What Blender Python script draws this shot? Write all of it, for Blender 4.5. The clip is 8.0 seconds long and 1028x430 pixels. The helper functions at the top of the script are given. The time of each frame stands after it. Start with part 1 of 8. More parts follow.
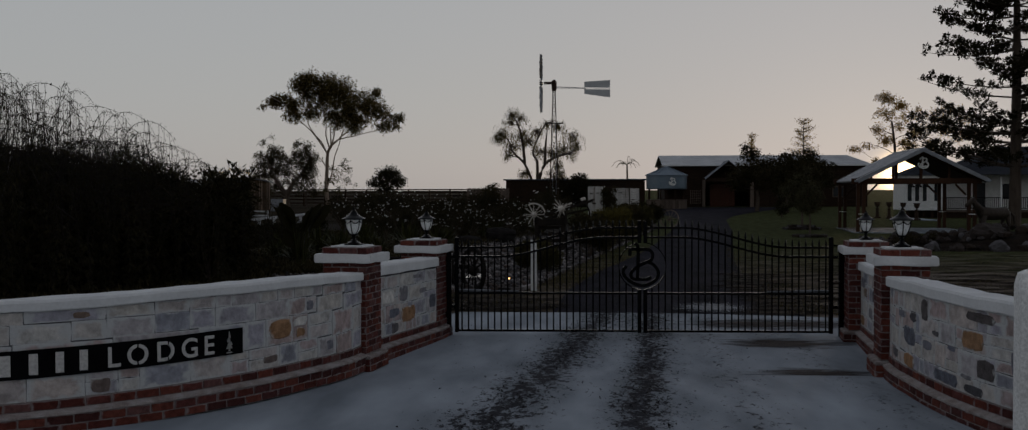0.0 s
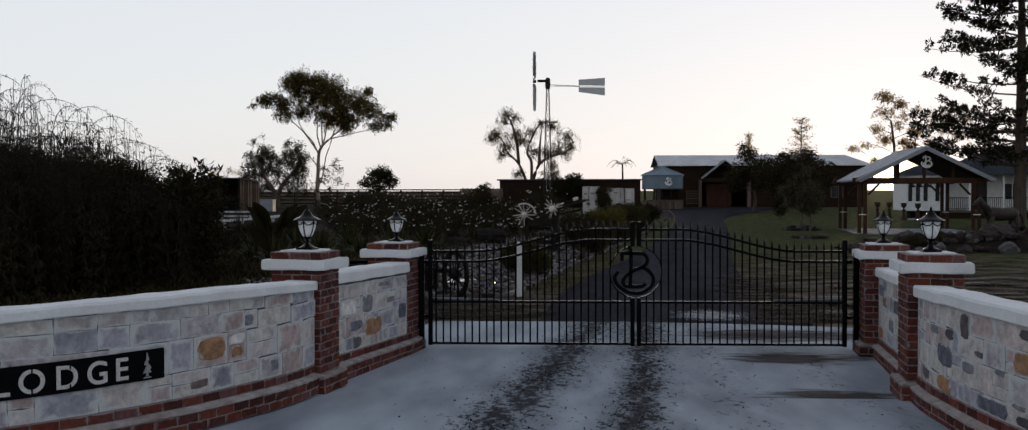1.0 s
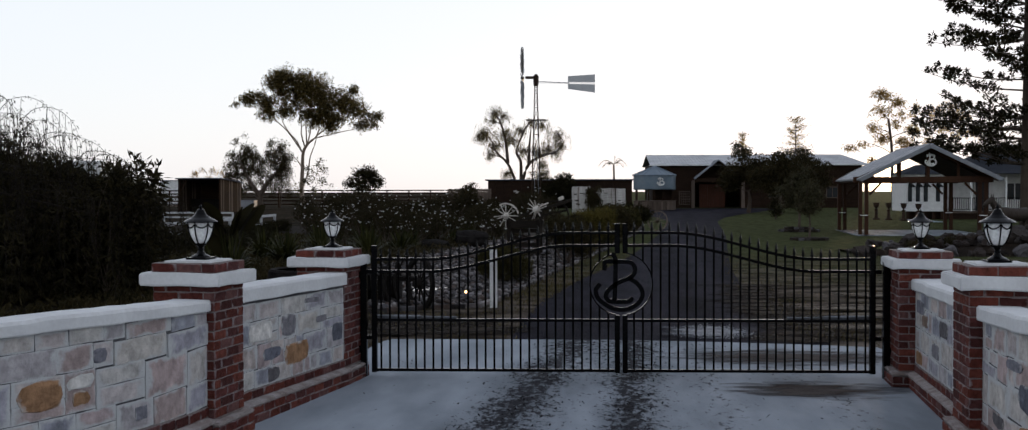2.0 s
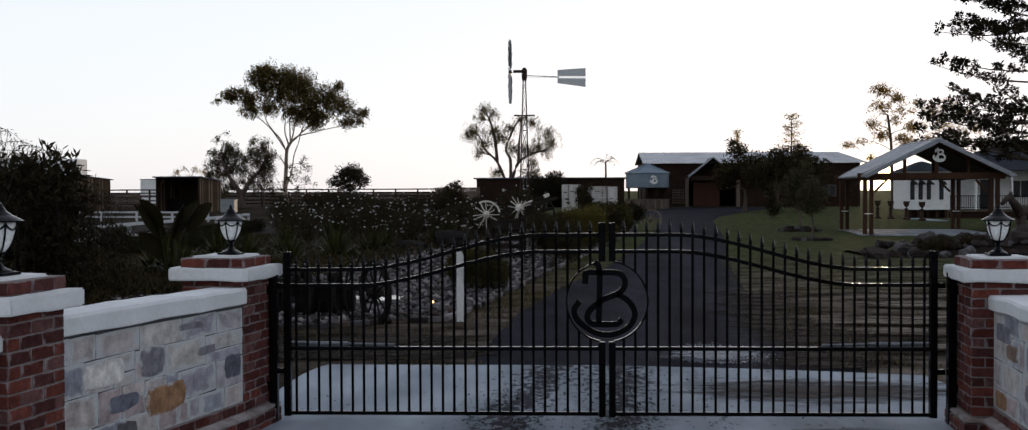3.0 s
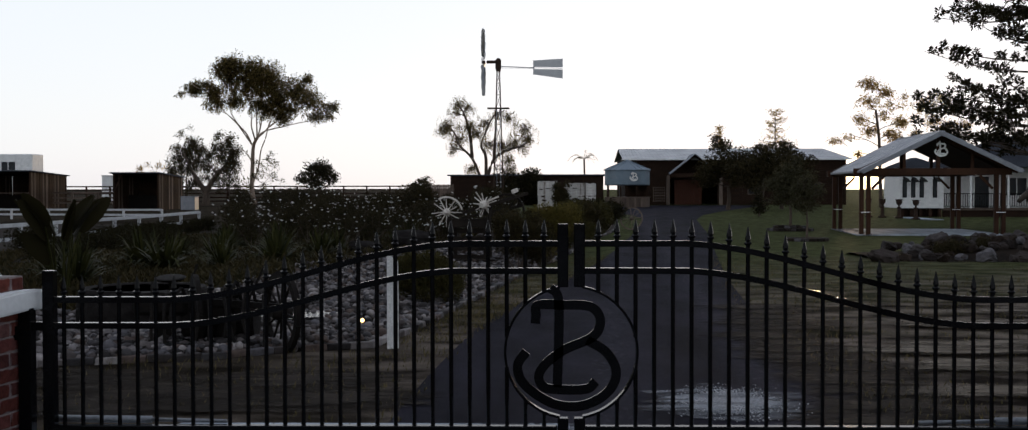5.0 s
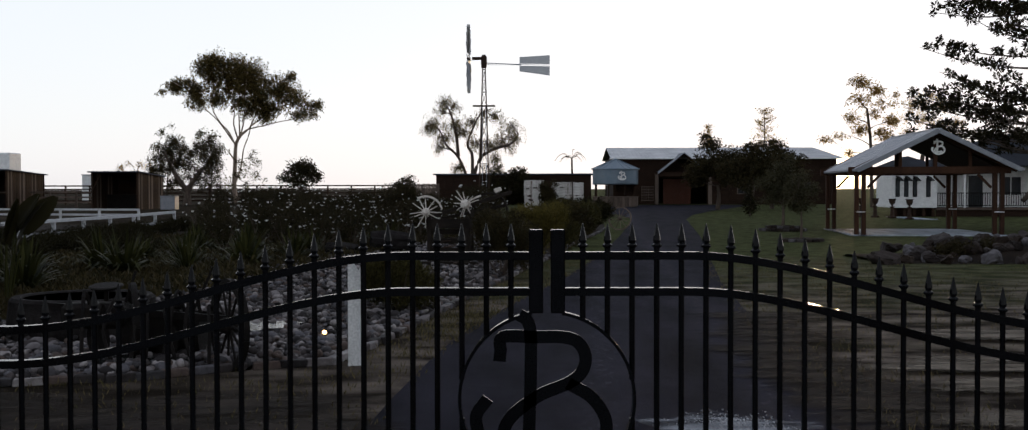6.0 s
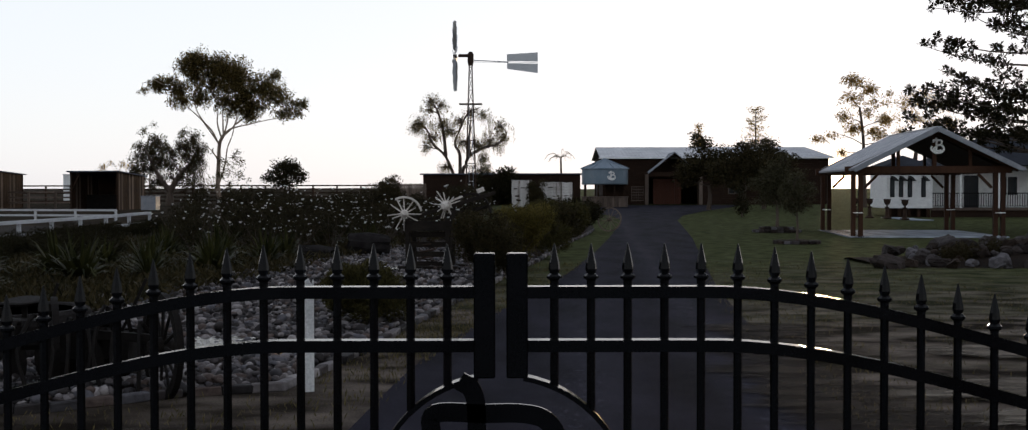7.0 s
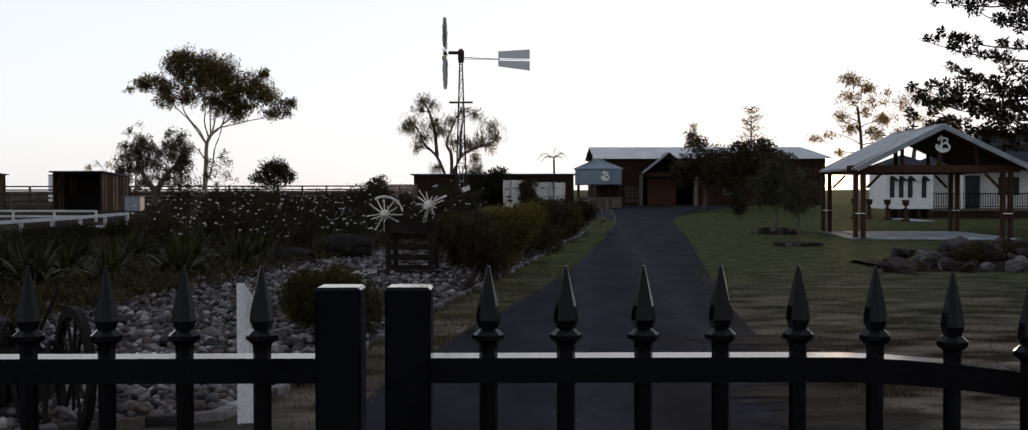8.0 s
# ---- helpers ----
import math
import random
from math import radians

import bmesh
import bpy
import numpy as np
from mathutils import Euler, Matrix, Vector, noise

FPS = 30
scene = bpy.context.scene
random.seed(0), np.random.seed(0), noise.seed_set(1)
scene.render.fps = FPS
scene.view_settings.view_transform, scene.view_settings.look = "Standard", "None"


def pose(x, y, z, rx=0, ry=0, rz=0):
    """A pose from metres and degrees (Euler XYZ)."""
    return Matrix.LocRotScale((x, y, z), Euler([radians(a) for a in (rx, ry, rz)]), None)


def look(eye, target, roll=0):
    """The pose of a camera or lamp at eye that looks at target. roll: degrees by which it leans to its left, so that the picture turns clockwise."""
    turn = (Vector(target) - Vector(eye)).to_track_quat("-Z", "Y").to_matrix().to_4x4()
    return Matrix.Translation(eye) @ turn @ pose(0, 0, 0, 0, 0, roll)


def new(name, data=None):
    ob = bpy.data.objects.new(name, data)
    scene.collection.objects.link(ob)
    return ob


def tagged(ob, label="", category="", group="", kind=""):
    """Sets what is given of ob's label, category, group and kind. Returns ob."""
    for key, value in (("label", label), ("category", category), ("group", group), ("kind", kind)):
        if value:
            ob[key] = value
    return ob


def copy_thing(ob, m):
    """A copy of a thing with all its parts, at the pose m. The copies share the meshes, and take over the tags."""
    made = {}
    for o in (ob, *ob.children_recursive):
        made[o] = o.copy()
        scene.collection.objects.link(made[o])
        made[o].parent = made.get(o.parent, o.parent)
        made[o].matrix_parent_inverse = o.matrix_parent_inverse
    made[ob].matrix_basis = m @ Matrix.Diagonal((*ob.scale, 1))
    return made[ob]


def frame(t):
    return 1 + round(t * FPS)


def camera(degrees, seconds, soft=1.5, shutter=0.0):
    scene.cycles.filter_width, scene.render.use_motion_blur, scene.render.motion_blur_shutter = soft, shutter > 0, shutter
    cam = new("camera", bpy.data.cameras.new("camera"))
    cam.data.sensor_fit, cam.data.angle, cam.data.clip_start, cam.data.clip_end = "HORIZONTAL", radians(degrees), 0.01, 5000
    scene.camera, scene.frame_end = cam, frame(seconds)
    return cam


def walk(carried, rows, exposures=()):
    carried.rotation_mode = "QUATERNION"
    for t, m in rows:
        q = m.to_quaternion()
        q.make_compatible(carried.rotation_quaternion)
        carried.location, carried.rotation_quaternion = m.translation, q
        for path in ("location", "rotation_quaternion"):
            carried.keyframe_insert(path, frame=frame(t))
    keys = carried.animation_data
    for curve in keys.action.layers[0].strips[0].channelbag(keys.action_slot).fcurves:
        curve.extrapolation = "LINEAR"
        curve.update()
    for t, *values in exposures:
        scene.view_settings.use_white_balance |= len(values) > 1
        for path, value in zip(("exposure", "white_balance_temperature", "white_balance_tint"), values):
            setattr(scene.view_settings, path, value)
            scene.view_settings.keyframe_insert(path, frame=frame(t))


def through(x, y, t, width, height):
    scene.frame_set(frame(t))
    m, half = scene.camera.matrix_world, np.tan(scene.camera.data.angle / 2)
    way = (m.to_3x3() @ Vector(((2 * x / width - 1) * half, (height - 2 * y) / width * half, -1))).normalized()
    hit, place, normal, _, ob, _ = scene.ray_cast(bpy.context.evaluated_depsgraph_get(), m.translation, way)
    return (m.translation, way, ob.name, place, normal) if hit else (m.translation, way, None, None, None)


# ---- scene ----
cam = camera(48.3, 8.0, soft=1.2)
PATH = [
    (0, (-1.077, -18.537, 2.361), (-1.184, -16.54, 2.317), -0.1),
    (0.5, (-1.005, -17.693, 2.34), (-1.109, -15.696, 2.297), -0.1),
    (1, (-0.934, -16.726, 2.318), (-1.034, -14.729, 2.275), -0.1),
    (1.5, (-0.837, -15.586, 2.291), (-0.933, -13.589, 2.249), -0.1),
    (1.7, (-0.779, -14.923, 2.275), (-0.871, -12.926, 2.234), -0.1),
    (3, (-0.469, -10.682, 2.159), (-0.543, -8.684, 2.117), -0.2),
    (3.5, (-0.396, -9.44, 2.12), (-0.462, -7.441, 2.077), -0.1),
    (4, (-0.319, -8.285, 2.098), (-0.375, -6.286, 2.053), -0.1),
    (4.5, (-0.26, -7.361, 2.077), (-0.308, -5.362, 2.032), -0.1),
    (5, (-0.201, -6.538, 2.058), (-0.239, -4.539, 2.013), -0.1),
    (6.5, (-0.037, -4.137, 2.033), (-0.045, -2.138, 1.987), -0.1),
    (7, (0.037, -3.313, 2.046), (0.038, -1.314, 2.0), -0.1),
    (7.5, (0.096, -2.465, 2.022), (0.107, -0.466, 1.976), -0.1),
    (8, (0.181, -1.568, 1.991), (0.193, 0.432, 1.947), -0.1),
]
BASE = 1.57
TINT = 9
walk(cam, [(t, look(eye, target, roll)) for t, eye, target, roll in PATH],
     [(t, BASE + s, kelvin, TINT) for t, s, kelvin in ((0.0, -1.33, 6050), (0.5, -0.72, 6000), (1.0, -0.23, 5900), (1.4, 0.0, 5850), (8.0, 0.0, 5850))])

# ---- world and sun: the sun has just gone down behind the house ----
SUN_AZ = 15.6      # degrees to the right of +y
SUN_EL = 0.6
world = bpy.data.worlds.new("dusk_sky")
scene.world = world
world.use_nodes = True
wn, wl = world.node_tree.nodes, world.node_tree.links
wn.clear()
sky = wn.new("ShaderNodeTexSky")
sky.sky_type = "NISHITA"
sky.sun_disc = False
sky.sun_elevation = radians(SUN_EL)
sky.sun_rotation = radians(SUN_AZ)
sky.air_density, sky.dust_density, sky.ozone_density = 1.0, 1.0, 1.0
bg = wn.new("ShaderNodeBackground")
bg.inputs["Strength"].default_value = 0.205
wout = wn.new("ShaderNodeOutputWorld")
haze = wn.new("ShaderNodeHueSaturation")       # thin high haze takes most of the colour out of the sky
haze.inputs["Saturation"].default_value = 0.7
even = wn.new("ShaderNodeGamma")               # and evens out its brightness
even.inputs["Gamma"].default_value = 0.45
wl.new(sky.outputs[0], haze.inputs["Color"])
wl.new(haze.outputs[0], even.inputs["Color"])


def sky_math(op, *values):
    x = wn.new("ShaderNodeMath")
    x.operation = op
    for i, q in enumerate(values):
        if isinstance(q, (int, float)):
            x.inputs[i].default_value = q
        else:
            wl.new(q, x.inputs[i])
    return x.outputs[0]


def sky_mix(fac, a, b, blend="MIX"):
    x = wn.new("ShaderNodeMix")
    x.data_type, x.blend_type = "RGBA", blend
    for key, q in (("Factor", fac), ("A", a), ("B", b)):
        if isinstance(q, (int, float, tuple)):
            x.inputs[key].default_value = q
        else:
            wl.new(q, x.inputs[key])
    return x.outputs["Result"]


way = wn.new("ShaderNodeTexCoord")
split = wn.new("ShaderNodeSeparateXYZ")
wl.new(way.outputs["Generated"], split.inputs[0])
height = sky_math("MAXIMUM", split.outputs["Z"], 0.0)
aim = wn.new("ShaderNodeVectorMath")
aim.operation = "DOT_PRODUCT"
aim.inputs[1].default_value = (math.sin(radians(SUN_AZ)) * math.cos(radians(SUN_EL)), math.cos(radians(SUN_AZ)) * math.cos(radians(SUN_EL)), math.sin(radians(SUN_EL)))
wl.new(way.outputs["Generated"], aim.inputs[0])
facing = sky_math("MAXIMUM", aim.outputs["Value"], 0.0)
# bright cloud film, pale and warm low down, blue overhead
up = wn.new("ShaderNodeMapRange")
up.interpolation_type = "SMOOTHSTEP"
up.inputs["From Min"].default_value, up.inputs["From Max"].default_value = 0.12, 0.7
wl.new(height, up.inputs["Value"])
film = sky_mix(up.outputs[0], (1.74, 1.71, 1.68, 1), (1.10, 1.10, 1.19, 1))
air = sky_mix(0.70, even.outputs[0], film)
# the last warm light along the horizon, strongest below the afterglow, and the glow round the sun
low_light = sky_math("MULTIPLY", sky_math("POWER", 2.718, sky_math("MULTIPLY", height, -13.0)), sky_math("MULTIPLY_ADD", sky_math("POWER", facing, 5.0), 0.72, 0.28))
air = sky_mix(low_light, air, (1.025, 0.972, 0.87, 1), "MULTIPLY")
air = sky_mix(sky_math("MULTIPLY", sky_math("POWER", facing, 260.0), 1.0), air, (0.13, 0.105, 0.06, 1), "ADD")
air = sky_mix(sky_math("MULTIPLY", sky_math("POWER", facing, 11000.0), 1.0), air, (22.0, 14.0, 6.0, 1), "ADD")
wl.new(air, bg.inputs["Color"])
wl.new(bg.outputs[0], wout.inputs["Surface"])

sun = new("sun", bpy.data.lights.new("sun", "SUN"))
sun.data.energy, sun.data.angle, sun.data.color = 0.35, radians(3.0), (1.0, 0.66, 0.34)
az, el = radians(SUN_AZ), radians(SUN_EL)
to_sun = Vector((math.sin(az) * math.cos(el), math.cos(az) * math.cos(el), math.sin(el)))
sun.matrix_world = look(to_sun * 300, (0, 0, 0))


# ---- helpers for meshes ----
def obj(name, bm, material, parent=None, label="", smooth=False):
    me = bpy.data.meshes.new(name)
    bm.to_mesh(me)
    bm.free()
    if smooth:
        me.shade_smooth()
    me.materials.append(material)
    ob = new(name, me)
    if parent:
        ob.parent = parent
    if label:
        ob["label"] = label
    return ob


def part(name, bm, material, parent, label="", smooth=False):
    return obj(name, bm, material, parent, label, smooth)


def empty(name, m=None):
    ob = new(name)
    ob.empty_display_size = 0.2
    if m:
        ob.matrix_world = m
    return ob


def box(bm, x, y, z, sx, sy, sz, m=None, bevel=0.0):
    """A box centred at x, y with its foot at z."""
    mm = Matrix.Translation((x, y, z + sz / 2)) @ Matrix.Diagonal((sx, sy, sz, 1))
    got = bmesh.ops.create_cube(bm, size=1, matrix=(m @ mm) if m else mm)["verts"]
    if bevel:
        edges = list({e for v in got for e in v.link_edges})
        bmesh.ops.bevel(bm, geom=edges, offset=bevel, segments=1, affect="EDGES")


def boxes(*rows, m=None, bevel=0.0):
    bm = bmesh.new()
    for r in rows:
        box(bm, *r, m=m, bevel=bevel)
    return bm


def beam(bm, a, b, w, h, up=(0, 0, 1)):
    """A square bar from a to b."""
    a, b = Vector(a), Vector(b)
    d = (b - a).normalized()
    side = d.cross(Vector(up))
    if side.length < 1e-3:
        side = d.cross(Vector((1, 0, 0)))
    side.normalize()
    top = side.cross(d)
    vs = []
    for p in (a, b):
        for i, j in ((-1, -1), (1, -1), (1, 1), (-1, 1)):
            vs.append(bm.verts.new(p + side * (i * w / 2) + top * (j * h / 2)))
    for f in ((0, 1, 2, 3), (7, 6, 5, 4), (0, 4, 5, 1), (1, 5, 6, 2), (2, 6, 7, 3), (3, 7, 4, 0)):
        bm.faces.new([vs[i] for i in f])


def beams(*rows):
    bm = bmesh.new()
    for r in rows:
        beam(bm, *r)
    return bm


def lathe(bm, profile, n=16, m=None, z0=0.0):
    """A turned form round z from (radius, height) rows."""
    m = m or Matrix()
    rings = []
    for r, z in profile:
        rings.append([bm.verts.new(m @ Vector((r * math.cos(2 * math.pi * i / n), r * math.sin(2 * math.pi * i / n), z + z0))) for i in range(n)])
    for a, b in zip(rings, rings[1:]):
        for i in range(n):
            bm.faces.new((a[i], a[(i + 1) % n], b[(i + 1) % n], b[i]))
    bm.faces.new(rings[0][::-1])
    bm.faces.new(rings[-1])


class Mesh:
    """Collects points and faces for large meshes."""

    def __init__(self):
        self.v, self.f = [], []

    def tube(self, pts, radii, n=6):
        start = len(self.v)
        for k, p in enumerate(pts):
            p = Vector(p)
            d = Vector(pts[min(k + 1, len(pts) - 1)]) - Vector(pts[max(k - 1, 0)])
            d.normalize()
            s = d.cross(Vector((0.31, 0.17, 0.94)))
            if s.length < 0.05:
                s = d.cross(Vector((1, 0, 0)))
            s.normalize()
            t = s.cross(d)
            for i in range(n):
                a = 2 * math.pi * i / n
                self.v.append(p + (s * math.cos(a) + t * math.sin(a)) * radii[k])
        for k in range(len(pts) - 1):
            for i in range(n):
                a, b = start + k * n, start + (k + 1) * n
                self.f.append((a + i, a + (i + 1) % n, b + (i + 1) % n, b + i))
        self.f.append(tuple(start + i for i in range(n))[::-1])
        e = start + (len(pts) - 1) * n
        self.f.append(tuple(e + i for i in range(n)))

    def leaf(self, p, d, s, length, width):
        """A pointed leaf from p along d, with its face across s."""
        i = len(self.v)
        self.v += [p, p + d * (length * 0.45) + s * (width / 2), p + d * length, p + d * (length * 0.45) - s * (width / 2)]
        self.f.append((i, i + 1, i + 2, i + 3))

    def blob(self, p, r, squash, rng, sub=1):
        """An uneven rounded stone."""
        base_v, base_f = ICO[sub]
        i = len(self.v)
        a, b, c = (rng.uniform(0.7, 1.25) for _ in range(3))
        turn = Euler((rng.uniform(-0.5, 0.5), rng.uniform(-0.5, 0.5), rng.uniform(0, 6.28))).to_matrix()
        seed = Vector((rng.uniform(-50, 50), rng.uniform(-50, 50), rng.uniform(-50, 50)))
        for q in base_v:
            k = 1 + 0.30 * noise.noise(q * 1.3 + seed) + (0.14 * noise.noise(q * 3.5 + seed) if sub == 2 else 0)
            self.v.append(Vector(p) + turn @ Vector((q.x * a * r * k, q.y * b * r * k, q.z * c * r * squash * k)))
        self.f += [tuple(i + j for j in f) for f in base_f]

    def make(self, name, material, parent=None, label="", smooth=False):
        me = bpy.data.meshes.new(name)
        me.from_pydata([tuple(p) for p in self.v], [], self.f)
        if smooth:
            me.shade_smooth()
        me.materials.append(material)
        ob = new(name, me)
        if parent:
            ob.parent = parent
        if label:
            ob["label"] = label
        return ob


ICO = {}
for sub in (0, 1, 2):
    ib = bmesh.new()
    bmesh.ops.create_icosphere(ib, subdivisions=sub + 1 if sub else 1, radius=1)
    ICO[sub] = ([v.co.copy() for v in ib.verts], [tuple(v.index for v in f.verts) for f in ib.faces])
    ib.free()


def rand_dir(rng):
    while True:
        d = Vector((rng.uniform(-1, 1), rng.uniform(-1, 1), rng.uniform(-1, 1)))
        if 0.05 < d.length < 1:
            return d.normalized()


def rise(y):
    """Height of the ground: the apron falls to the gate, then level to the pavilion, then a slight rise to the sheds."""
    return 0.5 * max(0.0, min(1.0, (y - 45) / 65)) + 0.04 * max(0.0, min(2.4, -3.3 - y))


# ---- materials ----
def material(name, c1, c2, rough=0.8, scale=3.0, bump=0.15, fine=40.0, metal=0.0, spread=0.0, c3=None, stretch=(1, 1, 1), spec=0.1, mid=0.5, grain=0.2):
    """Two or three colours mixed by coarse noise, with fine grain, relief and a shift per object or piece."""
    m = bpy.data.materials.new(name)
    m.use_nodes = True
    n, l = m.node_tree.nodes, m.node_tree.links
    p = n["Principled BSDF"]
    p.inputs["Metallic"].default_value = metal
    p.inputs["Specular IOR Level"].default_value = spec
    tc = n.new("ShaderNodeTexCoord")
    mp = n.new("ShaderNodeMapping")
    mp.inputs["Scale"].default_value = stretch
    l.new(tc.outputs["Object"], mp.inputs["Vector"])
    info = n.new("ShaderNodeObjectInfo")
    shift = n.new("ShaderNodeVectorMath")
    shift.operation = "MULTIPLY_ADD"
    l.new(info.outputs["Random"], shift.inputs[0])
    shift.inputs[1].default_value = (17.0, 31.0, 23.0)
    l.new(mp.outputs[0], shift.inputs[2])
    big = n.new("ShaderNodeTexNoise")
    big.inputs["Scale"].default_value = scale
    big.inputs["Detail"].default_value = 6
    small = n.new("ShaderNodeTexNoise")
    small.inputs["Scale"].default_value = fine
    small.inputs["Detail"].default_value = 4
    for t in (big, small):
        l.new(shift.outputs[0], t.inputs["Vector"])
    ramp = n.new("ShaderNodeValToRGB")
    ramp.color_ramp.elements[0].position, ramp.color_ramp.elements[1].position = mid - 0.18, mid + 0.18
    ramp.color_ramp.elements[0].color, ramp.color_ramp.elements[1].color = (*c1, 1), (*c2, 1)
    if c3:
        e = ramp.color_ramp.elements.new(min(0.98, mid + 0.3))
        e.color = (*c3, 1)
    l.new(big.outputs["Fac"], ramp.inputs["Fac"])
    hsv = n.new("ShaderNodeHueSaturation")
    val = n.new("ShaderNodeMapRange")
    val.inputs["From Min"].default_value, val.inputs["From Max"].default_value = 0.3, 0.7
    val.inputs["To Min"].default_value, val.inputs["To Max"].default_value = 1 - grain, 1 + grain
    l.new(small.outputs["Fac"], val.inputs["Value"])
    if spread:
        vary = n.new("ShaderNodeMapRange")
        vary.inputs["To Min"].default_value, vary.inputs["To Max"].default_value = 1 - spread, 1 + spread
        l.new(info.outputs["Random"], vary.inputs["Value"])
        mul = n.new("ShaderNodeMath")
        mul.operation = "MULTIPLY"
        l.new(val.outputs[0], mul.inputs[0])
        l.new(vary.outputs[0], mul.inputs[1])
        l.new(mul.outputs[0], hsv.inputs["Value"])
    else:
        l.new(val.outputs[0], hsv.inputs["Value"])
    l.new(ramp.outputs[0], hsv.inputs["Color"])
    l.new(hsv.outputs[0], p.inputs["Base Color"])
    rr = n.new("ShaderNodeMapRange")
    rr.inputs["To Min"].default_value, rr.inputs["To Max"].default_value = max(0.02, rough - 0.12), min(1, rough + 0.12)
    l.new(big.outputs["Fac"], rr.inputs["Value"])
    l.new(rr.outputs[0], p.inputs["Roughness"])
    if bump:
        b = n.new("ShaderNodeBump")
        b.inputs["Strength"].default_value = bump
        b.inputs["Distance"].default_value = 0.02
        l.new(small.outputs["Fac"], b.inputs["Height"])
        l.new(b.outputs[0], p.inputs["Normal"])
    return m


def leafy(name, dark, light, rough=0.6, through=0.25):
    """Leaves: a colour for each leaf, and some light let through."""
    m = bpy.data.materials.new(name)
    m.use_nodes = True
    n, l = m.node_tree.nodes, m.node_tree.links
    p = n["Principled BSDF"]
    geo = n.new("ShaderNodeNewGeometry")
    ramp = n.new("ShaderNodeValToRGB")
    ramp.color_ramp.elements[0].color, ramp.color_ramp.elements[1].color = (*dark, 1), (*light, 1)
    l.new(geo.outputs["Random Per Island"], ramp.inputs["Fac"])
    l.new(ramp.outputs[0], p.inputs["Base Color"])
    p.inputs["Roughness"].default_value = rough
    p.inputs["Specular IOR Level"].default_value = 0.04
    tr = n.new("ShaderNodeBsdfTranslucent")
    l.new(ramp.outputs[0], tr.inputs["Color"])
    mix = n.new("ShaderNodeMixShader")
    mix.inputs["Fac"].default_value = through
    l.new(p.outputs[0], mix.inputs[1])
    l.new(tr.outputs[0], mix.inputs[2])
    l.new(mix.outputs[0], n["Material Output"].inputs["Surface"])
    return m


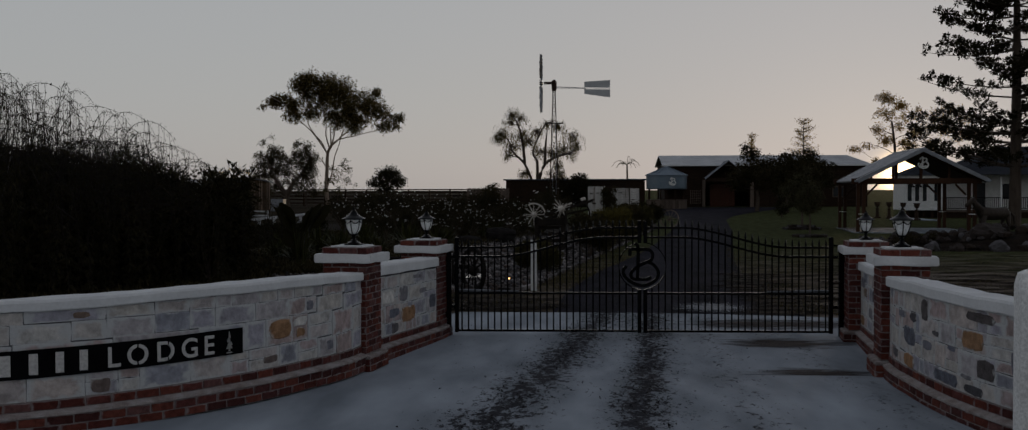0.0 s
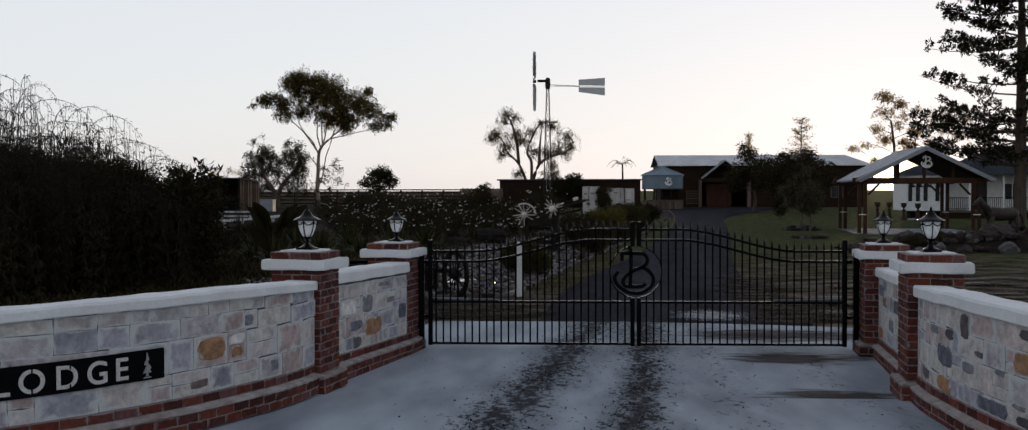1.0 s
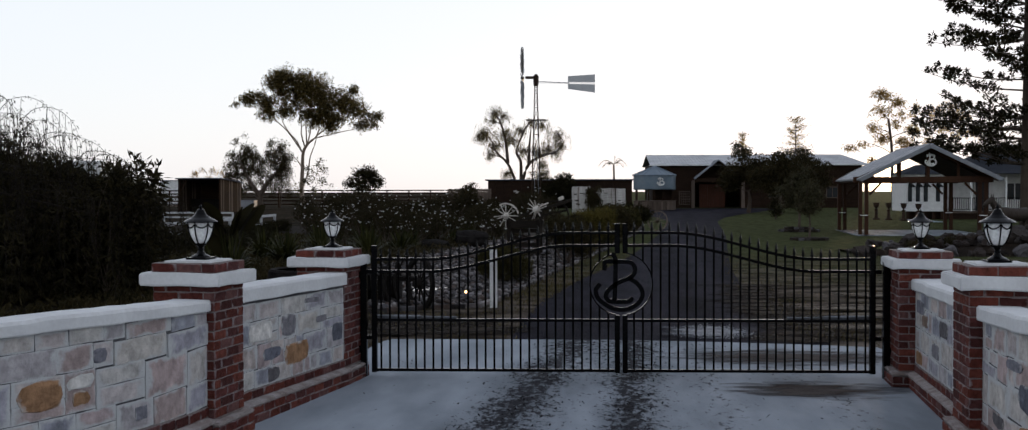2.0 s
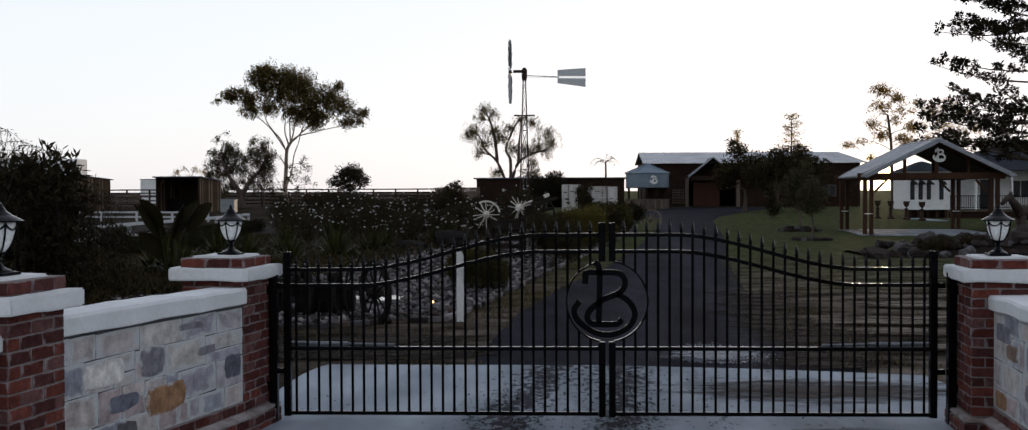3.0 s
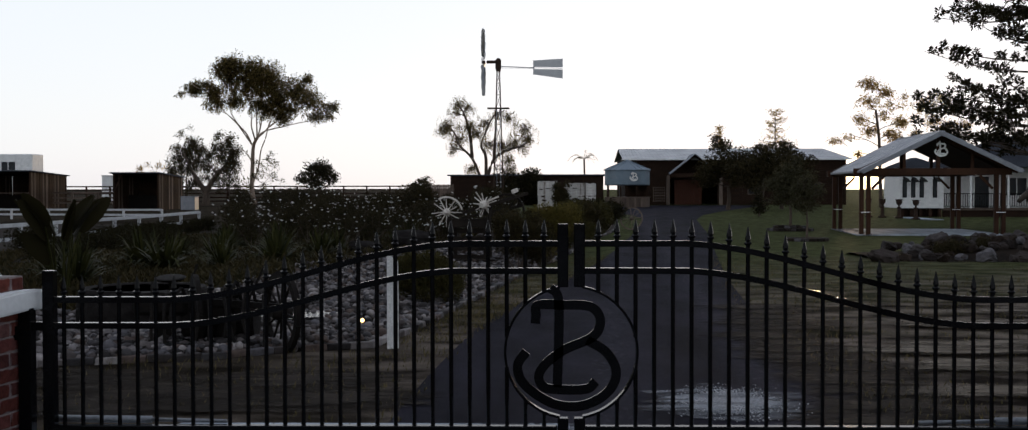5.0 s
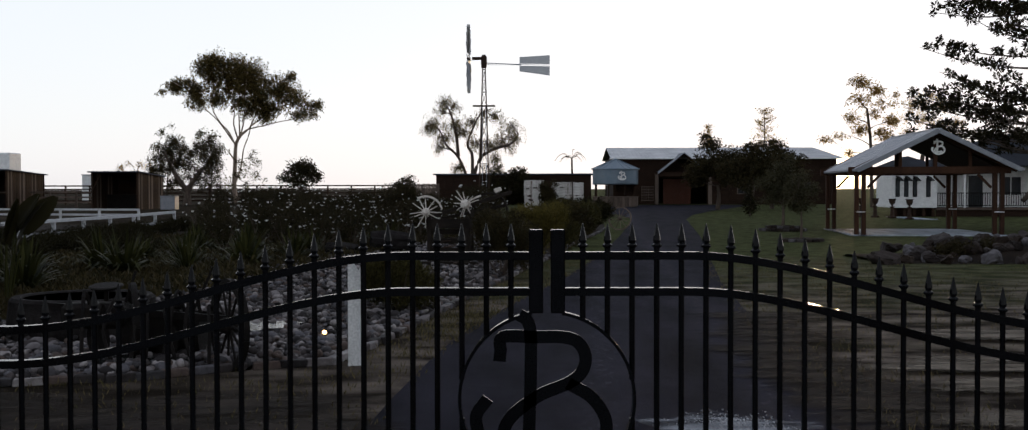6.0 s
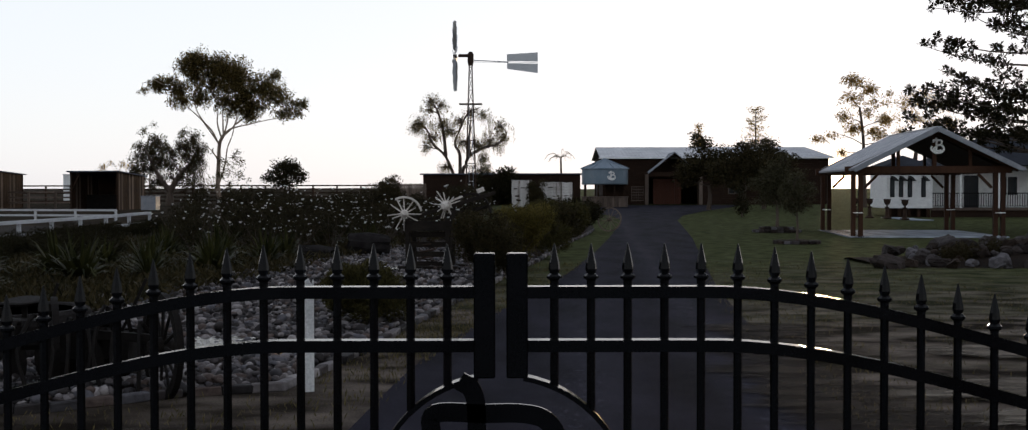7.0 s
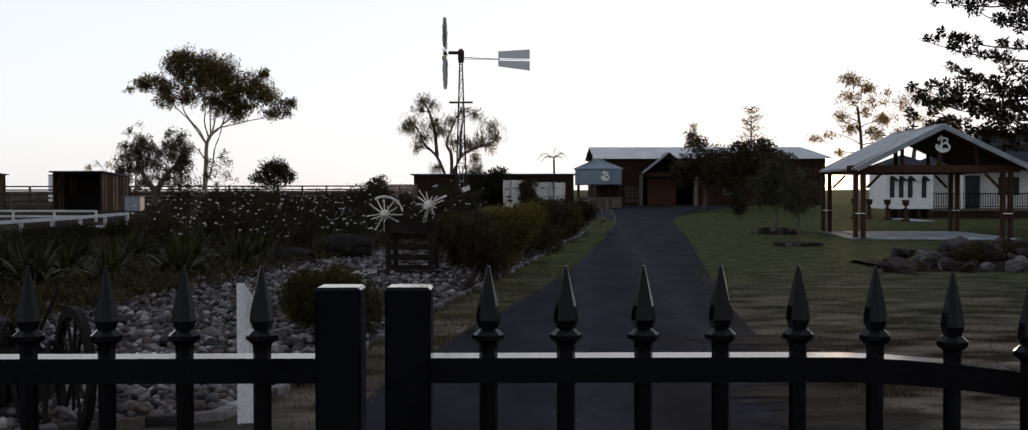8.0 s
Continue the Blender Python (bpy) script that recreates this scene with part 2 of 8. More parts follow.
def palette(name, colours, rough=0.85, bump=0.4, scale=9.0, islands=False, smear=None, edge=0.4):
    """Pieces of several colours: each object, or each island, takes one and is mottled."""
    m = bpy.data.materials.new(name)
    m.use_nodes = True
    n, l = m.node_tree.nodes, m.node_tree.links
    p = n["Principled BSDF"]
    p.inputs["Roughness"].default_value = rough
    p.inputs["Specular IOR Level"].default_value = 0.08
    if islands:
        src = n.new("ShaderNodeNewGeometry").outputs["Random Per Island"]
    else:
        src = n.new("ShaderNodeObjectInfo").outputs["Random"]
    ramp = n.new("ShaderNodeValToRGB")
    ramp.color_ramp.interpolation = "CONSTANT"
    for i, c in enumerate(colours):
        if i < 2:
            e = ramp.color_ramp.elements[i]
            e.position = i / len(colours)
        else:
            e = ramp.color_ramp.elements.new(i / len(colours))
        e.color = (*c, 1)
    l.new(src, ramp.inputs["Fac"])
    tc = n.new("ShaderNodeTexCoord")
    off = n.new("ShaderNodeVectorMath")
    off.operation = "MULTIPLY_ADD"
    l.new(src, off.inputs[0])
    off.inputs[1].default_value = (41.0, 13.0, 29.0)
    l.new(tc.outputs["Object"], off.inputs[2])
    nz = n.new("ShaderNodeTexNoise")
    nz.inputs["Scale"].default_value = scale
    nz.inputs["Detail"].default_value = 8
    nz.inputs["Roughness"].default_value = 0.65
    l.new(off.outputs[0], nz.inputs["Vector"])
    mr = n.new("ShaderNodeMapRange")
    mr.inputs["From Min"].default_value, mr.inputs["From Max"].default_value = 0.25, 0.75
    mr.inputs["To Min"].default_value, mr.inputs["To Max"].default_value = 0.5, 1.5
    l.new(nz.outputs["Fac"], mr.inputs["Value"])
    hsv = n.new("ShaderNodeHueSaturation")
    l.new(mr.outputs[0], hsv.inputs["Value"])
    l.new(ramp.outputs[0], hsv.inputs["Color"])
    if smear:
        # pale mortar dragged over the rims of each stone
        sep = n.new("ShaderNodeSeparateXYZ")
        l.new(tc.outputs["Generated"], sep.inputs[0])

        def sums(op, a, c):
            x = n.new("ShaderNodeMath")
            x.operation = op
            for k, q in enumerate((a, c)):
                if isinstance(q, float):
                    x.inputs[k].default_value = q
                elif q is not None:
                    l.new(q, x.inputs[k])
            return x.outputs[0]

        dx = sums("ABSOLUTE", sums("SUBTRACT", sep.outputs["X"], 0.5), None)
        dz = sums("ABSOLUTE", sums("SUBTRACT", sep.outputs["Z"], 0.5), None)
        far = sums("MAXIMUM", dx, dz)
        n2 = n.new("ShaderNodeTexNoise")
        n2.inputs["Scale"].default_value, n2.inputs["Detail"].default_value = 9.0, 5
        l.new(off.outputs[0], n2.inputs["Vector"])
        far = sums("ADD", far, sums("MULTIPLY", sums("SUBTRACT", n2.outputs["Fac"], 0.5), 0.55))
        rim = n.new("ShaderNodeMapRange")
        rim.inputs["From Min"].default_value, rim.inputs["From Max"].default_value = edge - 0.05, edge + 0.07
        l.new(far, rim.inputs["Value"])
        mx = n.new("ShaderNodeMix")
        mx.data_type = "RGBA"
        l.new(rim.outputs[0], mx.inputs["Factor"])
        l.new(hsv.outputs[0], mx.inputs["A"])
        mx.inputs["B"].default_value = (*smear, 1)
        l.new(mx.outputs["Result"], p.inputs["Base Color"])
    else:
        l.new(hsv.outputs[0], p.inputs["Base Color"])
    b = n.new("ShaderNodeBump")
    b.inputs["Strength"].default_value = bump
    b.inputs["Distance"].default_value = 0.03
    l.new(nz.outputs["Fac"], b.inputs["Height"])
    l.new(b.outputs[0], p.inputs["Normal"])
    return m


M_BLACK = material("black_powder_coat", (0.002, 0.002, 0.0022), (0.003, 0.003, 0.0034), rough=0.11, scale=6, bump=0.006, fine=120, spec=0.09)
M_BRICK = palette("red_brick", [(0.1014, 0.03031, 0.02217), (0.07434, 0.0224, 0.01801), (0.1216, 0.03822, 0.02771), (0.05407, 0.01976, 0.01801), (0.0946, 0.03295, 0.02909), (0.06758, 0.02636, 0.02494), (0.1149, 0.05601, 0.05196)], rough=0.9, scale=16, bump=0.7, smear=(0.2304, 0.1946, 0.1968), edge=0.50)
M_MORTAR = material("grey_mortar", (0.2228, 0.1976, 0.1913), (0.1485, 0.1275, 0.1211), rough=0.95, scale=8, bump=0.4, fine=90)
M_STONE = palette("mixed_sandstone", [(0.3623, 0.3285, 0.3213), (0.4056, 0.382, 0.3614), (0.297, 0.2903, 0.3293), (0.413, 0.3896, 0.3695), (0.3695, 0.2979, 0.2892), (0.3839, 0.3514, 0.3453), (0.2608, 0.2674, 0.3052), (0.4347, 0.4202, 0.4016), (0.3333, 0.275, 0.2732), (0.3188, 0.2597, 0.2489), (0.3985, 0.3667, 0.3534), (0.3478, 0.3285, 0.3374), (0.239, 0.2444, 0.2812), (0.4056, 0.359, 0.3374), (0.2826, 0.275, 0.3052), (0.4202, 0.3973, 0.3695)], scale=7, bump=0.95, smear=(0.4428, 0.4499, 0.4551), edge=0.37)
M_STONE_BARE = palette("bare_sandstone", [(0.3623, 0.3285, 0.3213), (0.4056, 0.382, 0.3614), (0.297, 0.2903, 0.3293), (0.413, 0.3896, 0.3695), (0.3695, 0.2979, 0.2892), (0.3839, 0.3514, 0.3453), (0.2608, 0.2674, 0.3052), (0.4347, 0.4202, 0.4016), (0.3333, 0.275, 0.2732), (0.3188, 0.2597, 0.2489), (0.3985, 0.3667, 0.3534), (0.3478, 0.3285, 0.3374), (0.239, 0.2444, 0.2812), (0.4056, 0.359, 0.3374), (0.2826, 0.275, 0.3052), (0.4202, 0.3973, 0.3695)], scale=7, bump=0.95, smear=(0.4428, 0.4499, 0.4551), edge=0.46)
M_LEDGE = material("weathered_ledge_mortar", (0.351, 0.325, 0.3185), (0.208, 0.169, 0.156), rough=0.95, scale=7, bump=0.5, fine=80)
M_SCORE = material("scored_joint", (0.05, 0.05, 0.055), (0.09, 0.09, 0.095), rough=0.95, scale=6, bump=0.2)
M_OCHRE = palette("ochre_sandstone", [(0.252, 0.15, 0.084), (0.264, 0.1536, 0.084)], scale=10, bump=0.9, smear=(0.42, 0.408, 0.396), edge=0.46)
M_SLATE = palette("blue_grey_field_stone", [(0.13, 0.135, 0.165), (0.16, 0.16, 0.185), (0.11, 0.115, 0.14), (0.18, 0.175, 0.19)], scale=11, bump=0.9, smear=(0.42, 0.42, 0.42), edge=0.47)
M_DARK_INSET = palette("dark_field_stone", [(0.07, 0.068, 0.075), (0.10, 0.095, 0.10), (0.085, 0.075, 0.075)], scale=11, bump=0.9, smear=(0.40, 0.39, 0.38), edge=0.49)
M_RUSTY = palette("brown_field_stone", [(0.17, 0.125, 0.10), (0.14, 0.11, 0.10)], scale=12, bump=0.8, smear=(0.42, 0.41, 0.40), edge=0.44)
M_BLEACHED = palette("bleached_field_stone", [(0.58, 0.56, 0.53), (0.6, 0.58, 0.55)], scale=10, bump=0.6, smear=(0.45, 0.45, 0.44), edge=0.4)
M_CAP = material("pale_render", (0.605, 0.614, 0.62), (0.525, 0.53, 0.54), rough=0.85, scale=2.2, bump=0.05, fine=30, grain=0.05, c3=(0.4527, 0.4631, 0.4679))
M_GRASS = leafy("dry_grass_blades", (0.035, 0.034, 0.012), (0.125, 0.098, 0.045))
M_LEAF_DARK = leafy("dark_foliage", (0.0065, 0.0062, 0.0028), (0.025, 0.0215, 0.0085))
M_LEAF_ROSE = leafy("rose_foliage", (0.0075, 0.0068, 0.0035), (0.034, 0.027, 0.012))
M_LEAF_OLIVE = leafy("olive_foliage", (0.016, 0.016, 0.006), (0.07, 0.06, 0.02))
M_LEAF_GUM = leafy("gum_foliage", (0.014, 0.015, 0.006), (0.15, 0.108, 0.035), through=0.5)
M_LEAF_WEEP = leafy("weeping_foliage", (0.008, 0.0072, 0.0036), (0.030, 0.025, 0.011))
M_LEAF_STRAP = leafy("strap_leaves", (0.009, 0.011, 0.004), (0.046, 0.046, 0.014), rough=0.5)
# the gold of low sun behind the trees is put into these two leaf colours
M_LEAF_GOLD = leafy("painted_backlight_foliage", (0.16, 0.115, 0.035), (0.52, 0.33, 0.10), through=0.8)
M_LEAF_LIT_TINT = leafy("thin_painted_sunlight_foliage", (0.06, 0.043, 0.014), (0.48, 0.30, 0.095), through=0.82)
M_BARK = material("dark_bark", (0.05, 0.038, 0.03), (0.09, 0.07, 0.055), rough=0.95, scale=4, bump=0.6, stretch=(1, 1, 0.3))
M_LEAF_YOUNG = leafy("grey_olive_foliage", (0.02, 0.021, 0.011), (0.075, 0.066, 0.036))
M_BARK_PALE = material("pale_gum_bark", (0.30, 0.235, 0.18), (0.17, 0.125, 0.095), rough=0.8, scale=1.5, bump=0.3, stretch=(1, 1, 0.3))
M_BLOOM = material("white_petals", (0.80, 0.79, 0.76), (0.72, 0.72, 0.69), rough=0.7, bump=0.0)
M_WHITE = material("white_paint", (0.7215, 0.7215, 0.7117), (0.6045, 0.6045, 0.5948), rough=0.55, scale=3, bump=0.1, c3=(0.4875, 0.4778, 0.4582))
M_ROOF_PALE = material("zinc_roof_sheet", (0.368, 0.376, 0.392), (0.288, 0.296, 0.312), rough=0.42, metal=0.6, scale=0.8, bump=0.05)
M_ROOF_DARK = material("charcoal_roof_sheet", (0.04, 0.045, 0.055), (0.06, 0.065, 0.08), rough=0.8, scale=0.8, bump=0.1, spec=0.05)
M_SILO = material("galvanised_sheet", (0.12, 0.16, 0.2), (0.17, 0.205, 0.24), rough=0.45, metal=0.5, scale=1.2, bump=0.15, c3=(0.12, 0.1125, 0.105))
M_TIMBER = material("stained_post_timber", (0.02808, 0.01287, 0.00741), (0.0468, 0.02262, 0.01287), rough=0.7, scale=4, bump=0.25, stretch=(1, 1, 0.15), spread=0.2)
M_BOARD_DARK = material("dark_weatherboard", (0.01657, 0.009262, 0.00585), (0.02925, 0.01657, 0.01024), rough=0.8, scale=3, bump=0.3, stretch=(0.2, 1, 1), spread=0.25)
M_BOARD_OLD = material("weathered_boards", (0.075, 0.05625, 0.045), (0.12, 0.09375, 0.075), rough=0.9, scale=3, bump=0.4, stretch=(1, 1, 0.2), spread=0.3)
M_DOOR = material("red_brown_door", (0.056, 0.0208, 0.012), (0.04, 0.016, 0.0096), rough=0.5, scale=3, bump=0.15, stretch=(1, 1, 0.2))
M_GLASS_MILK = material("milk_glass", (0.78, 0.79, 0.78), (0.70, 0.71, 0.71), rough=0.25, scale=3, bump=0.0)
M_IRON = material("old_iron", (0.024, 0.0176, 0.0144), (0.052, 0.032, 0.0224), rough=0.75, scale=6, bump=0.4, metal=0.3)
M_GREY_METAL = material("dull_steel", (0.16, 0.17, 0.19), (0.22, 0.23, 0.25), rough=0.5, metal=0.6, scale=3, bump=0.1)
M_OLD_WHITE = material("flaking_white_wood", (0.58, 0.55, 0.5), (0.36, 0.32, 0.28), rough=0.85, scale=7, bump=0.4, c3=(0.2, 0.16, 0.13))
M_PEBBLE = palette("river_pebble", [(0.046, 0.0391, 0.03795), (0.09775, 0.08625, 0.08395), (0.0253, 0.02185, 0.0207), (0.1955, 0.1782, 0.1725), (0.06325, 0.04715, 0.04025), (0.0345, 0.0322, 0.03335), (0.07475, 0.0713, 0.07705), (0.01955, 0.01725, 0.01725), (0.1265, 0.115, 0.115)], rough=0.7, scale=12, bump=0.25)
M_PEBBLES = palette("river_pebbles", [(0.046, 0.0391, 0.03795), (0.09775, 0.08625, 0.08395), (0.0253, 0.02185, 0.0207), (0.1955, 0.1782, 0.1725), (0.06325, 0.04715, 0.04025), (0.0345, 0.0322, 0.03335), (0.07475, 0.0713, 0.07705), (0.01955, 0.01725, 0.01725), (0.1265, 0.115, 0.115)], rough=0.7, scale=12, bump=0.25, islands=True)
M_TANK = material("flaking_tank_paint", (0.5408, 0.5304, 0.5096), (0.3744, 0.3536, 0.3328), rough=0.85, scale=1.6, bump=0.3, stretch=(2.5, 2.5, 0.2), mid=0.44, c3=(0.104, 0.0728, 0.0572))
M_ROCK = palette("garden_boulder", [(0.0792, 0.0744, 0.07812), (0.02059, 0.01562, 0.01302), (0.0305, 0.02455, 0.02194), (0.01505, 0.0119, 0.01042), (0.04435, 0.03906, 0.03757), (0.02495, 0.01822, 0.01414)], scale=4, bump=1.0)
M_SOIL = material("dark_garden_soil", (0.0084, 0.0063, 0.0049), (0.0182, 0.0133, 0.0098), spec=0.05, rough=0.95, scale=3, bump=0.6, fine=60)
M_DEBRIS = material("dark_leaf_litter", (0.0055, 0.0052, 0.0066), (0.012, 0.0108, 0.0135), rough=0.9, scale=9, bump=0.0)
M_VANE = material("weathered_zinc_sheet", (0.33, 0.341, 0.3575), (0.385, 0.396, 0.407), rough=0.45, scale=2, bump=0.05, metal=0.85)
M_BLACK_IRON = material("blackened_iron", (0.0035, 0.003, 0.0028), (0.010, 0.008, 0.0065), rough=0.8, scale=7, bump=0.4, spec=0.1)
M_DARK_STONE = material("dark_trough_stone", (0.007, 0.006, 0.0058), (0.020, 0.018, 0.017), rough=0.95, scale=5, bump=0.8, fine=25, spec=0.05)
M_FENCE_WHITE = material("weathered_fence_paint", (0.442, 0.455, 0.468), (0.338, 0.3445, 0.351), rough=0.7, scale=3, bump=0.15, c3=(0.234, 0.221, 0.208))
M_WRECK = material("blackened_old_timber", (0.0085, 0.0068, 0.0056), (0.021, 0.0165, 0.013), rough=0.85, scale=5, bump=0.5, stretch=(0.3, 1, 1))
M_LEAF_HEDGE = leafy("yellow_green_foliage", (0.03, 0.026, 0.008), (0.15, 0.12, 0.03), through=0.35)
M_LEAF_BROWN = leafy("brown_green_foliage", (0.012, 0.0115, 0.005), (0.050, 0.039, 0.017))
M_STATUE = material("weathered_bronze", (0.028, 0.022, 0.018), (0.05, 0.04, 0.032), rough=0.6, metal=0.4, scale=5, bump=0.4)
M_SCULPT = material("pale_emblem_metal", (0.72, 0.72, 0.70), (0.64, 0.64, 0.62), rough=0.4, scale=5, bump=0.0)


def ground_material():
    """Green lawn round the pavilion, thin dry grass and bare earth by the gate, paddock beyond."""
    m = bpy.data.materials.new("lawn_and_earth")
    m.use_nodes = True
    n, l = m.node_tree.nodes, m.node_tree.links
    p = n["Principled BSDF"]
    p.inputs["Roughness"].default_value = 0.95
    p.inputs["Specular IOR Level"].default_value = 0.008
    tc = n.new("ShaderNodeTexCoord")

    def noise_at(scale, detail, stretch=(1, 1, 1)):
        mp = n.new("ShaderNodeMapping")
        mp.inputs["Scale"].default_value = stretch
        l.new(tc.outputs["Object"], mp.inputs["Vector"])
        t = n.new("ShaderNodeTexNoise")
        t.inputs["Scale"].default_value, t.inputs["Detail"].default_value = scale, detail
        l.new(mp.outputs[0], t.inputs["Vector"])
        return t.outputs["Fac"]

    def ramp(fac, a, b, c1, c2):
        r = n.new("ShaderNodeValToRGB")
        r.color_ramp.elements[0].position, r.color_ramp.elements[1].position = a, b
        r.color_ramp.elements[0].color, r.color_ramp.elements[1].color = (*c1, 1), (*c2, 1)
        l.new(fac, r.inputs["Fac"])
        return r.outputs[0]

    def mixed(fac, a, b):
        x = n.new("ShaderNodeMix")
        x.data_type = "RGBA"
        l.new(fac, x.inputs["Factor"])
        l.new(a, x.inputs["A"])
        l.new(b, x.inputs["B"])
        return x.outputs["Result"]

    coarse, mid, fine = noise_at(0.35, 5, (0.5, 1.6, 1)), noise_at(2.2, 6), noise_at(45, 4)
    lawn = ramp(mid, 0.35, 0.65, (0.024, 0.030, 0.0125), (0.066, 0.071, 0.031))
    dry = ramp(noise_at(1.1, 12, (0.8, 1.3, 1)), 0.41, 0.68, (0.013, 0.0105, 0.0085), (0.150, 0.125, 0.104))
    sep = n.new("ShaderNodeSeparateXYZ")
    l.new(tc.outputs["Object"], sep.inputs[0])
    edge = n.new("ShaderNodeMath")
    edge.operation = "MULTIPLY_ADD"
    l.new(coarse, edge.inputs[0])
    edge.inputs[1].default_value = 26.0
    l.new(sep.outputs["Y"], edge.inputs[2])
    where = n.new("ShaderNodeMapRange")
    where.inputs["From Min"].default_value, where.inputs["From Max"].default_value = 24.0, 42.0
    l.new(edge.outputs[0], where.inputs["Value"])
    side = n.new("ShaderNodeMapRange")
    side.inputs["From Min"].default_value, side.inputs["From Max"].default_value = -7.0, 0.0
    l.new(sep.outputs["X"], side.inputs["Value"])
    both = n.new("ShaderNodeMath")
    both.operation = "MULTIPLY"
    l.new(where.outputs[0], both.inputs[0])
    l.new(side.outputs[0], both.inputs[1])
    paddock = ramp(noise_at(0.5, 8, (0.6, 1.4, 1)), 0.38, 0.7, (0.010, 0.008, 0.0055), (0.045, 0.036, 0.025))
    col = mixed(both.outputs[0], mixed(side.outputs[0], paddock, dry), lawn)
    hsv = n.new("ShaderNodeHueSaturation")
    v = n.new("ShaderNodeMapRange")
    v.inputs["To Min"].default_value, v.inputs["To Max"].default_value = 0.35, 1.65
    l.new(fine, v.inputs["Value"])
    l.new(v.outputs[0], hsv.inputs["Value"])
    l.new(col, hsv.inputs["Color"])
    l.new(hsv.outputs[0], p.inputs["Base Color"])
    b = n.new("ShaderNodeBump")
    b.inputs["Strength"].default_value, b.inputs["Distance"].default_value = 0.7, 0.05
    l.new(fine, b.inputs["Height"])
    l.new(b.outputs[0], p.inputs["Normal"])
    return m


def drive_material(name, c1, c2, streak, rough, bump_strength, bands):
    """Concrete with dark wheel tracks, or asphalt with track sheen painted pale: streaks along y at the given x, width
    and strength rows.
    """
    m = bpy.data.materials.new(name)
    m.use_nodes = True
    n, l = m.node_tree.nodes, m.node_tree.links
    p = n["Principled BSDF"]
    p.inputs["Specular IOR Level"].default_value = 0.035
    tc = n.new("ShaderNodeTexCoord")

    def tex(scale, detail, stretch=(1, 1, 1), rgh=0.5):
        mp = n.new("ShaderNodeMapping")
        mp.inputs["Scale"].default_value = stretch
        l.new(tc.outputs["Object"], mp.inputs["Vector"])
        t = n.new("ShaderNodeTexNoise")
        t.inputs["Scale"].default_value, t.inputs["Detail"].default_value, t.inputs["Roughness"].default_value = scale, detail, rgh
        l.new(mp.outputs[0], t.inputs["Vector"])
        return t.outputs["Fac"]

    def mth(op, a, b, c=None):
        x = n.new("ShaderNodeMath")
        x.operation = op
        for i, q in enumerate((a, b, c)):
            if q is None:
                continue
            if isinstance(q, (int, float)):
                x.inputs[i].default_value = q
            else:
                l.new(q, x.inputs[i])
        return x.outputs[0]

    base = n.new("ShaderNodeValToRGB")
    base.color_ramp.elements[0].position, base.color_ramp.elements[1].position = 0.32, 0.68
    base.color_ramp.elements[0].color, base.color_ramp.elements[1].color = (*c1, 1), (*c2, 1)
    l.new(tex(0.8, 7, (1.6, 0.5, 1)), base.inputs["Fac"])
    sep = n.new("ShaderNodeSeparateXYZ")
    l.new(tc.outputs["Object"], sep.inputs[0])
    wobble = mth("MULTIPLY_ADD", tex(0.9, 3), 0.7, -0.35)
    xs = mth("ADD", sep.outputs["X"], wobble)
    total = None
    speck = tex(7, 8, (1.6, 0.8, 1), 0.75)
    for x0, lean, width, force in bands:
        line = mth("MULTIPLY_ADD", sep.outputs["Y"], lean, x0)
        d = mth("ABSOLUTE", mth("SUBTRACT", xs, line), 0)
        near = mth("MAXIMUM", mth("SUBTRACT", 1.0, mth("DIVIDE", d, width)), 0.0)
        hit = mth("MULTIPLY", near, force)
        total = hit if total is None else mth("ADD", total, hit)
    lift = mth("ADD", speck, mth("MULTIPLY", total, 0.28))
    # dark marks on the concrete; on the asphalt the sheen put in as paler colour
    stain = n.new("ShaderNodeMapRange")
    stain.inputs["From Min"].default_value, stain.inputs["From Max"].default_value = 0.66, 0.74
    l.new(lift, stain.inputs["Value"])
    mix = n.new("ShaderNodeMix")
    mix.data_type = "RGBA"
    l.new(stain.outputs[0], mix.inputs["Factor"])
    l.new(base.outputs[0], mix.inputs["A"])
    mix.inputs["B"].default_value = (*streak, 1)
    film = n.new("ShaderNodeMix")
    film.data_type = "RGBA"
    l.new(mth("MULTIPLY", mth("MULTIPLY", total, tex(2.5, 5, (3, 0.5, 1))), 0.95), film.inputs["Factor"])
    l.new(mix.outputs["Result"], film.inputs["A"])
    film.inputs["B"].default_value = (*streak, 1)
    l.new(film.outputs["Result"], p.inputs["Base Color"])
    rr = n.new("ShaderNodeMapRange")
    rr.inputs["To Min"].default_value, rr.inputs["To Max"].default_value = rough - 0.1, min(1, rough + 0.1)
    l.new(tex(3, 4), rr.inputs["Value"])
    l.new(rr.outputs[0], p.inputs["Roughness"])
    b = n.new("ShaderNodeBump")
    b.inputs["Strength"].default_value, b.inputs["Distance"].default_value = bump_strength, 0.012
    l.new(tex(120, 3), b.inputs["Height"])
    l.new(b.outputs[0], p.inputs["Normal"])
    return m


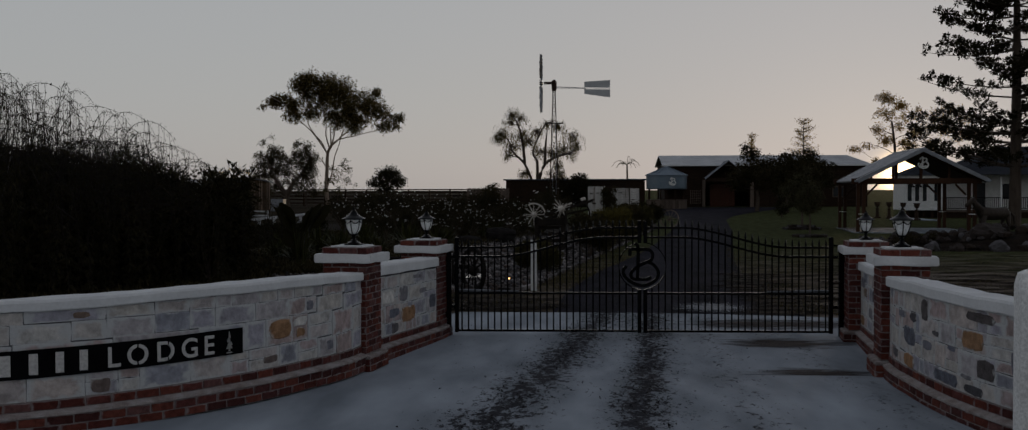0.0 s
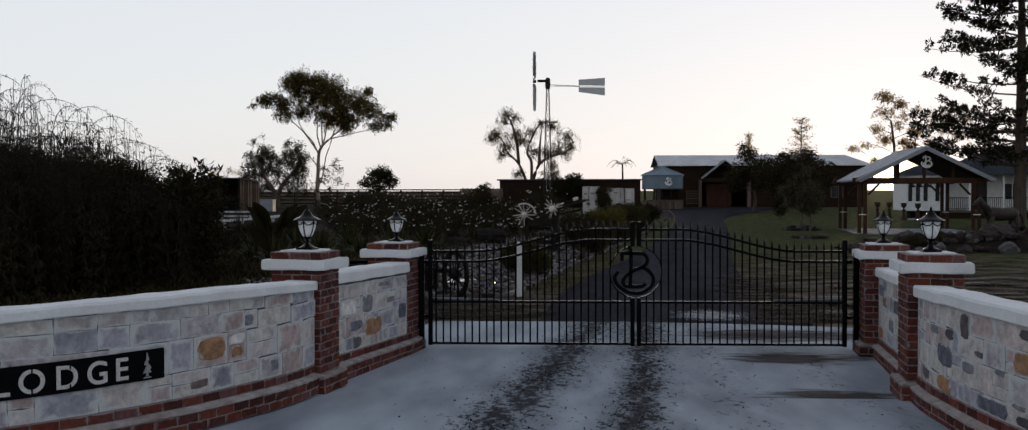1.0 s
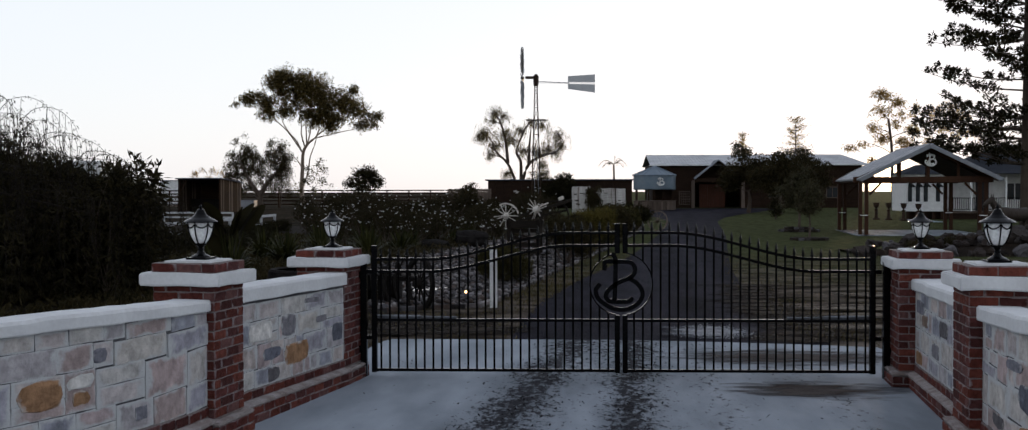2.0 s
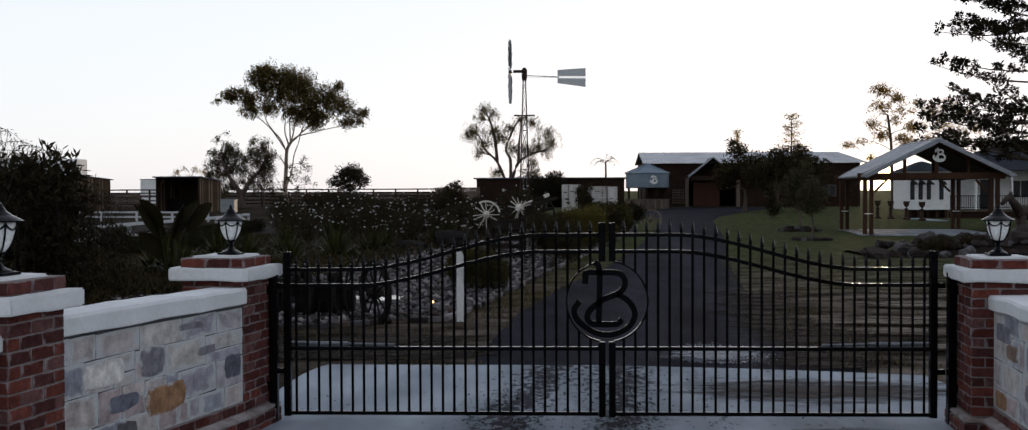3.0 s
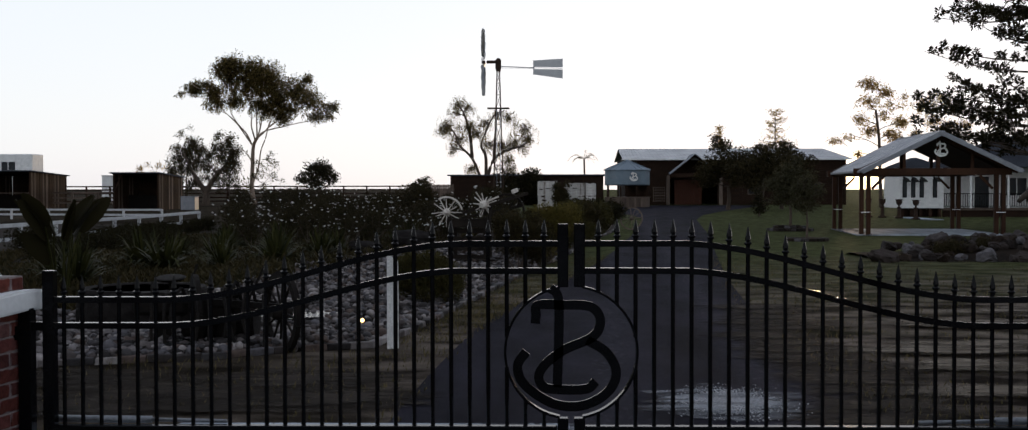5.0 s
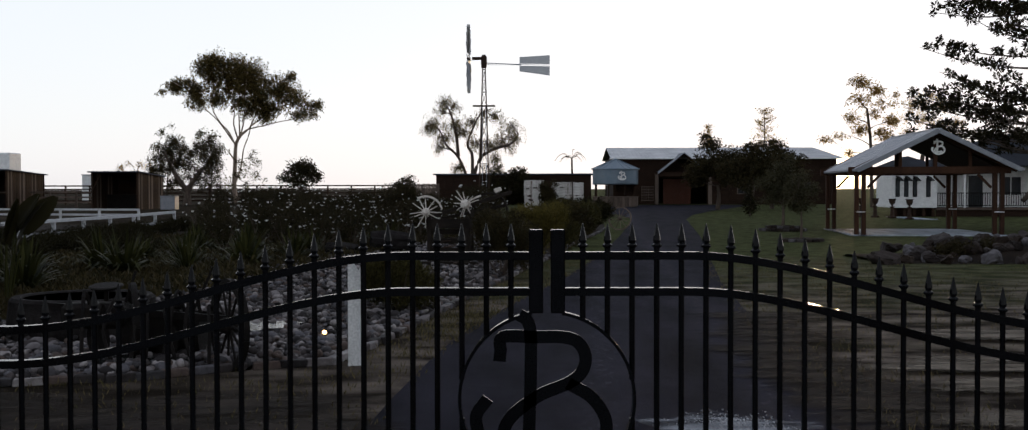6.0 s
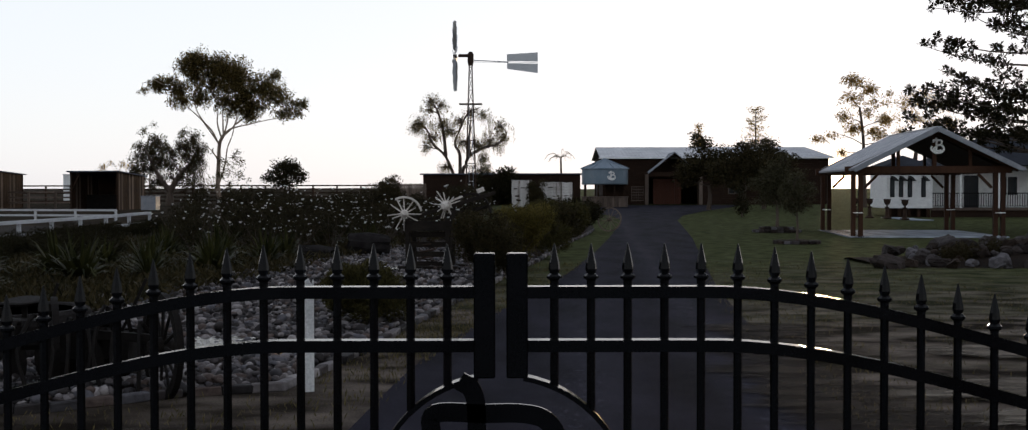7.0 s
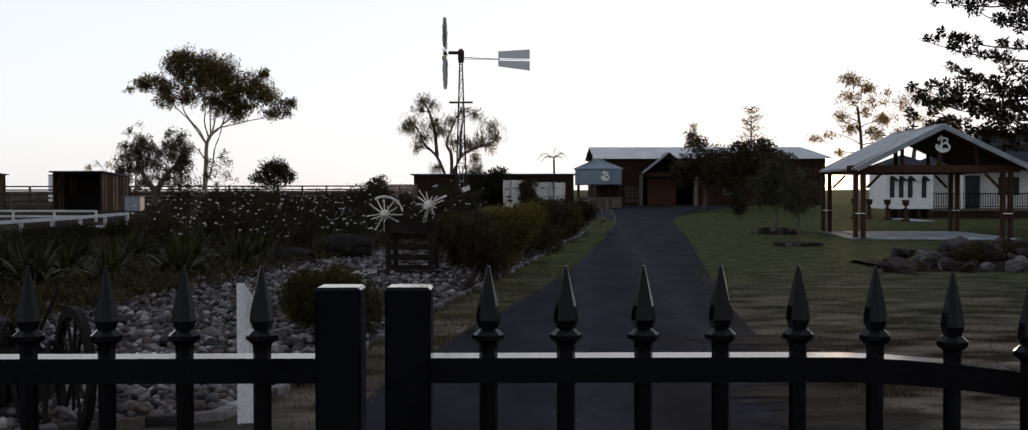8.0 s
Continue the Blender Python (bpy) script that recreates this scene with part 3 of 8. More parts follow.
M_GROUND = ground_material()
M_CONCRETE = drive_material("brushed_concrete", (0.1672, 0.1886, 0.2157), (0.3184, 0.3509, 0.393), (0.019, 0.0195, 0.025), 0.75, 0.25,
                            [(-0.95, 0.13, 0.75, 0.95), (0.12, 0.07, 0.6, 0.95), (1.05, 0.05, 0.7, 0.45), (2.2, -0.02, 0.7, 0.4)])
# the paler third colour paints the sheen along the smooth wheel tracks
M_ASPHALT = drive_material("worn_asphalt", (0.0042, 0.0039, 0.0064), (0.0160, 0.0148, 0.0225), (0.034, 0.033, 0.044), 0.92, 0.5,
                           [(0.2, 0.07, 0.6, 0.5), (1.9, 0.07, 0.6, 0.55)])



# ---- ground, drive, garden bed ----
def interp(rows, y):
    for a, b in zip(rows, rows[1:]):
        if y <= b[0]:
            k = (y - a[0]) / (b[0] - a[0])
            k = max(0.0, k)
            return [p + (q - p) * k for p, q in zip(a[1:], b[1:])]
    return list(rows[-1][1:])


def strip(name, rows, step, lift, mat, across=6):
    """A sheet between two edges given as (y, left x, right x), laid on the ground."""
    bm = bmesh.new()
    y, last = rows[0][0], rows[-1][0]
    lines = []
    while y < last + step * 0.5:
        a, b = interp(rows, min(y, last))
        lines.append([bm.verts.new((a + (b - a) * i / across, min(y, last), rise(min(y, last)) + lift)) for i in range(across + 1)])
        y += step
    for p, q in zip(lines, lines[1:]):
        for i in range(across):
            bm.faces.new((p[i], p[i + 1], q[i + 1], q[i]))
    return tagged(obj(name, bm, mat), kind="structure")


bm = bmesh.new()
ys = [-400, -120, -40, -20, -10, -5.7, -3.3, 0, 10, 20, 30, 45, 60, 75, 90, 110, 160, 400, 1200, 3000]
xs = [-3000, -1000, -300, -100, -40, -15, 0, 15, 40, 100, 300, 1000, 3000]
net = [[bm.verts.new((x, y, rise(y) - 0.02)) for x in xs] for y in ys]
for p, q in zip(net, net[1:]):
    for i in range(len(xs) - 1):
        bm.faces.new((p[i], p[i + 1], q[i + 1], q[i]))
tagged(obj("ground", bm, M_GROUND), "green lawn, thin dry grass and bare earth", "ground", kind="structure")

APRON = [(-45, -16, 16), (-9, -16, 16), (-7.6, -6.6, 3.6), (-6.5, -5.2, 2.95), (-5.5, -4.4, 2.75), (-4, -4.0, 2.8), (-0.6, -3.5, 3.4), (0.3, -3.5, 3.75), (2.2, -3.5, 3.85), (2.8, -3.47, 3.8), (3.2, -3.42, 2.1), (3.6, -3.3, -0.6)]
apron = tagged(strip("pavement", APRON, 0.25, 0.0, M_CONCRETE), "pale concrete apron with dark wheel tracks and leaf litter", "driveway")

DRIVE = [(2.55, -1.55, 3.2), (6, -1.4, 3.3), (9, -1.2, 3.35), (11, -1.0, 3.4), (14.6, -0.44, 3.65), (20, 0.57, 4.2), (24.5, 1.35, 4.8), (32, 2.45, 5.8), (44.5, 4.05, 7.5), (65, 6.5, 9.8), (74, 6.6, 11.5), (84, 4.8, 14.5), (105, 4.0, 22.0)]
tagged(strip("road", DRIVE, 0.5, -0.006, M_ASPHALT, 8), "dark worn asphalt driveway curving to the sheds", "driveway")

EDGE = [(6.7, -6.2), (7.0, -5.4), (7.3, -4.3), (8.05, -3.3), (8.4, -2.35), (10.9, -1.9), (13.5, -1.55), (17, -1.1), (20, -0.66), (24.5, 0.0), (29, 0.7), (39.5, 2.0), (48, 3.4), (53, 4.0), (58, 4.3)]
BED = [(y, x - (10 if y < 7 else 34), x) for y, x in EDGE]
tagged(strip("garden_bed", BED, 0.5, 0.0, M_SOIL, 4), "dark soil of the garden bed beside the drive", "garden bed")


def edge_x(y):
    return interp(EDGE, y)[0]


# ---- gate piers, garden walls, lamps ----
def brick_mesh(length, depth, height):
    bm = bmesh.new()
    box(bm, 0, 0, 0, length, depth, height)
    bmesh.ops.bevel(bm, geom=[e for e in bm.edges], offset=0.005, segments=1, affect="EDGES")
    me = bpy.data.meshes.new("brick")
    bm.to_mesh(me)
    bm.free()
    me.materials.append(M_BRICK)
    return me


COURSE, BRICK_H, BRICK_D = 0.086, 0.076, 0.05
BRICKS = {}


def brick(parent, m, length):
    length = round(length, 2)
    if length not in BRICKS:
        BRICKS[length] = brick_mesh(length - 0.01, BRICK_D, BRICK_H)
    ob = new("brick", BRICKS[length])
    ob.parent = parent
    ob.matrix_local = m
    return ob


def brick_ring(parent, half, z, odd, jitter):
    """One course of bricks round a square pier."""
    for side in range(4):
        turn = pose(0, 0, 0, 0, 0, 90 * side)
        s = -half + (0.0 if odd else 0.0)
        cuts = [0.12] if odd else []
        left = 2 * half - sum(cuts)
        while left > 0.26:
            cuts.append(0.24)
            left -= 0.24
        if left > 0.03:
            cuts.append(left)
        for c in cuts:
            place = pose(s + c / 2, -half + BRICK_D / 2 - 0.002 + jitter.uniform(-0.002, 0.002), z, 0, 0, jitter.uniform(-0.3, 0.3))
            brick(parent, turn @ place, c)
            s += c


rng = random.Random(11)


def slab(name, half, z, h, parent, jag=0.008):
    """A cast slab with slightly uneven, rounded edges."""
    bm = bmesh.new()
    box(bm, 0, 0, z, 2 * half, 2 * half, h)
    bmesh.ops.subdivide_edges(bm, edges=[e for e in bm.edges if abs(e.verts[0].co.z - e.verts[1].co.z) < 1e-4], cuts=5, use_grid_fill=True)
    for v in bm.verts:
        n = noise.noise_vector(v.co * 4.0 + Vector((half * 9, z * 7, parent.location.x)))
        v.co += n * jag
    bmesh.ops.bevel(bm, geom=[e for e in bm.edges if len(e.link_faces) == 2 and e.calc_face_angle(0) > 0.8], offset=0.012, segments=2, affect="EDGES")
    return part(name, bm, M_LEDGE if name == "plinth_cap" else M_CAP, parent, smooth=False)


def pier(x, y, turn, sink, label):
    p = empty("gate_pier", pose(x, y, rise(y) + sink, 0, 0, turn))
    tagged(p, label, "gate pier", "brick piers of the entrance")
    part("core", boxes((0, 0, 0, 0.578, 0.578, 1.42), (0, 0, 0, 0.728, 0.728, 0.17), (0, 0, 1.5, 0.598, 0.598, 0.10)), M_MORTAR, p, "grey mortar joints")
    for k in range(2):
        brick_ring(p, 0.37, 0.006 + k * COURSE, k % 2, rng)
    slab("plinth_cap", 0.37, 0.175, 0.035, p)
    k, z = 0, 0.23
    while z < 1.39:
        brick_ring(p, 0.295, z, k % 2, rng)
        z += COURSE
        k += 1
    slab("cap", 0.385, 1.40, 0.115, p, 0.012)
    brick_ring(p, 0.305, 1.518, 0, rng)
    slab("top_slab", 0.23, 1.588, 0.03, p, 0.006)
    return p


PIERS = [(-4.01, -3.59, -9.0, 0.009), (-3.505, -0.24, -9.0, -0.035), (3.03, -3.86, -6.5, -0.008), (3.47, -0.3, -6.5, -0.05)]
for x, y, a, sink in PIERS:
    pier(x, y, a, sink, "red brick gate pier with a white rendered cap")


def lamp(x, y, turn, sink, dx=0.0, size=1.05):
    p = empty("pier_lamp", pose(x + dx, y, 1.618 + rise(y) + sink, 0, 0, turn) @ Matrix.Scale(size, 4))
    tagged(p, "black iron lantern with white glass on a brick pier", "lamp", "lanterns on the piers")
    bm = bmesh.new()
    box(bm, 0, 0, 0, 0.19, 0.19, 0.02, bevel=0.004)
    lathe(bm, [(0.085, 0.02), (0.08, 0.03), (0.04, 0.05), (0.022, 0.075), (0.028, 0.095), (0.02, 0.105), (0.045, 0.125), (0.05, 0.14)], 16)
    part("base", bm, M_BLACK, p)
    bm = bmesh.new()
    lathe(bm, [(0.045, 0.14), (0.066, 0.17), (0.086, 0.215), (0.098, 0.26), (0.103, 0.305), (0.103, 0.325)], 24)
    part("glass", bm, M_GLASS_MILK, p, "white milk glass", True)
    bm = bmesh.new()
    lathe(bm, [(0.108, 0.318), (0.145, 0.32), (0.148, 0.328), (0.12, 0.345), (0.085, 0.362), (0.055, 0.385), (0.036, 0.415), (0.03, 0.43), (0.012, 0.44), (0.015, 0.455), (0.004, 0.475)], 20)
    part("roof", bm, M_BLACK, p)
    for i in range(6):
        a = math.radians(60 * i + 30)
        d = Vector((math.cos(a), math.sin(a), 0))
        q = Mesh()
        q.tube([d * r + Vector((0, 0, z)) for r, z in ((0.05, 0.14), (0.072, 0.17), (0.092, 0.215), (0.104, 0.26), (0.11, 0.31), (0.11, 0.325))], [0.006] * 6, 5)
        q.make("rib", M_BLACK, p)
        b = math.radians(60 * i + 90)
        e = Vector((math.cos(b), math.sin(b), 0))
        q = Mesh()
        pts = []
        for s in range(9):
            k = s / 8
            ang = a + (b - a) * k
            sag = 0.035 * (1 - (2 * k - 1) ** 2)
            r = 0.109 - sag * 0.12
            pts.append(Vector((math.cos(ang) * r, math.sin(ang) * r, 0.308 - sag)))
        q.tube(pts, [0.006] * 9, 5)
        q.make("swag", M_BLACK, p)


for x, y, a, sink in PIERS:
    lamp(x, y, a, sink, 0.02 if x < -3.9 else (0.04 if x < 0 else 0.0), 0.97 if y > -1 else 1.05)


def wall_path(kind):
    """Points along a wall: place and outward normal of the face that looks on the drive, at distance s."""
    if kind == "left":
        c, a0, sense = Vector((-8.33, -4.35, 0)), 6.0, -1
        radius, bulge, lift = 4.37, 0.14, 0.015
    elif kind == "right":
        c, a0, sense = Vector((11.65, -6.1, 0)), 167.0, 1
        radius, bulge, lift = 9.0, 0.05, -0.04
    if kind in ("left", "right"):
        def spot(s):
            a = math.radians(a0) + sense * s / radius
            return c + Vector((math.cos(a), math.sin(a), 0)) * (radius + bulge * max(0.0, 1 - s / 2.4) ** 2)

        def at(s):
            p, d = spot(s), spot(s + 0.05) - spot(s - 0.05)
            n = Vector((d.y, -d.x, 0)).normalized() * sense
            p.z = rise(p.y) + lift - (0.02 * max(0.0, s - 3.2) if kind == "left" else 0.0)
            return p, n
        return at
    (x0, y0, _, z0), (x1, y1, _, z1) = (PIERS[0], PIERS[1]) if kind == "inner_left" else (PIERS[2], PIERS[3])
    turn = 1 if kind == "inner_left" else -1
    a, b = Vector((x0, y0, z0)), Vector((x1, y1, z1))
    n = Vector((b.y - a.y, a.x - b.x, 0)).normalized() * turn
    a, b = a + n * 0.10, b + n * (0.30 if kind == "inner_left" else 0.10)
    d = (b - a) / Vector((b.x - a.x, b.y - a.y, 0)).length
    n = Vector((d.y, -d.x, 0)).normalized() * turn

    def at(s):
        return a + d * (0.3 + s), n
    return at


def swept(name, at, length, section, mat, parent, label="", step=0.25, jag=0.0):
    """A section of (outward, height) rows carried along the wall."""
    bm = bmesh.new()
    count = max(2, round(length / step))
    rings = []
    for i in range(count + 1):
        p, n = at(length * i / count)
        ring = []
        for o, z in section:
            q = p + n * o + Vector((0, 0, z))
            q += noise.noise_vector(q * 3.0) * jag
            ring.append(bm.verts.new(q))
        rings.append(ring)
    k = len(section)
    for a, b in zip(rings, rings[1:]):
        for i in range(k):
            bm.faces.new((a[i], a[(i + 1) % k], b[(i + 1) % k], b[i]))
    bm.faces.new(rings[0])
    bm.faces.new(rings[-1][::-1])
    bmesh.ops.recalc_face_normals(bm, faces=bm.faces)
    return part(name, bm, mat, parent, label)


STONE_TOP = 1.163


def stone_piece(parent, at, s0, s1, z0, z1, mat, r, lumpy=0.0, proud=0.012, gap=0.0035):
    """One squared stone on the face, with uneven edges and a dressed, slightly bulging front."""
    p, n = at((s0 + s1) / 2)
    u = Vector((0, 0, 1)).cross(n)
    w, h = (s1 - s0) / 2 - gap, (z1 - z0) / 2 - gap
    bm = bmesh.new()
    def ring(inset, depth, jit):
        pts = []
        for k in range(8):
            a = math.pi * 2 * k / 8
            cx, cz = math.cos(a), math.sin(a)
            m = max(abs(cx), abs(cz), 1e-6)
            cx, cz = cx / m, cz / m
            round_in = 1 - lumpy * (0.22 if (abs(cx) > 0.9 and abs(cz) > 0.9) else 0.0)
            x = cx * (w - inset) * round_in + r.uniform(-jit, jit)
            z = cz * (h - inset) * round_in + r.uniform(-jit, jit)
            pts.append(bm.verts.new((x, -depth - r.uniform(0, 0.3) * depth * (jit > 0), z)))
        return pts
    j = 0.004 + lumpy * 0.012
    back, mid, front = ring(0, -0.02, 0), ring(0.0, proud * 0.5, j), ring(min(w, h) * 0.18, proud, j)
    for a, b in ((back, mid), (mid, front)):
        for i in range(8):
            bm.faces.new((a[i], a[(i + 1) % 8], b[(i + 1) % 8], b[i]))
    bm.faces.new(front)
    ob = part("stone", bm, mat, parent)
    turn = Matrix((u, -n, Vector((0, 0, 1)))).transposed().to_4x4()
    ob.matrix_local = Matrix.Translation(p + Vector((0, 0, (z0 + z1) / 2))) @ turn
    return ob


def stone_wall(name, kind, length, label, seed, courses, insets):
    """A wall of squared stones in flush pale mortar with thin dark joints.
    courses: (foot, top, joints along the wall, or none to let them fall by chance); insets: odd stones as (from, to, foot, top, material)."""
    at = wall_path(kind)
    w = empty(name)
    tagged(w, label, "garden wall", "curved stone walls of the entrance")
    r = random.Random(seed)
    crest = {"left": 1.268, "inner_left": 1.335}.get(kind, 1.29)
    seat = 1.19 if kind == "inner_left" else 1.165
    swept("backing", at, length, [(0.0, 0.2), (0.0, seat + 0.015), (-0.26, seat + 0.015), (-0.26, 0.2)], M_SCORE, w, "dark raked joints")
    swept("coping", at, length, [(0.045, seat), (0.05, seat + 0.01), (0.05, crest - 0.025), (0.035, crest), (-0.29, crest), (-0.31, crest - 0.02), (-0.31, seat)], M_CAP, w, "pale rendered coping", 0.2, 0.012)
    swept("plinth", at, length, [(0.078, 0.0), (0.078, 0.176), (0.013, 0.176), (0.013, 0.32), (-0.2, 0.32), (-0.2, 0.0)], M_MORTAR, w, "grey mortar joints")
    swept("ledge", at, length, [(0.095, 0.178), (0.095, 0.2), (0.0, 0.228), (-0.02, 0.17)], M_LEDGE, w, "sloping rendered ledge", 0.2, 0.006)
    for k, (z, out) in enumerate(((0.004, 0.085), (0.09, 0.085), (0.23, 0.02))):
        s = 0.0 if k != 1 else -0.12
        while s < length - 0.05:
            a, b = max(0.0, s), min(length, s + 0.24)
            if b - a > 0.05:
                p, n = at((a + b) / 2)
                ang = math.degrees(math.atan2(n.y, n.x)) + 90
                brick(w, pose(p.x + n.x * (out - 0.025), p.y + n.y * (out - 0.025), z + p.z, 0, 0, ang), b - a)
            s += 0.24
    for z0, z1, joints in courses:
        cuts = [c for c in joints if c < length - 0.1]
        s = cuts[-1] if cuts else 0.0
        cuts = cuts or [0.0]
        while length - s > 0.75:
            s += r.choice((0.17, 0.3, 0.42, 0.55, 0.62))
            cuts.append(s)
        cuts.append(length)
        for a, b in zip(cuts, cuts[1:]):
            kind_of = M_STONE if r.random() < 0.75 else M_STONE_BARE
            zm = z0 + (z1 - z0) * r.uniform(0.4, 0.62)
            rows = ((z0, zm), (zm, z1)) if z1 - z0 > 0.2 and r.random() < 0.3 else ((z0, z1),)
            for c, d in rows:
                if d - c < 0.13 and b - a > 0.5 and r.random() < 0.5:
                    m = a + (b - a) * r.uniform(0.35, 0.65)
                    stone_piece(w, at, a, m, c, d, M_STONE, r, 0.03, 0.004, 0.0022)
                    stone_piece(w, at, m, b, c, d, kind_of, r, 0.03, 0.004, 0.0022)
                else:
                    stone_piece(w, at, a, b, c, d, kind_of, r, 0.03, 0.004, 0.0022)
    for s0, s1, z0, z1, mat in insets:
        stone_piece(w, at, s0, s1, z0, z1, mat, r, 0.75, 0.011, 0.0)
    return w, at


LEFT_COURSES = [(0.315, 0.55, (0, 0.5, 1.04, 1.52, 1.94, 2.28, 2.76, 3.02, 3.5, 4.04, 4.56, 5.08, 5.7)),
                (0.55, 0.85, (0, 0.48, 1.16, 1.74, 2.04, 2.5, 2.8, 3.4, 4.3, 5.2)),
                (0.85, 1.04, (0, 0.84, 1.54, 1.76, 2.12, 2.66, 3.2, 3.5, 3.88, 4.36, 4.68, 5.22)),
                (1.04, STONE_TOP, (0, 0.76, 1.4, 2.0, 2.3, 2.6, 2.98, 3.5, 3.88, 4.36, 5.1))]
RIGHT_COURSES = [(0.315, 0.48, ()), (0.48, 0.73, ()), (0.73, 0.95, ()), (0.95, STONE_TOP, ())]
INNER_COURSES = [(0.315, 0.5, ()), (0.5, 0.74, ()), (0.74, 0.98, ()), (0.98, STONE_TOP, ())]
left_wall, left_at = stone_wall("stone_wall", "left", 6.6, "curved pale stone wall with brick plinth and rendered coping", 5, LEFT_COURSES,
                                [(2.07, 2.45, 0.61, 0.83, M_OCHRE), (1.8, 1.98, 0.6, 0.7, M_OCHRE), (1.76, 2.02, 0.72, 0.82, M_BLEACHED), (4.5, 4.66, 1.07, 1.12, M_RUSTY), (2.3, 2.55, 0.38, 0.45, M_RUSTY),
                                 (1.12, 1.3, 0.38, 0.5, M_SLATE), (4.32, 4.52, 0.33, 0.48, M_RUSTY), (1.62, 1.76, 0.88, 1.0, M_SLATE)])
right_wall, right_at = stone_wall("stone_wall", "right", 5.4, "curved pale stone wall with dark and ochre stones", 8, RIGHT_COURSES,
                                  [(1.94, 2.16, 0.9, 1.13, M_DARK_INSET), (1.2, 1.72, 0.57, 0.79, M_SLATE), (2.32, 2.5, 0.78, 0.84, M_DARK_INSET), (3.16, 3.7, 1.03, 1.13, M_DARK_INSET),
                                   (3.06, 3.5, 0.75, 0.94, M_OCHRE), (3.36, 3.7, 0.5, 0.7, M_DARK_INSET), (1.2, 1.68, 0.32, 0.47, M_OCHRE), (2.36, 2.98, 0.33, 0.46, M_SLATE), (2.74, 2.92, 0.69, 0.73, M_SLATE),
                                   (3.04, 3.28, 0.46, 0.495, M_SLATE), (3.12, 3.5, 0.33, 0.42, M_DARK_INSET), (0.5, 0.85, 0.36, 0.47, M_DARK_INSET), (0.9, 1.3, 0.86, 0.93, M_SLATE), (1.5, 1.75, 0.84, 0.94, M_DARK_INSET),
                                   (2.0, 2.3, 0.6, 0.7, M_SLATE), (3.95, 4.2, 0.62, 0.85, M_SLATE), (4.3, 4.7, 0.9, 1.05, M_DARK_INSET)])
stone_wall("stone_wall", "inner_left", 2.79, "straight pale stone wall between two brick piers", 27, INNER_COURSES,
           [(1.22, 1.82, 0.45, 0.68, M_OCHRE), (1.14, 1.5, 0.76, 0.99, M_SLATE), (0.74, 1.14, 0.56, 0.69, M_SLATE), (0.84, 1.1, 0.33, 0.48, M_DARK_INSET), (2.45, 2.75, 0.56, 0.78, M_SLATE), (0.42, 0.95, 0.76, 0.97, M_BLEACHED),
            (1.7, 2.1, 1.06, 1.12, M_SLATE), (2.0, 2.3, 0.82, 0.9, M_SLATE)])
stone_wall("stone_wall", "inner_right", 2.99, "straight pale stone wall between two brick piers", 33, INNER_COURSES,
           [(2.55, 2.9, 0.33, 0.48, M_OCHRE), (2.4, 2.9, 0.9, 1.06, M_SLATE), (2.2, 2.55, 0.78, 0.92, M_RUSTY), (1.2, 1.6, 0.78, 0.95, M_DARK_INSET), (1.6, 2.0, 0.52, 0.68, M_SLATE), (0.5, 0.9, 0.6, 0.72, M_RUSTY)])


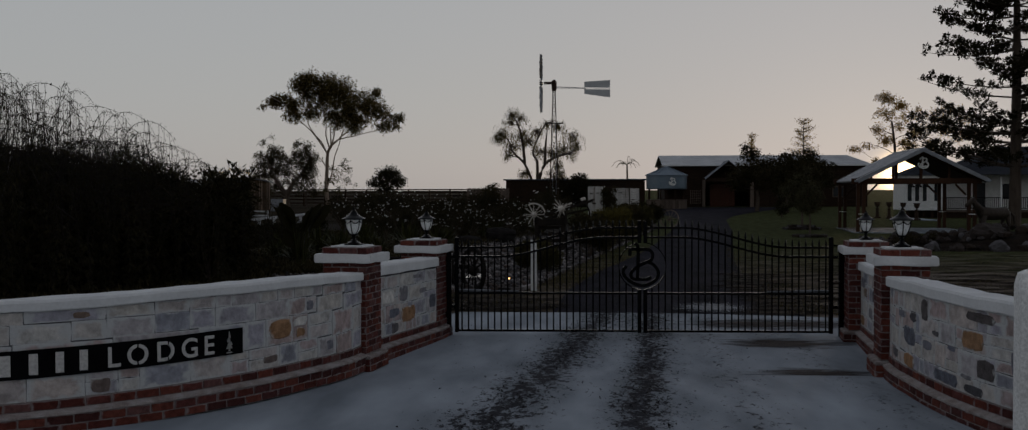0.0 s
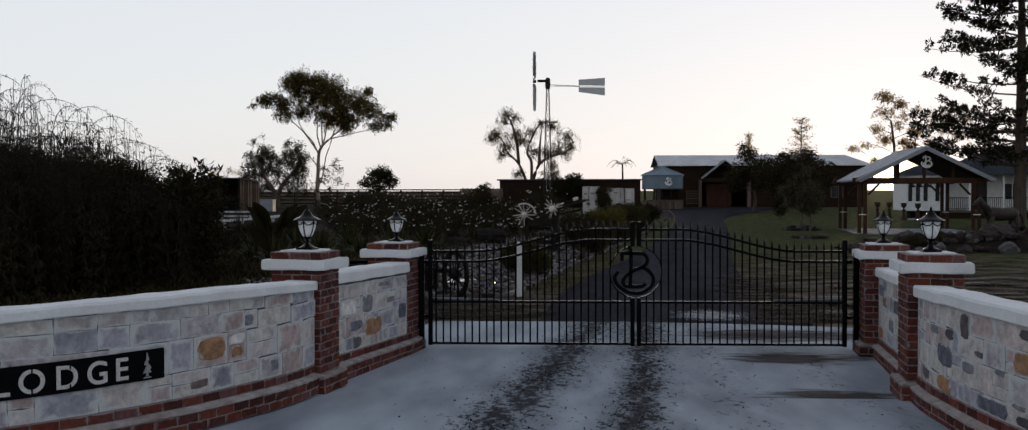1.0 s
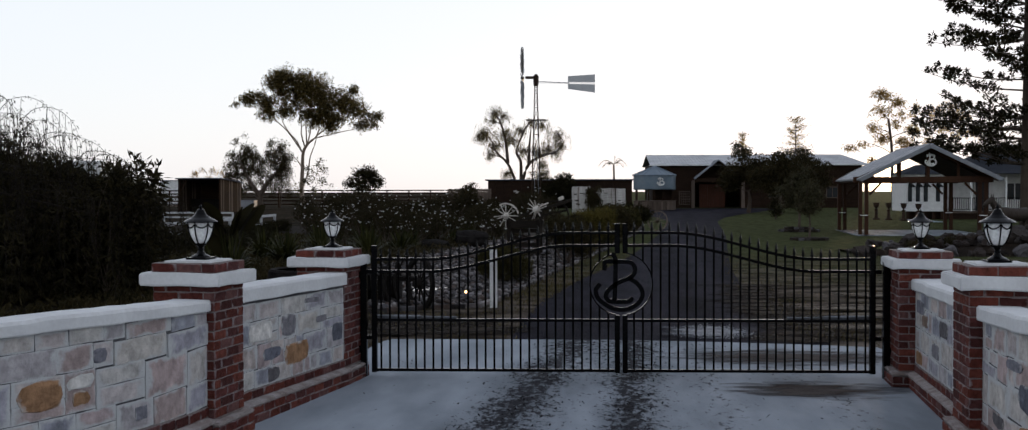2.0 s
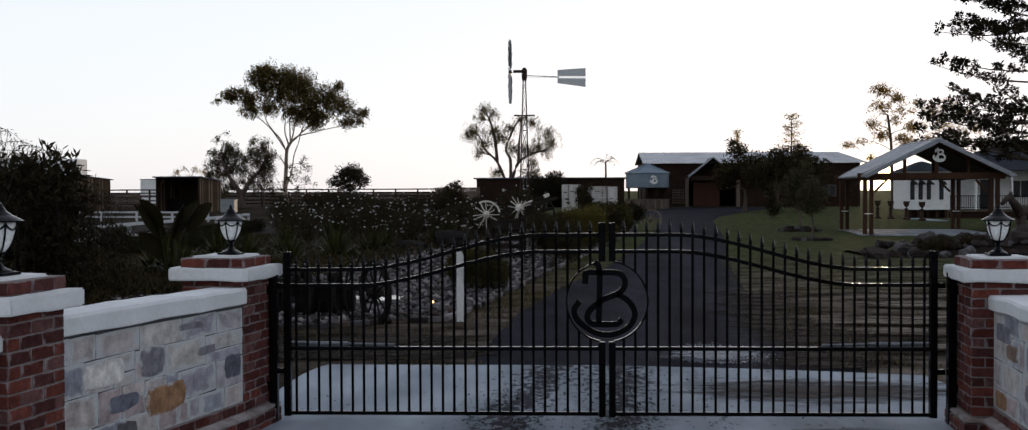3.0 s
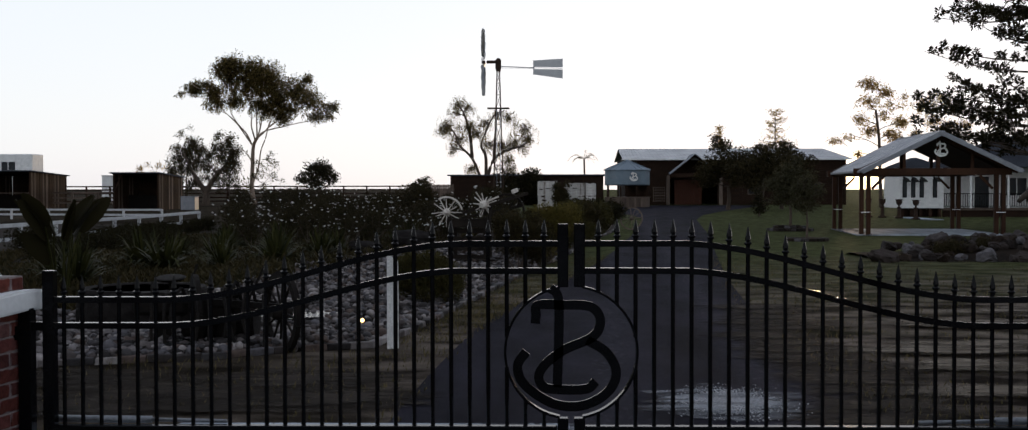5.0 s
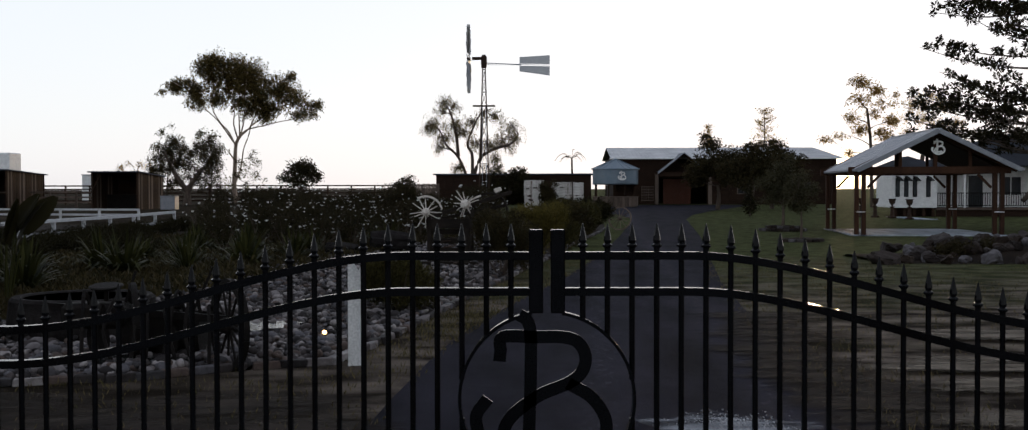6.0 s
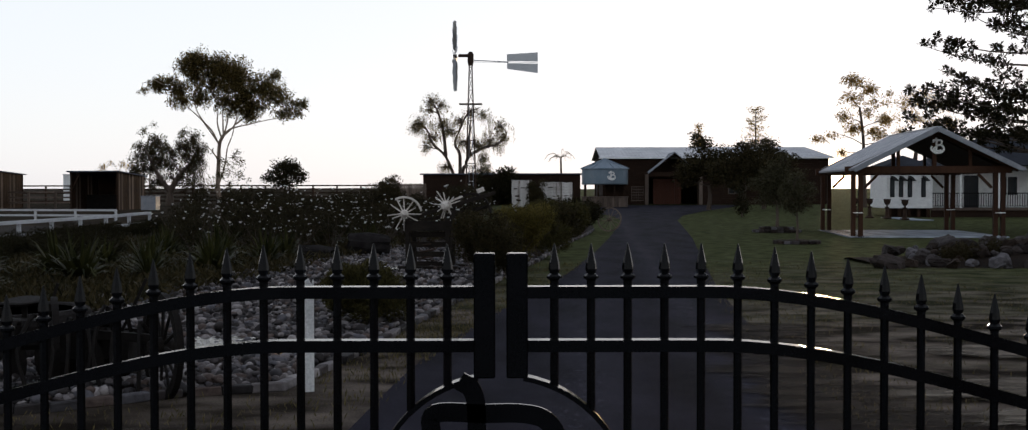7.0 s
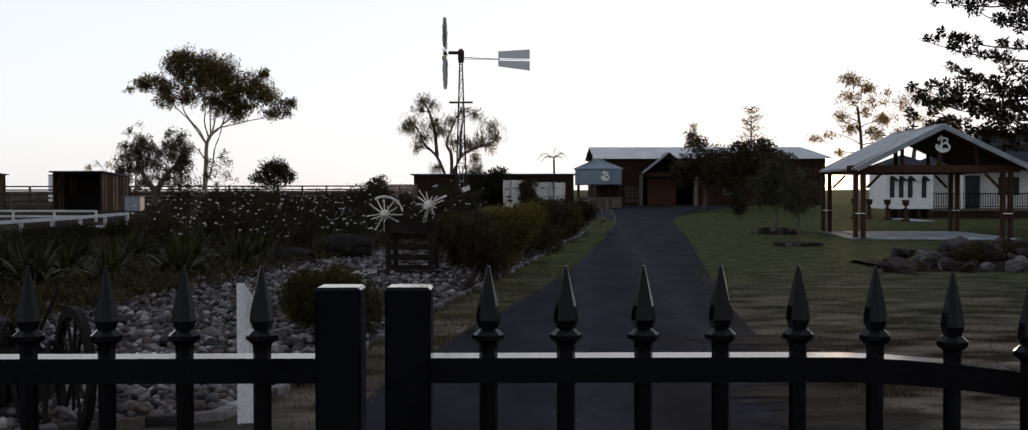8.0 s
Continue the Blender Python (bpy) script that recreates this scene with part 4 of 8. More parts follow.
# ---- name sign on the left wall ----
def sign():
    top = empty("name_sign")
    tagged(top, "black metal name sign with pale cut-out lettering on the stone wall", "sign")

    def arc(deg):
        return (6.0 - deg) * math.pi / 180 * 4.37

    def flush(s):
        p, n = left_at(s)
        return p, n

    bm = bmesh.new()
    s0, s1, steps = arc(-31.5), 6.5, 24
    rings = []
    for i in range(steps + 1):
        p, n = flush(s0 + (s1 - s0) * i / steps)
        rings.append([bm.verts.new(p + n * o + Vector((0, 0, z))) for o, z in ((0.019, 0.535), (0.028, 0.535), (0.028, 0.805), (0.019, 0.805))])
    for a, b in zip(rings, rings[1:]):
        for i in range(4):
            bm.faces.new((a[i], a[(i + 1) % 4], b[(i + 1) % 4], b[i]))
    bm.faces.new(rings[0])
    bm.faces.new(rings[-1][::-1])
    bmesh.ops.recalc_face_normals(bm, faces=bm.faces)
    part("panel", bm, M_BLACK, top)
    face = material("sign_letter_face", (0.46, 0.45, 0.43), (0.40, 0.39, 0.38), rough=0.6, scale=12, bump=0.1)

    def frame_at(deg):
        p, n = flush(arc(deg))
        u = Vector((0, 0, 1)).cross(n)
        return Matrix.Translation(p + n * 0.0285) @ Matrix((u, Vector((0, 0, 1)), n)).transposed().to_4x4()

    for ch, deg in (("L", -50.4), ("O", -47.3), ("D", -43.6), ("G", -40.1), ("E", -37.2)):
        cu = bpy.data.curves.new("letter", "FONT")
        cu.body, cu.size, cu.extrude, cu.align_x = ch, 0.275, 0.002, "CENTER"
        cu.offset = 0.004
        tmp = bpy.data.objects.new("letter", cu)
        scene.collection.objects.link(tmp)
        bpy.context.view_layer.update()
        me = bpy.data.meshes.new_from_object(tmp.evaluated_get(bpy.context.evaluated_depsgraph_get()))
        bpy.data.objects.remove(tmp)
        me.materials.clear()
        me.materials.append(face)
        ob = new("letter", me)
        ob.parent = top
        ob.matrix_local = frame_at(deg) @ pose(0, 0.572, 0.003)
        # stencil bridges of the round letters
        if ch in "OD":
            for z in (0.572, 0.745):
                b = part("stencil_bridge", boxes((0.0 if ch == "O" else 0.03, 0, -0.002, 0.014, 0.05, 0.009)), M_BLACK, top)
                b.matrix_local = frame_at(deg) @ pose(0, z + 0.008, 0)
    for deg, wide in ((-63.0, 0.2), (-59.8, 0.16), (-56.8, 0.15), (-54.0, 0.15), (-66.6, 0.18), (-70.0, 0.18), (-73.5, 0.18)):
        b = part("letter_bar", boxes((0, 0, 0, wide * 0.5, 0.195, 0.004)), face, top)
        b.matrix_local = frame_at(deg) @ pose(0, 0.668, 0.001)
    # small tree emblem
    bm = bmesh.new()
    for z, w, h, o in ((0.60, 0.10, 0.012, 0), (0.62, 0.03, 0.03, 0), (0.645, 0.09, 0.035, 0.0), (0.68, 0.07, 0.035, 0.01), (0.715, 0.05, 0.04, -0.008), (0.755, 0.035, 0.04, 0.004), (0.79, 0.018, 0.035, 0)):
        vs = [bm.verts.new((o + sx * w / 2 * k, z + dz, 0.003)) for sx, dz, k in ((-1, 0, 1), (1, 0, 1), (1, h, 0.55), (-1, h, 0.55))]
        bm.faces.new(vs)
    bmesh.ops.solidify(bm, geom=bm.faces[:], thickness=0.003)
    e = part("tree_emblem", bm, face, top)
    e.matrix_local = frame_at(-33.9) @ pose(0, -0.045, 0)


sign()


# ---- entrance gate ----
def smooth_line(pts, steps=6):
    """A smooth line through the points."""
    pts = [Vector(p) for p in pts]
    ext = [pts[0] * 2 - pts[1]] + pts + [pts[-1] * 2 - pts[-2]]
    out = []
    for i in range(1, len(ext) - 2):
        p0, p1, p2, p3 = ext[i - 1], ext[i], ext[i + 1], ext[i + 2]
        for k in range(steps):
            t = k / steps
            out.append(0.5 * ((2 * p1) + (p2 - p0) * t + (2 * p0 - 5 * p1 + 4 * p2 - p3) * t * t + (3 * p1 - p0 - 3 * p2 + p3) * t ** 3))
    out.append(pts[-1])
    return out


def ribbon(bm, pts, width, depth, closed=False):
    """A flat bar bent along a line of (x, z) points, in the plane y = 0."""
    line = [Vector((p[0], 0, p[1])) for p in pts]
    rings = []
    for i, p in enumerate(line):
        d = (line[min(i + 1, len(line) - 1)] - line[max(i - 1, 0)]).normalized()
        s = Vector((-d.z, 0, d.x))
        rings.append([bm.verts.new(p + s * (a * width / 2) + Vector((0, b * depth / 2, 0))) for a, b in ((-1, -1), (1, -1), (1, 1), (-1, 1))])
    for a, b in zip(rings, rings[1:]):
        for i in range(4):
            bm.faces.new((a[i], a[(i + 1) % 4], b[(i + 1) % 4], b[i]))
    bm.faces.new(rings[0])
    bm.faces.new(rings[-1][::-1])


def flourish(scale, width, depth):
    """The looped monogram shape, about 0.7 high at scale 1."""
    bm = bmesh.new()
    for line in (
        [(-0.12, 0.365), (-0.085, 0.34), (-0.07, 0.27), (-0.072, 0.05), (-0.08, -0.2)],
        [(-0.205, 0.165), (-0.2, 0.21), (-0.19, 0.27), (-0.05, 0.27), (0.06, 0.27), (0.13, 0.25), (0.165, 0.19), (0.15, 0.12), (0.09, 0.07), (-0.03, 0.02), (-0.14, -0.06), (-0.185, -0.13), (-0.165, -0.19), (-0.11, -0.21), (0.08, -0.21), (0.14, -0.165)],
        [(0.09, 0.07), (0.19, 0.01), (0.25, -0.08), (0.245, -0.17), (0.18, -0.25), (0.06, -0.305), (-0.08, -0.30), (-0.20, -0.24), (-0.285, -0.16), (-0.305, -0.07), (-0.255, 0.005)],
    ):
        pts = smooth_line([(x, z, 0) for x, z in line])
        ribbon(bm, [(p.x * scale, p.y * scale) for p in pts], width, depth)
    bmesh.ops.recalc_face_normals(bm, faces=bm.faces)
    return bm


GATE_Y, RING_Z, RING_R = 0.0, 1.128, 0.377


def rail_z(x, high, low):
    t = max(0.0, min(1.0, (abs(x) - 0.6) / 1.75))
    return high + (low - high) * (t * t * (3 - 2 * t))


def gate_leaf(side):
    g = empty("gate_leaf", pose(0, GATE_Y, 0))
    tagged(g, "black steel driveway gate leaf, closed, with spear-topped bars", "gate", "two leaves of the entrance gate")
    part("hinge_post", boxes((side * 3.0, 0, 0.05, 0.065, 0.065, 1.545), bevel=0.004), M_BLACK, g)
    part("meeting_post", boxes((side * 0.047, 0, 1.50, 0.062, 0.062, 0.36), bevel=0.004), M_BLACK, g)
    part("meeting_post", boxes((side * 0.047, 0, 0.05, 0.062, 0.062, RING_Z - RING_R - 0.05), bevel=0.004), M_BLACK, g)
    for name, high, low in (("top_rail", 1.747, 1.427), ("second_rail", 1.592, 1.278)):
        bm = bmesh.new()
        ribbon(bm, [(side * x, rail_z(x, high, low)) for x in [0.06 + 2.93 * i / 40 for i in range(41)]], 0.034, 0.05)
        bmesh.ops.recalc_face_normals(bm, faces=bm.faces)
        part(name, bm, M_BLACK, g)
    part("middle_rail", boxes((side * 1.53, 0, 0.67, 2.9, 0.06, 0.035), bevel=0.006), M_BLACK, g)
    part("bottom_rail", boxes((side * 1.53, 0, 0.06, 2.9, 0.036, 0.035), bevel=0.003), M_BLACK, g)
    bm = bmesh.new()
    ribbon(bm, [(side * RING_R * math.sin(math.pi * i / 36), RING_Z + RING_R * math.cos(math.pi * i / 36)) for i in range(2, 35)], 0.014, 0.055)
    bmesh.ops.recalc_face_normals(bm, faces=bm.faces)
    part("half_ring", bm, M_BLACK, g)
    for i in range(27):
        x = 0.155 + i * 0.1063
        if x > 2.94:
            break
        top = rail_z(x, 1.747, 1.427)
        gap = math.sqrt(max(0.0, RING_R ** 2 - x ** 2))
        spans = [(0.07, RING_Z - gap), (RING_Z + gap, top + 0.025)] if gap > 0.02 else [(0.07, top + 0.025)]
        for a, b in spans:
            bm = bmesh.new()
            lathe(bm, [(0.0125, a), (0.0125, b)], 8, Matrix.Translation((side * x, 0, 0)))
            bar = part("picket", bm, M_BLACK, g)
        bm = bmesh.new()
        lathe_at = Matrix.Translation((side * x, 0, 0))
        lathe(bm, [(0.0125, top + 0.025), (0.013, top + 0.033), (0.022, top + 0.04), (0.022, top + 0.046), (0.0125, top + 0.054), (0.017, top + 0.066), (0.0145, top + 0.085), (0.002, top + 0.14)], 8, lathe_at)
        part("spear_tip", bm, M_BLACK, bar)
    # opener arm behind the middle rail
    q = Mesh()
    q.tube([(side * 3.05, 0.10, 0.72), (side * 2.45, 0.10, 0.715)], [0.022, 0.022], 10)
    q.tube([(side * 2.45, 0.10, 0.715), (side * 2.0, 0.07, 0.712)], [0.011, 0.011], 8)
    q.make("opener_arm", M_GREY_METAL, g, "dull steel opener arm", True)
    for z in (0.45, 1.25):
        part("hinge", boxes((side * 3.06, -0.01, z, 0.09, 0.03, 0.05), bevel=0.004), M_BLACK, g)
    if side < 0:
        f = part("monogram", flourish(1.0, 0.054, 0.014), M_BLACK, g, "black looped monogram")
        f.location = (0, -0.02, RING_Z)
    return g


for side in (-1, 1):
    gate_leaf(side)
for x, y in ((-3.125, -0.02), (3.15, -0.05)):
    p = empty("hinge_pole", pose(x, y, 0))
    tagged(p, "square black steel hinge pole fixed to a brick pier", "pole")
    part("pole", boxes((0, 0, 0.0, 0.075, 0.075, 1.40), bevel=0.005), M_BLACK, p)
    for z in (0.3, 1.2):
        part("bracket", boxes((-0.06 if x < 0 else 0.06, -0.03, z, 0.1, 0.03, 0.08)), M_BLACK, p)


# ---- open pavilion on the lawn ----
def roof_sheet(bm, a, b, c, d, thick=0.04, ribs=0, rib_h=0.03):
    """A sloping sheet with corners a, b (eave) and c, d (ridge), folded into ribs that run up the slope."""
    a, b, c, d = (Vector(p) for p in (a, b, c, d))
    n = (b - a).cross(d - a).normalized()
    rows = [(0.0, 0.0)]
    for i in range(ribs):
        rows += [((i + u) / ribs, v) for u, v in ((0.38, 0.0), (0.44, rib_h), (0.56, rib_h), (0.62, 0.0))]
    rows.append((1.0, 0.0))
    lines = []
    for k, up in rows:
        p, q = a.lerp(b, k), d.lerp(c, k)
        lines.append([bm.verts.new(x) for x in (p - n * thick, p + n * up, q + n * up, q - n * thick)])
    for s, t in zip(lines, lines[1:]):
        for i in range(4):
            bm.faces.new((s[i], s[(i + 1) % 4], t[(i + 1) % 4], t[i]))
    bm.faces.new(lines[0][::-1])
    bm.faces.new(lines[-1])


def pavilion():
    # local frame: x across the front, y to the back, foot of the front left post at the origin
    p = empty("pavilion", pose(14.38, 44.55, 0.0, 0, 0, -5.0))
    tagged(p, "open timber pavilion with a gabled metal roof on a concrete slab", "pavilion")
    W, D, H, R = 5.75, 7.0, 2.75, 4.55
    over, e, mid = 0.5, 0.65, W / 2 + 0.25
    part("slab", boxes((W / 2, D / 2, -0.08, W + 0.7, D + 0.5, 0.12), bevel=0.02), M_CONCRETE, p, "pale concrete slab")
    for x in (0, W):
        for y in (0, D):
            for o in (-0.15, 0.15):
                post = part("post", boxes((x + o, y, 0.04, 0.18, 0.18, H - 0.1), bevel=0.012), M_TIMBER, p)
            part("ledge", boxes((x, y - 0.16, 1.0, 0.36, 0.18, 0.03)), M_WHITE, p, "small white ledge")
            k = 1 if x == 0 else -1
            part("brace", beams(((x + k * 0.3, y, 2.05), (x + k * 0.85, y, 2.62), 0.1, 0.1)), M_TIMBER, p)
    for y in (0.0, D):
        part("tie_beam", boxes((W / 2, y, H - 0.1, W + 1.0, 0.14, 0.3), bevel=0.01), M_TIMBER, p)
        part("king_post", boxes((mid, y, H + 0.2, 0.16, 0.14, R - H - 0.3)), M_TIMBER, p)
        for k in (-1, 1):
            part("strut", beams(((mid + k * 1.45, y, H + 0.2), (mid + k * 1.45, y, H + 0.92), 0.14, 0.12)), M_TIMBER, p)
            part("rafter", beams(((mid, y, R - 0.16), (mid + k * 3.4, y, H + 0.06), 0.12, 0.22)), M_TIMBER, p)
    for x in (-0.1, W + 0.1):
        part("side_beam", boxes((x, D / 2, H - 0.08, 0.14, D, 0.26), bevel=0.01), M_TIMBER, p)
    for i in range(9):
        y = 0.8 + i * (D - 1.6) / 8
        for k in (-1, 1):
            part("purlin", beams(((mid, y, R - 0.14), (mid + k * 3.3, y, H + 0.07), 0.05, 0.12)), M_TIMBER, p)
    run = W / 2 + over
    drop = H + 0.12
    for k in (-1, 1):
        bm = bmesh.new()
        a, b = (mid + k * run, -e, drop), (mid + k * run, D + e, drop)
        c, d = (mid, D + e, R), (mid, -e, R)
        if k < 0:
            roof_sheet(bm, b, a, d, c, 0.03, 36)
        else:
            roof_sheet(bm, a, b, c, d, 0.03, 36)
        bmesh.ops.recalc_face_normals(bm, faces=bm.faces)
        part("roof_sheet", bm, M_ROOF_PALE, p, "pale zinc roof sheet")
        part("gutter", boxes((mid + k * (run + 0.05), D / 2, drop - 0.12, 0.11, D + 2 * e, 0.11), bevel=0.02), M_GREY_METAL, p)
        for y in (-e, D + e):
            part("barge_board", beams(((mid, y, R - 0.08), (mid + k * run, y, drop - 0.08), 0.04, 0.2)), M_GREY_METAL, p)
    part("ridge_cap", boxes((mid, D / 2, R - 0.01, 0.24, D + 2 * e, 0.03)), M_ROOF_PALE, p)
    lining = bmesh.new()
    roof_sheet(lining, (mid + 0.05, 0.3, R - 0.3), (mid + 0.05, D - 0.3, R - 0.3), (W + 0.3, D - 0.3, H + 0.02), (W + 0.3, 0.3, H + 0.02), 0.02)
    bmesh.ops.recalc_face_normals(lining, faces=lining.faces)
    part("ceiling_lining", lining, M_BOARD_DARK, p, "dark ceiling lining")
    f = part("monogram", flourish(0.92, 0.075, 0.03), M_SCULPT, p, "pale looped monogram")
    f.location = (mid + 0.12, -0.14, R - 0.78)
    return p


pavilion()


# ---- long shed, silo kiosk ----
def clad(bm, x0, x1, y, z0, z1, pitch=0.2, t=0.03, face=-1):
    """Lapped boards on a wall that runs along x."""
    z = z0
    while z < z1 - 0.02:
        h = min(pitch, z1 - z)
        beam(bm, (x0, y + face * t / 2, z + h / 2), (x1, y + face * t / 2, z + h / 2), t, h * 0.97, (0, face * 0.12, 1))
        z += pitch


def shed():
    z0 = rise(108)
    p = empty("long_shed", pose(0, 0, z0))
    tagged(p, "long dark timber shed with a pale metal roof", "shed")
    X0, X1, Y0, Y1, EAVE, RIDGE = 8.7, 30.6, 108.0, 119.0, 4.55, 5.75
    bm = boxes((X0 + 0.1, (Y0 + Y1) / 2, -0.1, 0.2, Y1 - Y0, EAVE + 0.1), (X1 - 0.1, (Y0 + Y1) / 2, -0.1, 0.2, Y1 - Y0, EAVE + 0.1), ((X0 + X1) / 2, Y1, -0.1, X1 - X0, 0.2, EAVE + 0.1))
    for a, b in ((X0, 12.9), (17.9, 20.0), (20.0, X1)):
        box(bm, (a + b) / 2, Y0, -0.1, b - a, 0.2, EAVE + 0.1)
    for a, b in ((12.9, 17.9),):
        box(bm, (a + b) / 2, Y0, 2.6, b - a, 0.2, EAVE - 2.6)
    part("wall", bm, M_BOARD_DARK, p)
    bm = bmesh.new()
    clad(bm, X0, X1, Y0 - 0.1, 2.62, EAVE, 0.19)
    clad(bm, 20.0, X1, Y0 - 0.1, 0.0, 2.6, 0.19)
    clad(bm, X0, 12.9, Y0 - 0.1, 0.0, 2.6, 0.19)
    part("cladding", bm, M_BOARD_DARK, p)
    for k, (ya, yb) in enumerate(((Y0 - 0.5, 113.5), (Y1 + 0.5, 113.5))):
        bm = bmesh.new()
        a, b, c, d = (X0 - 0.3, ya, EAVE), (X1 + 0.6, ya, EAVE), (X1 - 0.9, yb, RIDGE), (X0 - 0.3, yb, RIDGE)
        roof_sheet(bm, *((a, b, c, d) if k == 0 else (b, a, d, c)), 0.04, 60)
        bmesh.ops.recalc_face_normals(bm, faces=bm.faces)
        part("roof_sheet", bm, M_ROOF_PALE, p, "pale metal roof sheet")
    part("gutter", boxes(((X0 + X1) / 2, Y0 - 0.56, EAVE - 0.12, X1 - X0 + 0.8, 0.14, 0.13)), M_WHITE, p)
    # entrance with its own small gable
    part("door", boxes((15.0, Y0 + 0.25, 0.0, 2.7, 0.06, 2.5)), M_DOOR, p, "red-brown plank double door")
    for i in range(13):
        part("plank", boxes((13.8 + i * 0.2, Y0 + 0.2, 0.02, 0.185, 0.03, 2.45)), M_DOOR, p)
    for x in (12.75, 17.9):
        part("porch_post", boxes((x, Y0 - 2.0, 0.0, 0.32, 0.32, 2.9), bevel=0.02), M_BOARD_OLD, p)
    part("porch_beam", boxes((15.35, Y0 - 2.0, 2.75, 5.6, 0.25, 0.35)), M_BOARD_DARK, p)
    for k in (-1, 1):
        bm = bmesh.new()
        a, b = (15.35 + k * 2.5, Y0 - 2.5, 3.0), (15.35 + k * 2.5, Y0 + 1.5, 3.0)
        c, d = (15.35, Y0 + 1.5, 5.0), (15.35, Y0 - 2.5, 5.0)
        roof_sheet(bm, *((a, b, c, d) if k > 0 else (b, a, d, c)), 0.05, 14)
        bmesh.ops.recalc_face_normals(bm, faces=bm.faces)
        part("porch_roof", bm, M_GREY_METAL, p)
        part("porch_rafter", beams(((15.35, Y0 - 2.1, 4.85), (15.35 + k * 2.4, Y0 - 2.1, 2.98), 0.12, 0.2)), M_BOARD_DARK, p)
    # slatted panel beside the door
    lat = empty("panel")
    lat.parent = p
    for i in range(6):
        part("slat", boxes((11.5 + i * 0.22, Y0 - 0.3, 0.3, 0.05, 0.04, 1.5)), M_BOARD_OLD, lat)
    for i in range(6):
        part("slat", boxes((12.05, Y0 - 0.34, 0.35 + i * 0.27, 1.2, 0.03, 0.05)), M_BOARD_OLD, lat)
    for x in (21.5, 24.5, 27.5):
        w = part("window", boxes((x, Y0 - 0.14, 1.0, 1.3, 0.06, 1.2)), M_BOARD_OLD, p, "timber framed window")
        part("pane", boxes((x - 0.3, Y0 - 0.18, 1.08, 0.52, 0.02, 1.04), (x + 0.3, Y0 - 0.18, 1.08, 0.52, 0.02, 1.04)), M_PANE, w)
    return p


M_PANE = material("dark_window_glass", (0.02, 0.022, 0.025), (0.03, 0.033, 0.036), rough=0.08, scale=2, bump=0.0)
shed()


def silo():
    z0 = rise(98)
    p = empty("silo_kiosk", pose(8.2, 99.0, z0))
    tagged(p, "galvanised round silo on posts used as a kiosk", "silo")
    r, n = 2.05, 20
    bm = bmesh.new()
    prof = []
    for i in range(13):
        prof.append((r + (0.018 if i % 2 else -0.018), 1.98 + i * 0.118))
    lathe(bm, prof, 40)
    part("body", bm, M_SILO, p, "", True)
    bm = bmesh.new()
    lathe(bm, [(r + 0.14, 3.36), (r + 0.14, 3.39), (0.25, 4.22), (0.2, 4.32), (0.02, 4.36)], 20)
    part("cone_roof", bm, M_SILO, p, "ribbed cone roof")
    for i in range(20):
        a = 2 * math.pi * i / 20
        bm = bmesh.new()
        beam(bm, ((r + 0.14) * math.cos(a), (r + 0.14) * math.sin(a), 3.41), (0.25 * math.cos(a), 0.25 * math.sin(a), 4.24), 0.05, 0.05)
        part("roof_rib", bm, M_SILO, p)
    for i in range(8):
        a = 2 * math.pi * (i + 0.5) / 8
        part("post", boxes((1.9 * math.cos(a), 1.9 * math.sin(a), 0.0, 0.12, 0.12, 2.0)), M_BOARD_DARK, p)
    bm = bmesh.new()
    lathe(bm, [(2.0, 0.0), (2.0, 0.85), (2.12, 0.86), (2.12, 0.93), (1.6, 0.93)], 28)
    part("counter", bm, M_BOARD_OLD, p, "curved plank counter")
    for i in range(28):
        a = math.pi + math.pi * (i + 0.5) / 28
        part("plank", boxes((0, -2.03, 0.02, 0.2, 0.03, 0.82), m=pose(0, 0, 0, 0, 0, math.degrees(a) + 90)), M_BOARD_OLD, p)
    part("inner_wall", boxes((0.9, 0.8, 0.0, 1.6, 0.08, 2.0)), M_BOARD_DARK, p)
    f = part("monogram", flourish(1.15, 0.1, 0.03), M_SCULPT, p, "pale looped monogram")
    f.location = (0.45, -2.1, 2.75)


silo()


# ---- low building, old water tank ----
def low_building():
    z0 = rise(112)
    p = empty("low_building", pose(0, 0, z0))
    tagged(p, "low dark building with a flat roof", "building")
    part("wall", boxes((-1.1, 112, -0.1, 15.4, 6.0, 3.0)), M_BOARD_DARK, p)
    part("roof", boxes((-1.1, 112, 2.9, 16.0, 6.6, 0.14), bevel=0.03), M_ROOF_DARK, p)
    for i in range(16):
        part("post", boxes((-8.0 + i * 0.9, 108.9, 0.0, 0.12, 0.1, 2.9)), M_BOARD_DARK, p)
    f = empty("paling_fence", pose(0, 0, z0))
    tagged(f, "weathered grey paling fence", "fence")
    for i in range(30):
        part("paling", boxes((-12.9 + i * 0.155, 107.0, 0, 0.14, 0.025, 2.0 + 0.03 * ((i * 7) % 3))), M_BOARD_OLD, f)
    part("rail", boxes((-10.6, 107.05, 0.5, 4.7, 0.06, 0.1), (-10.6, 107.05, 1.5, 4.7, 0.06, 0.1)), M_BOARD_OLD, f)


low_building()


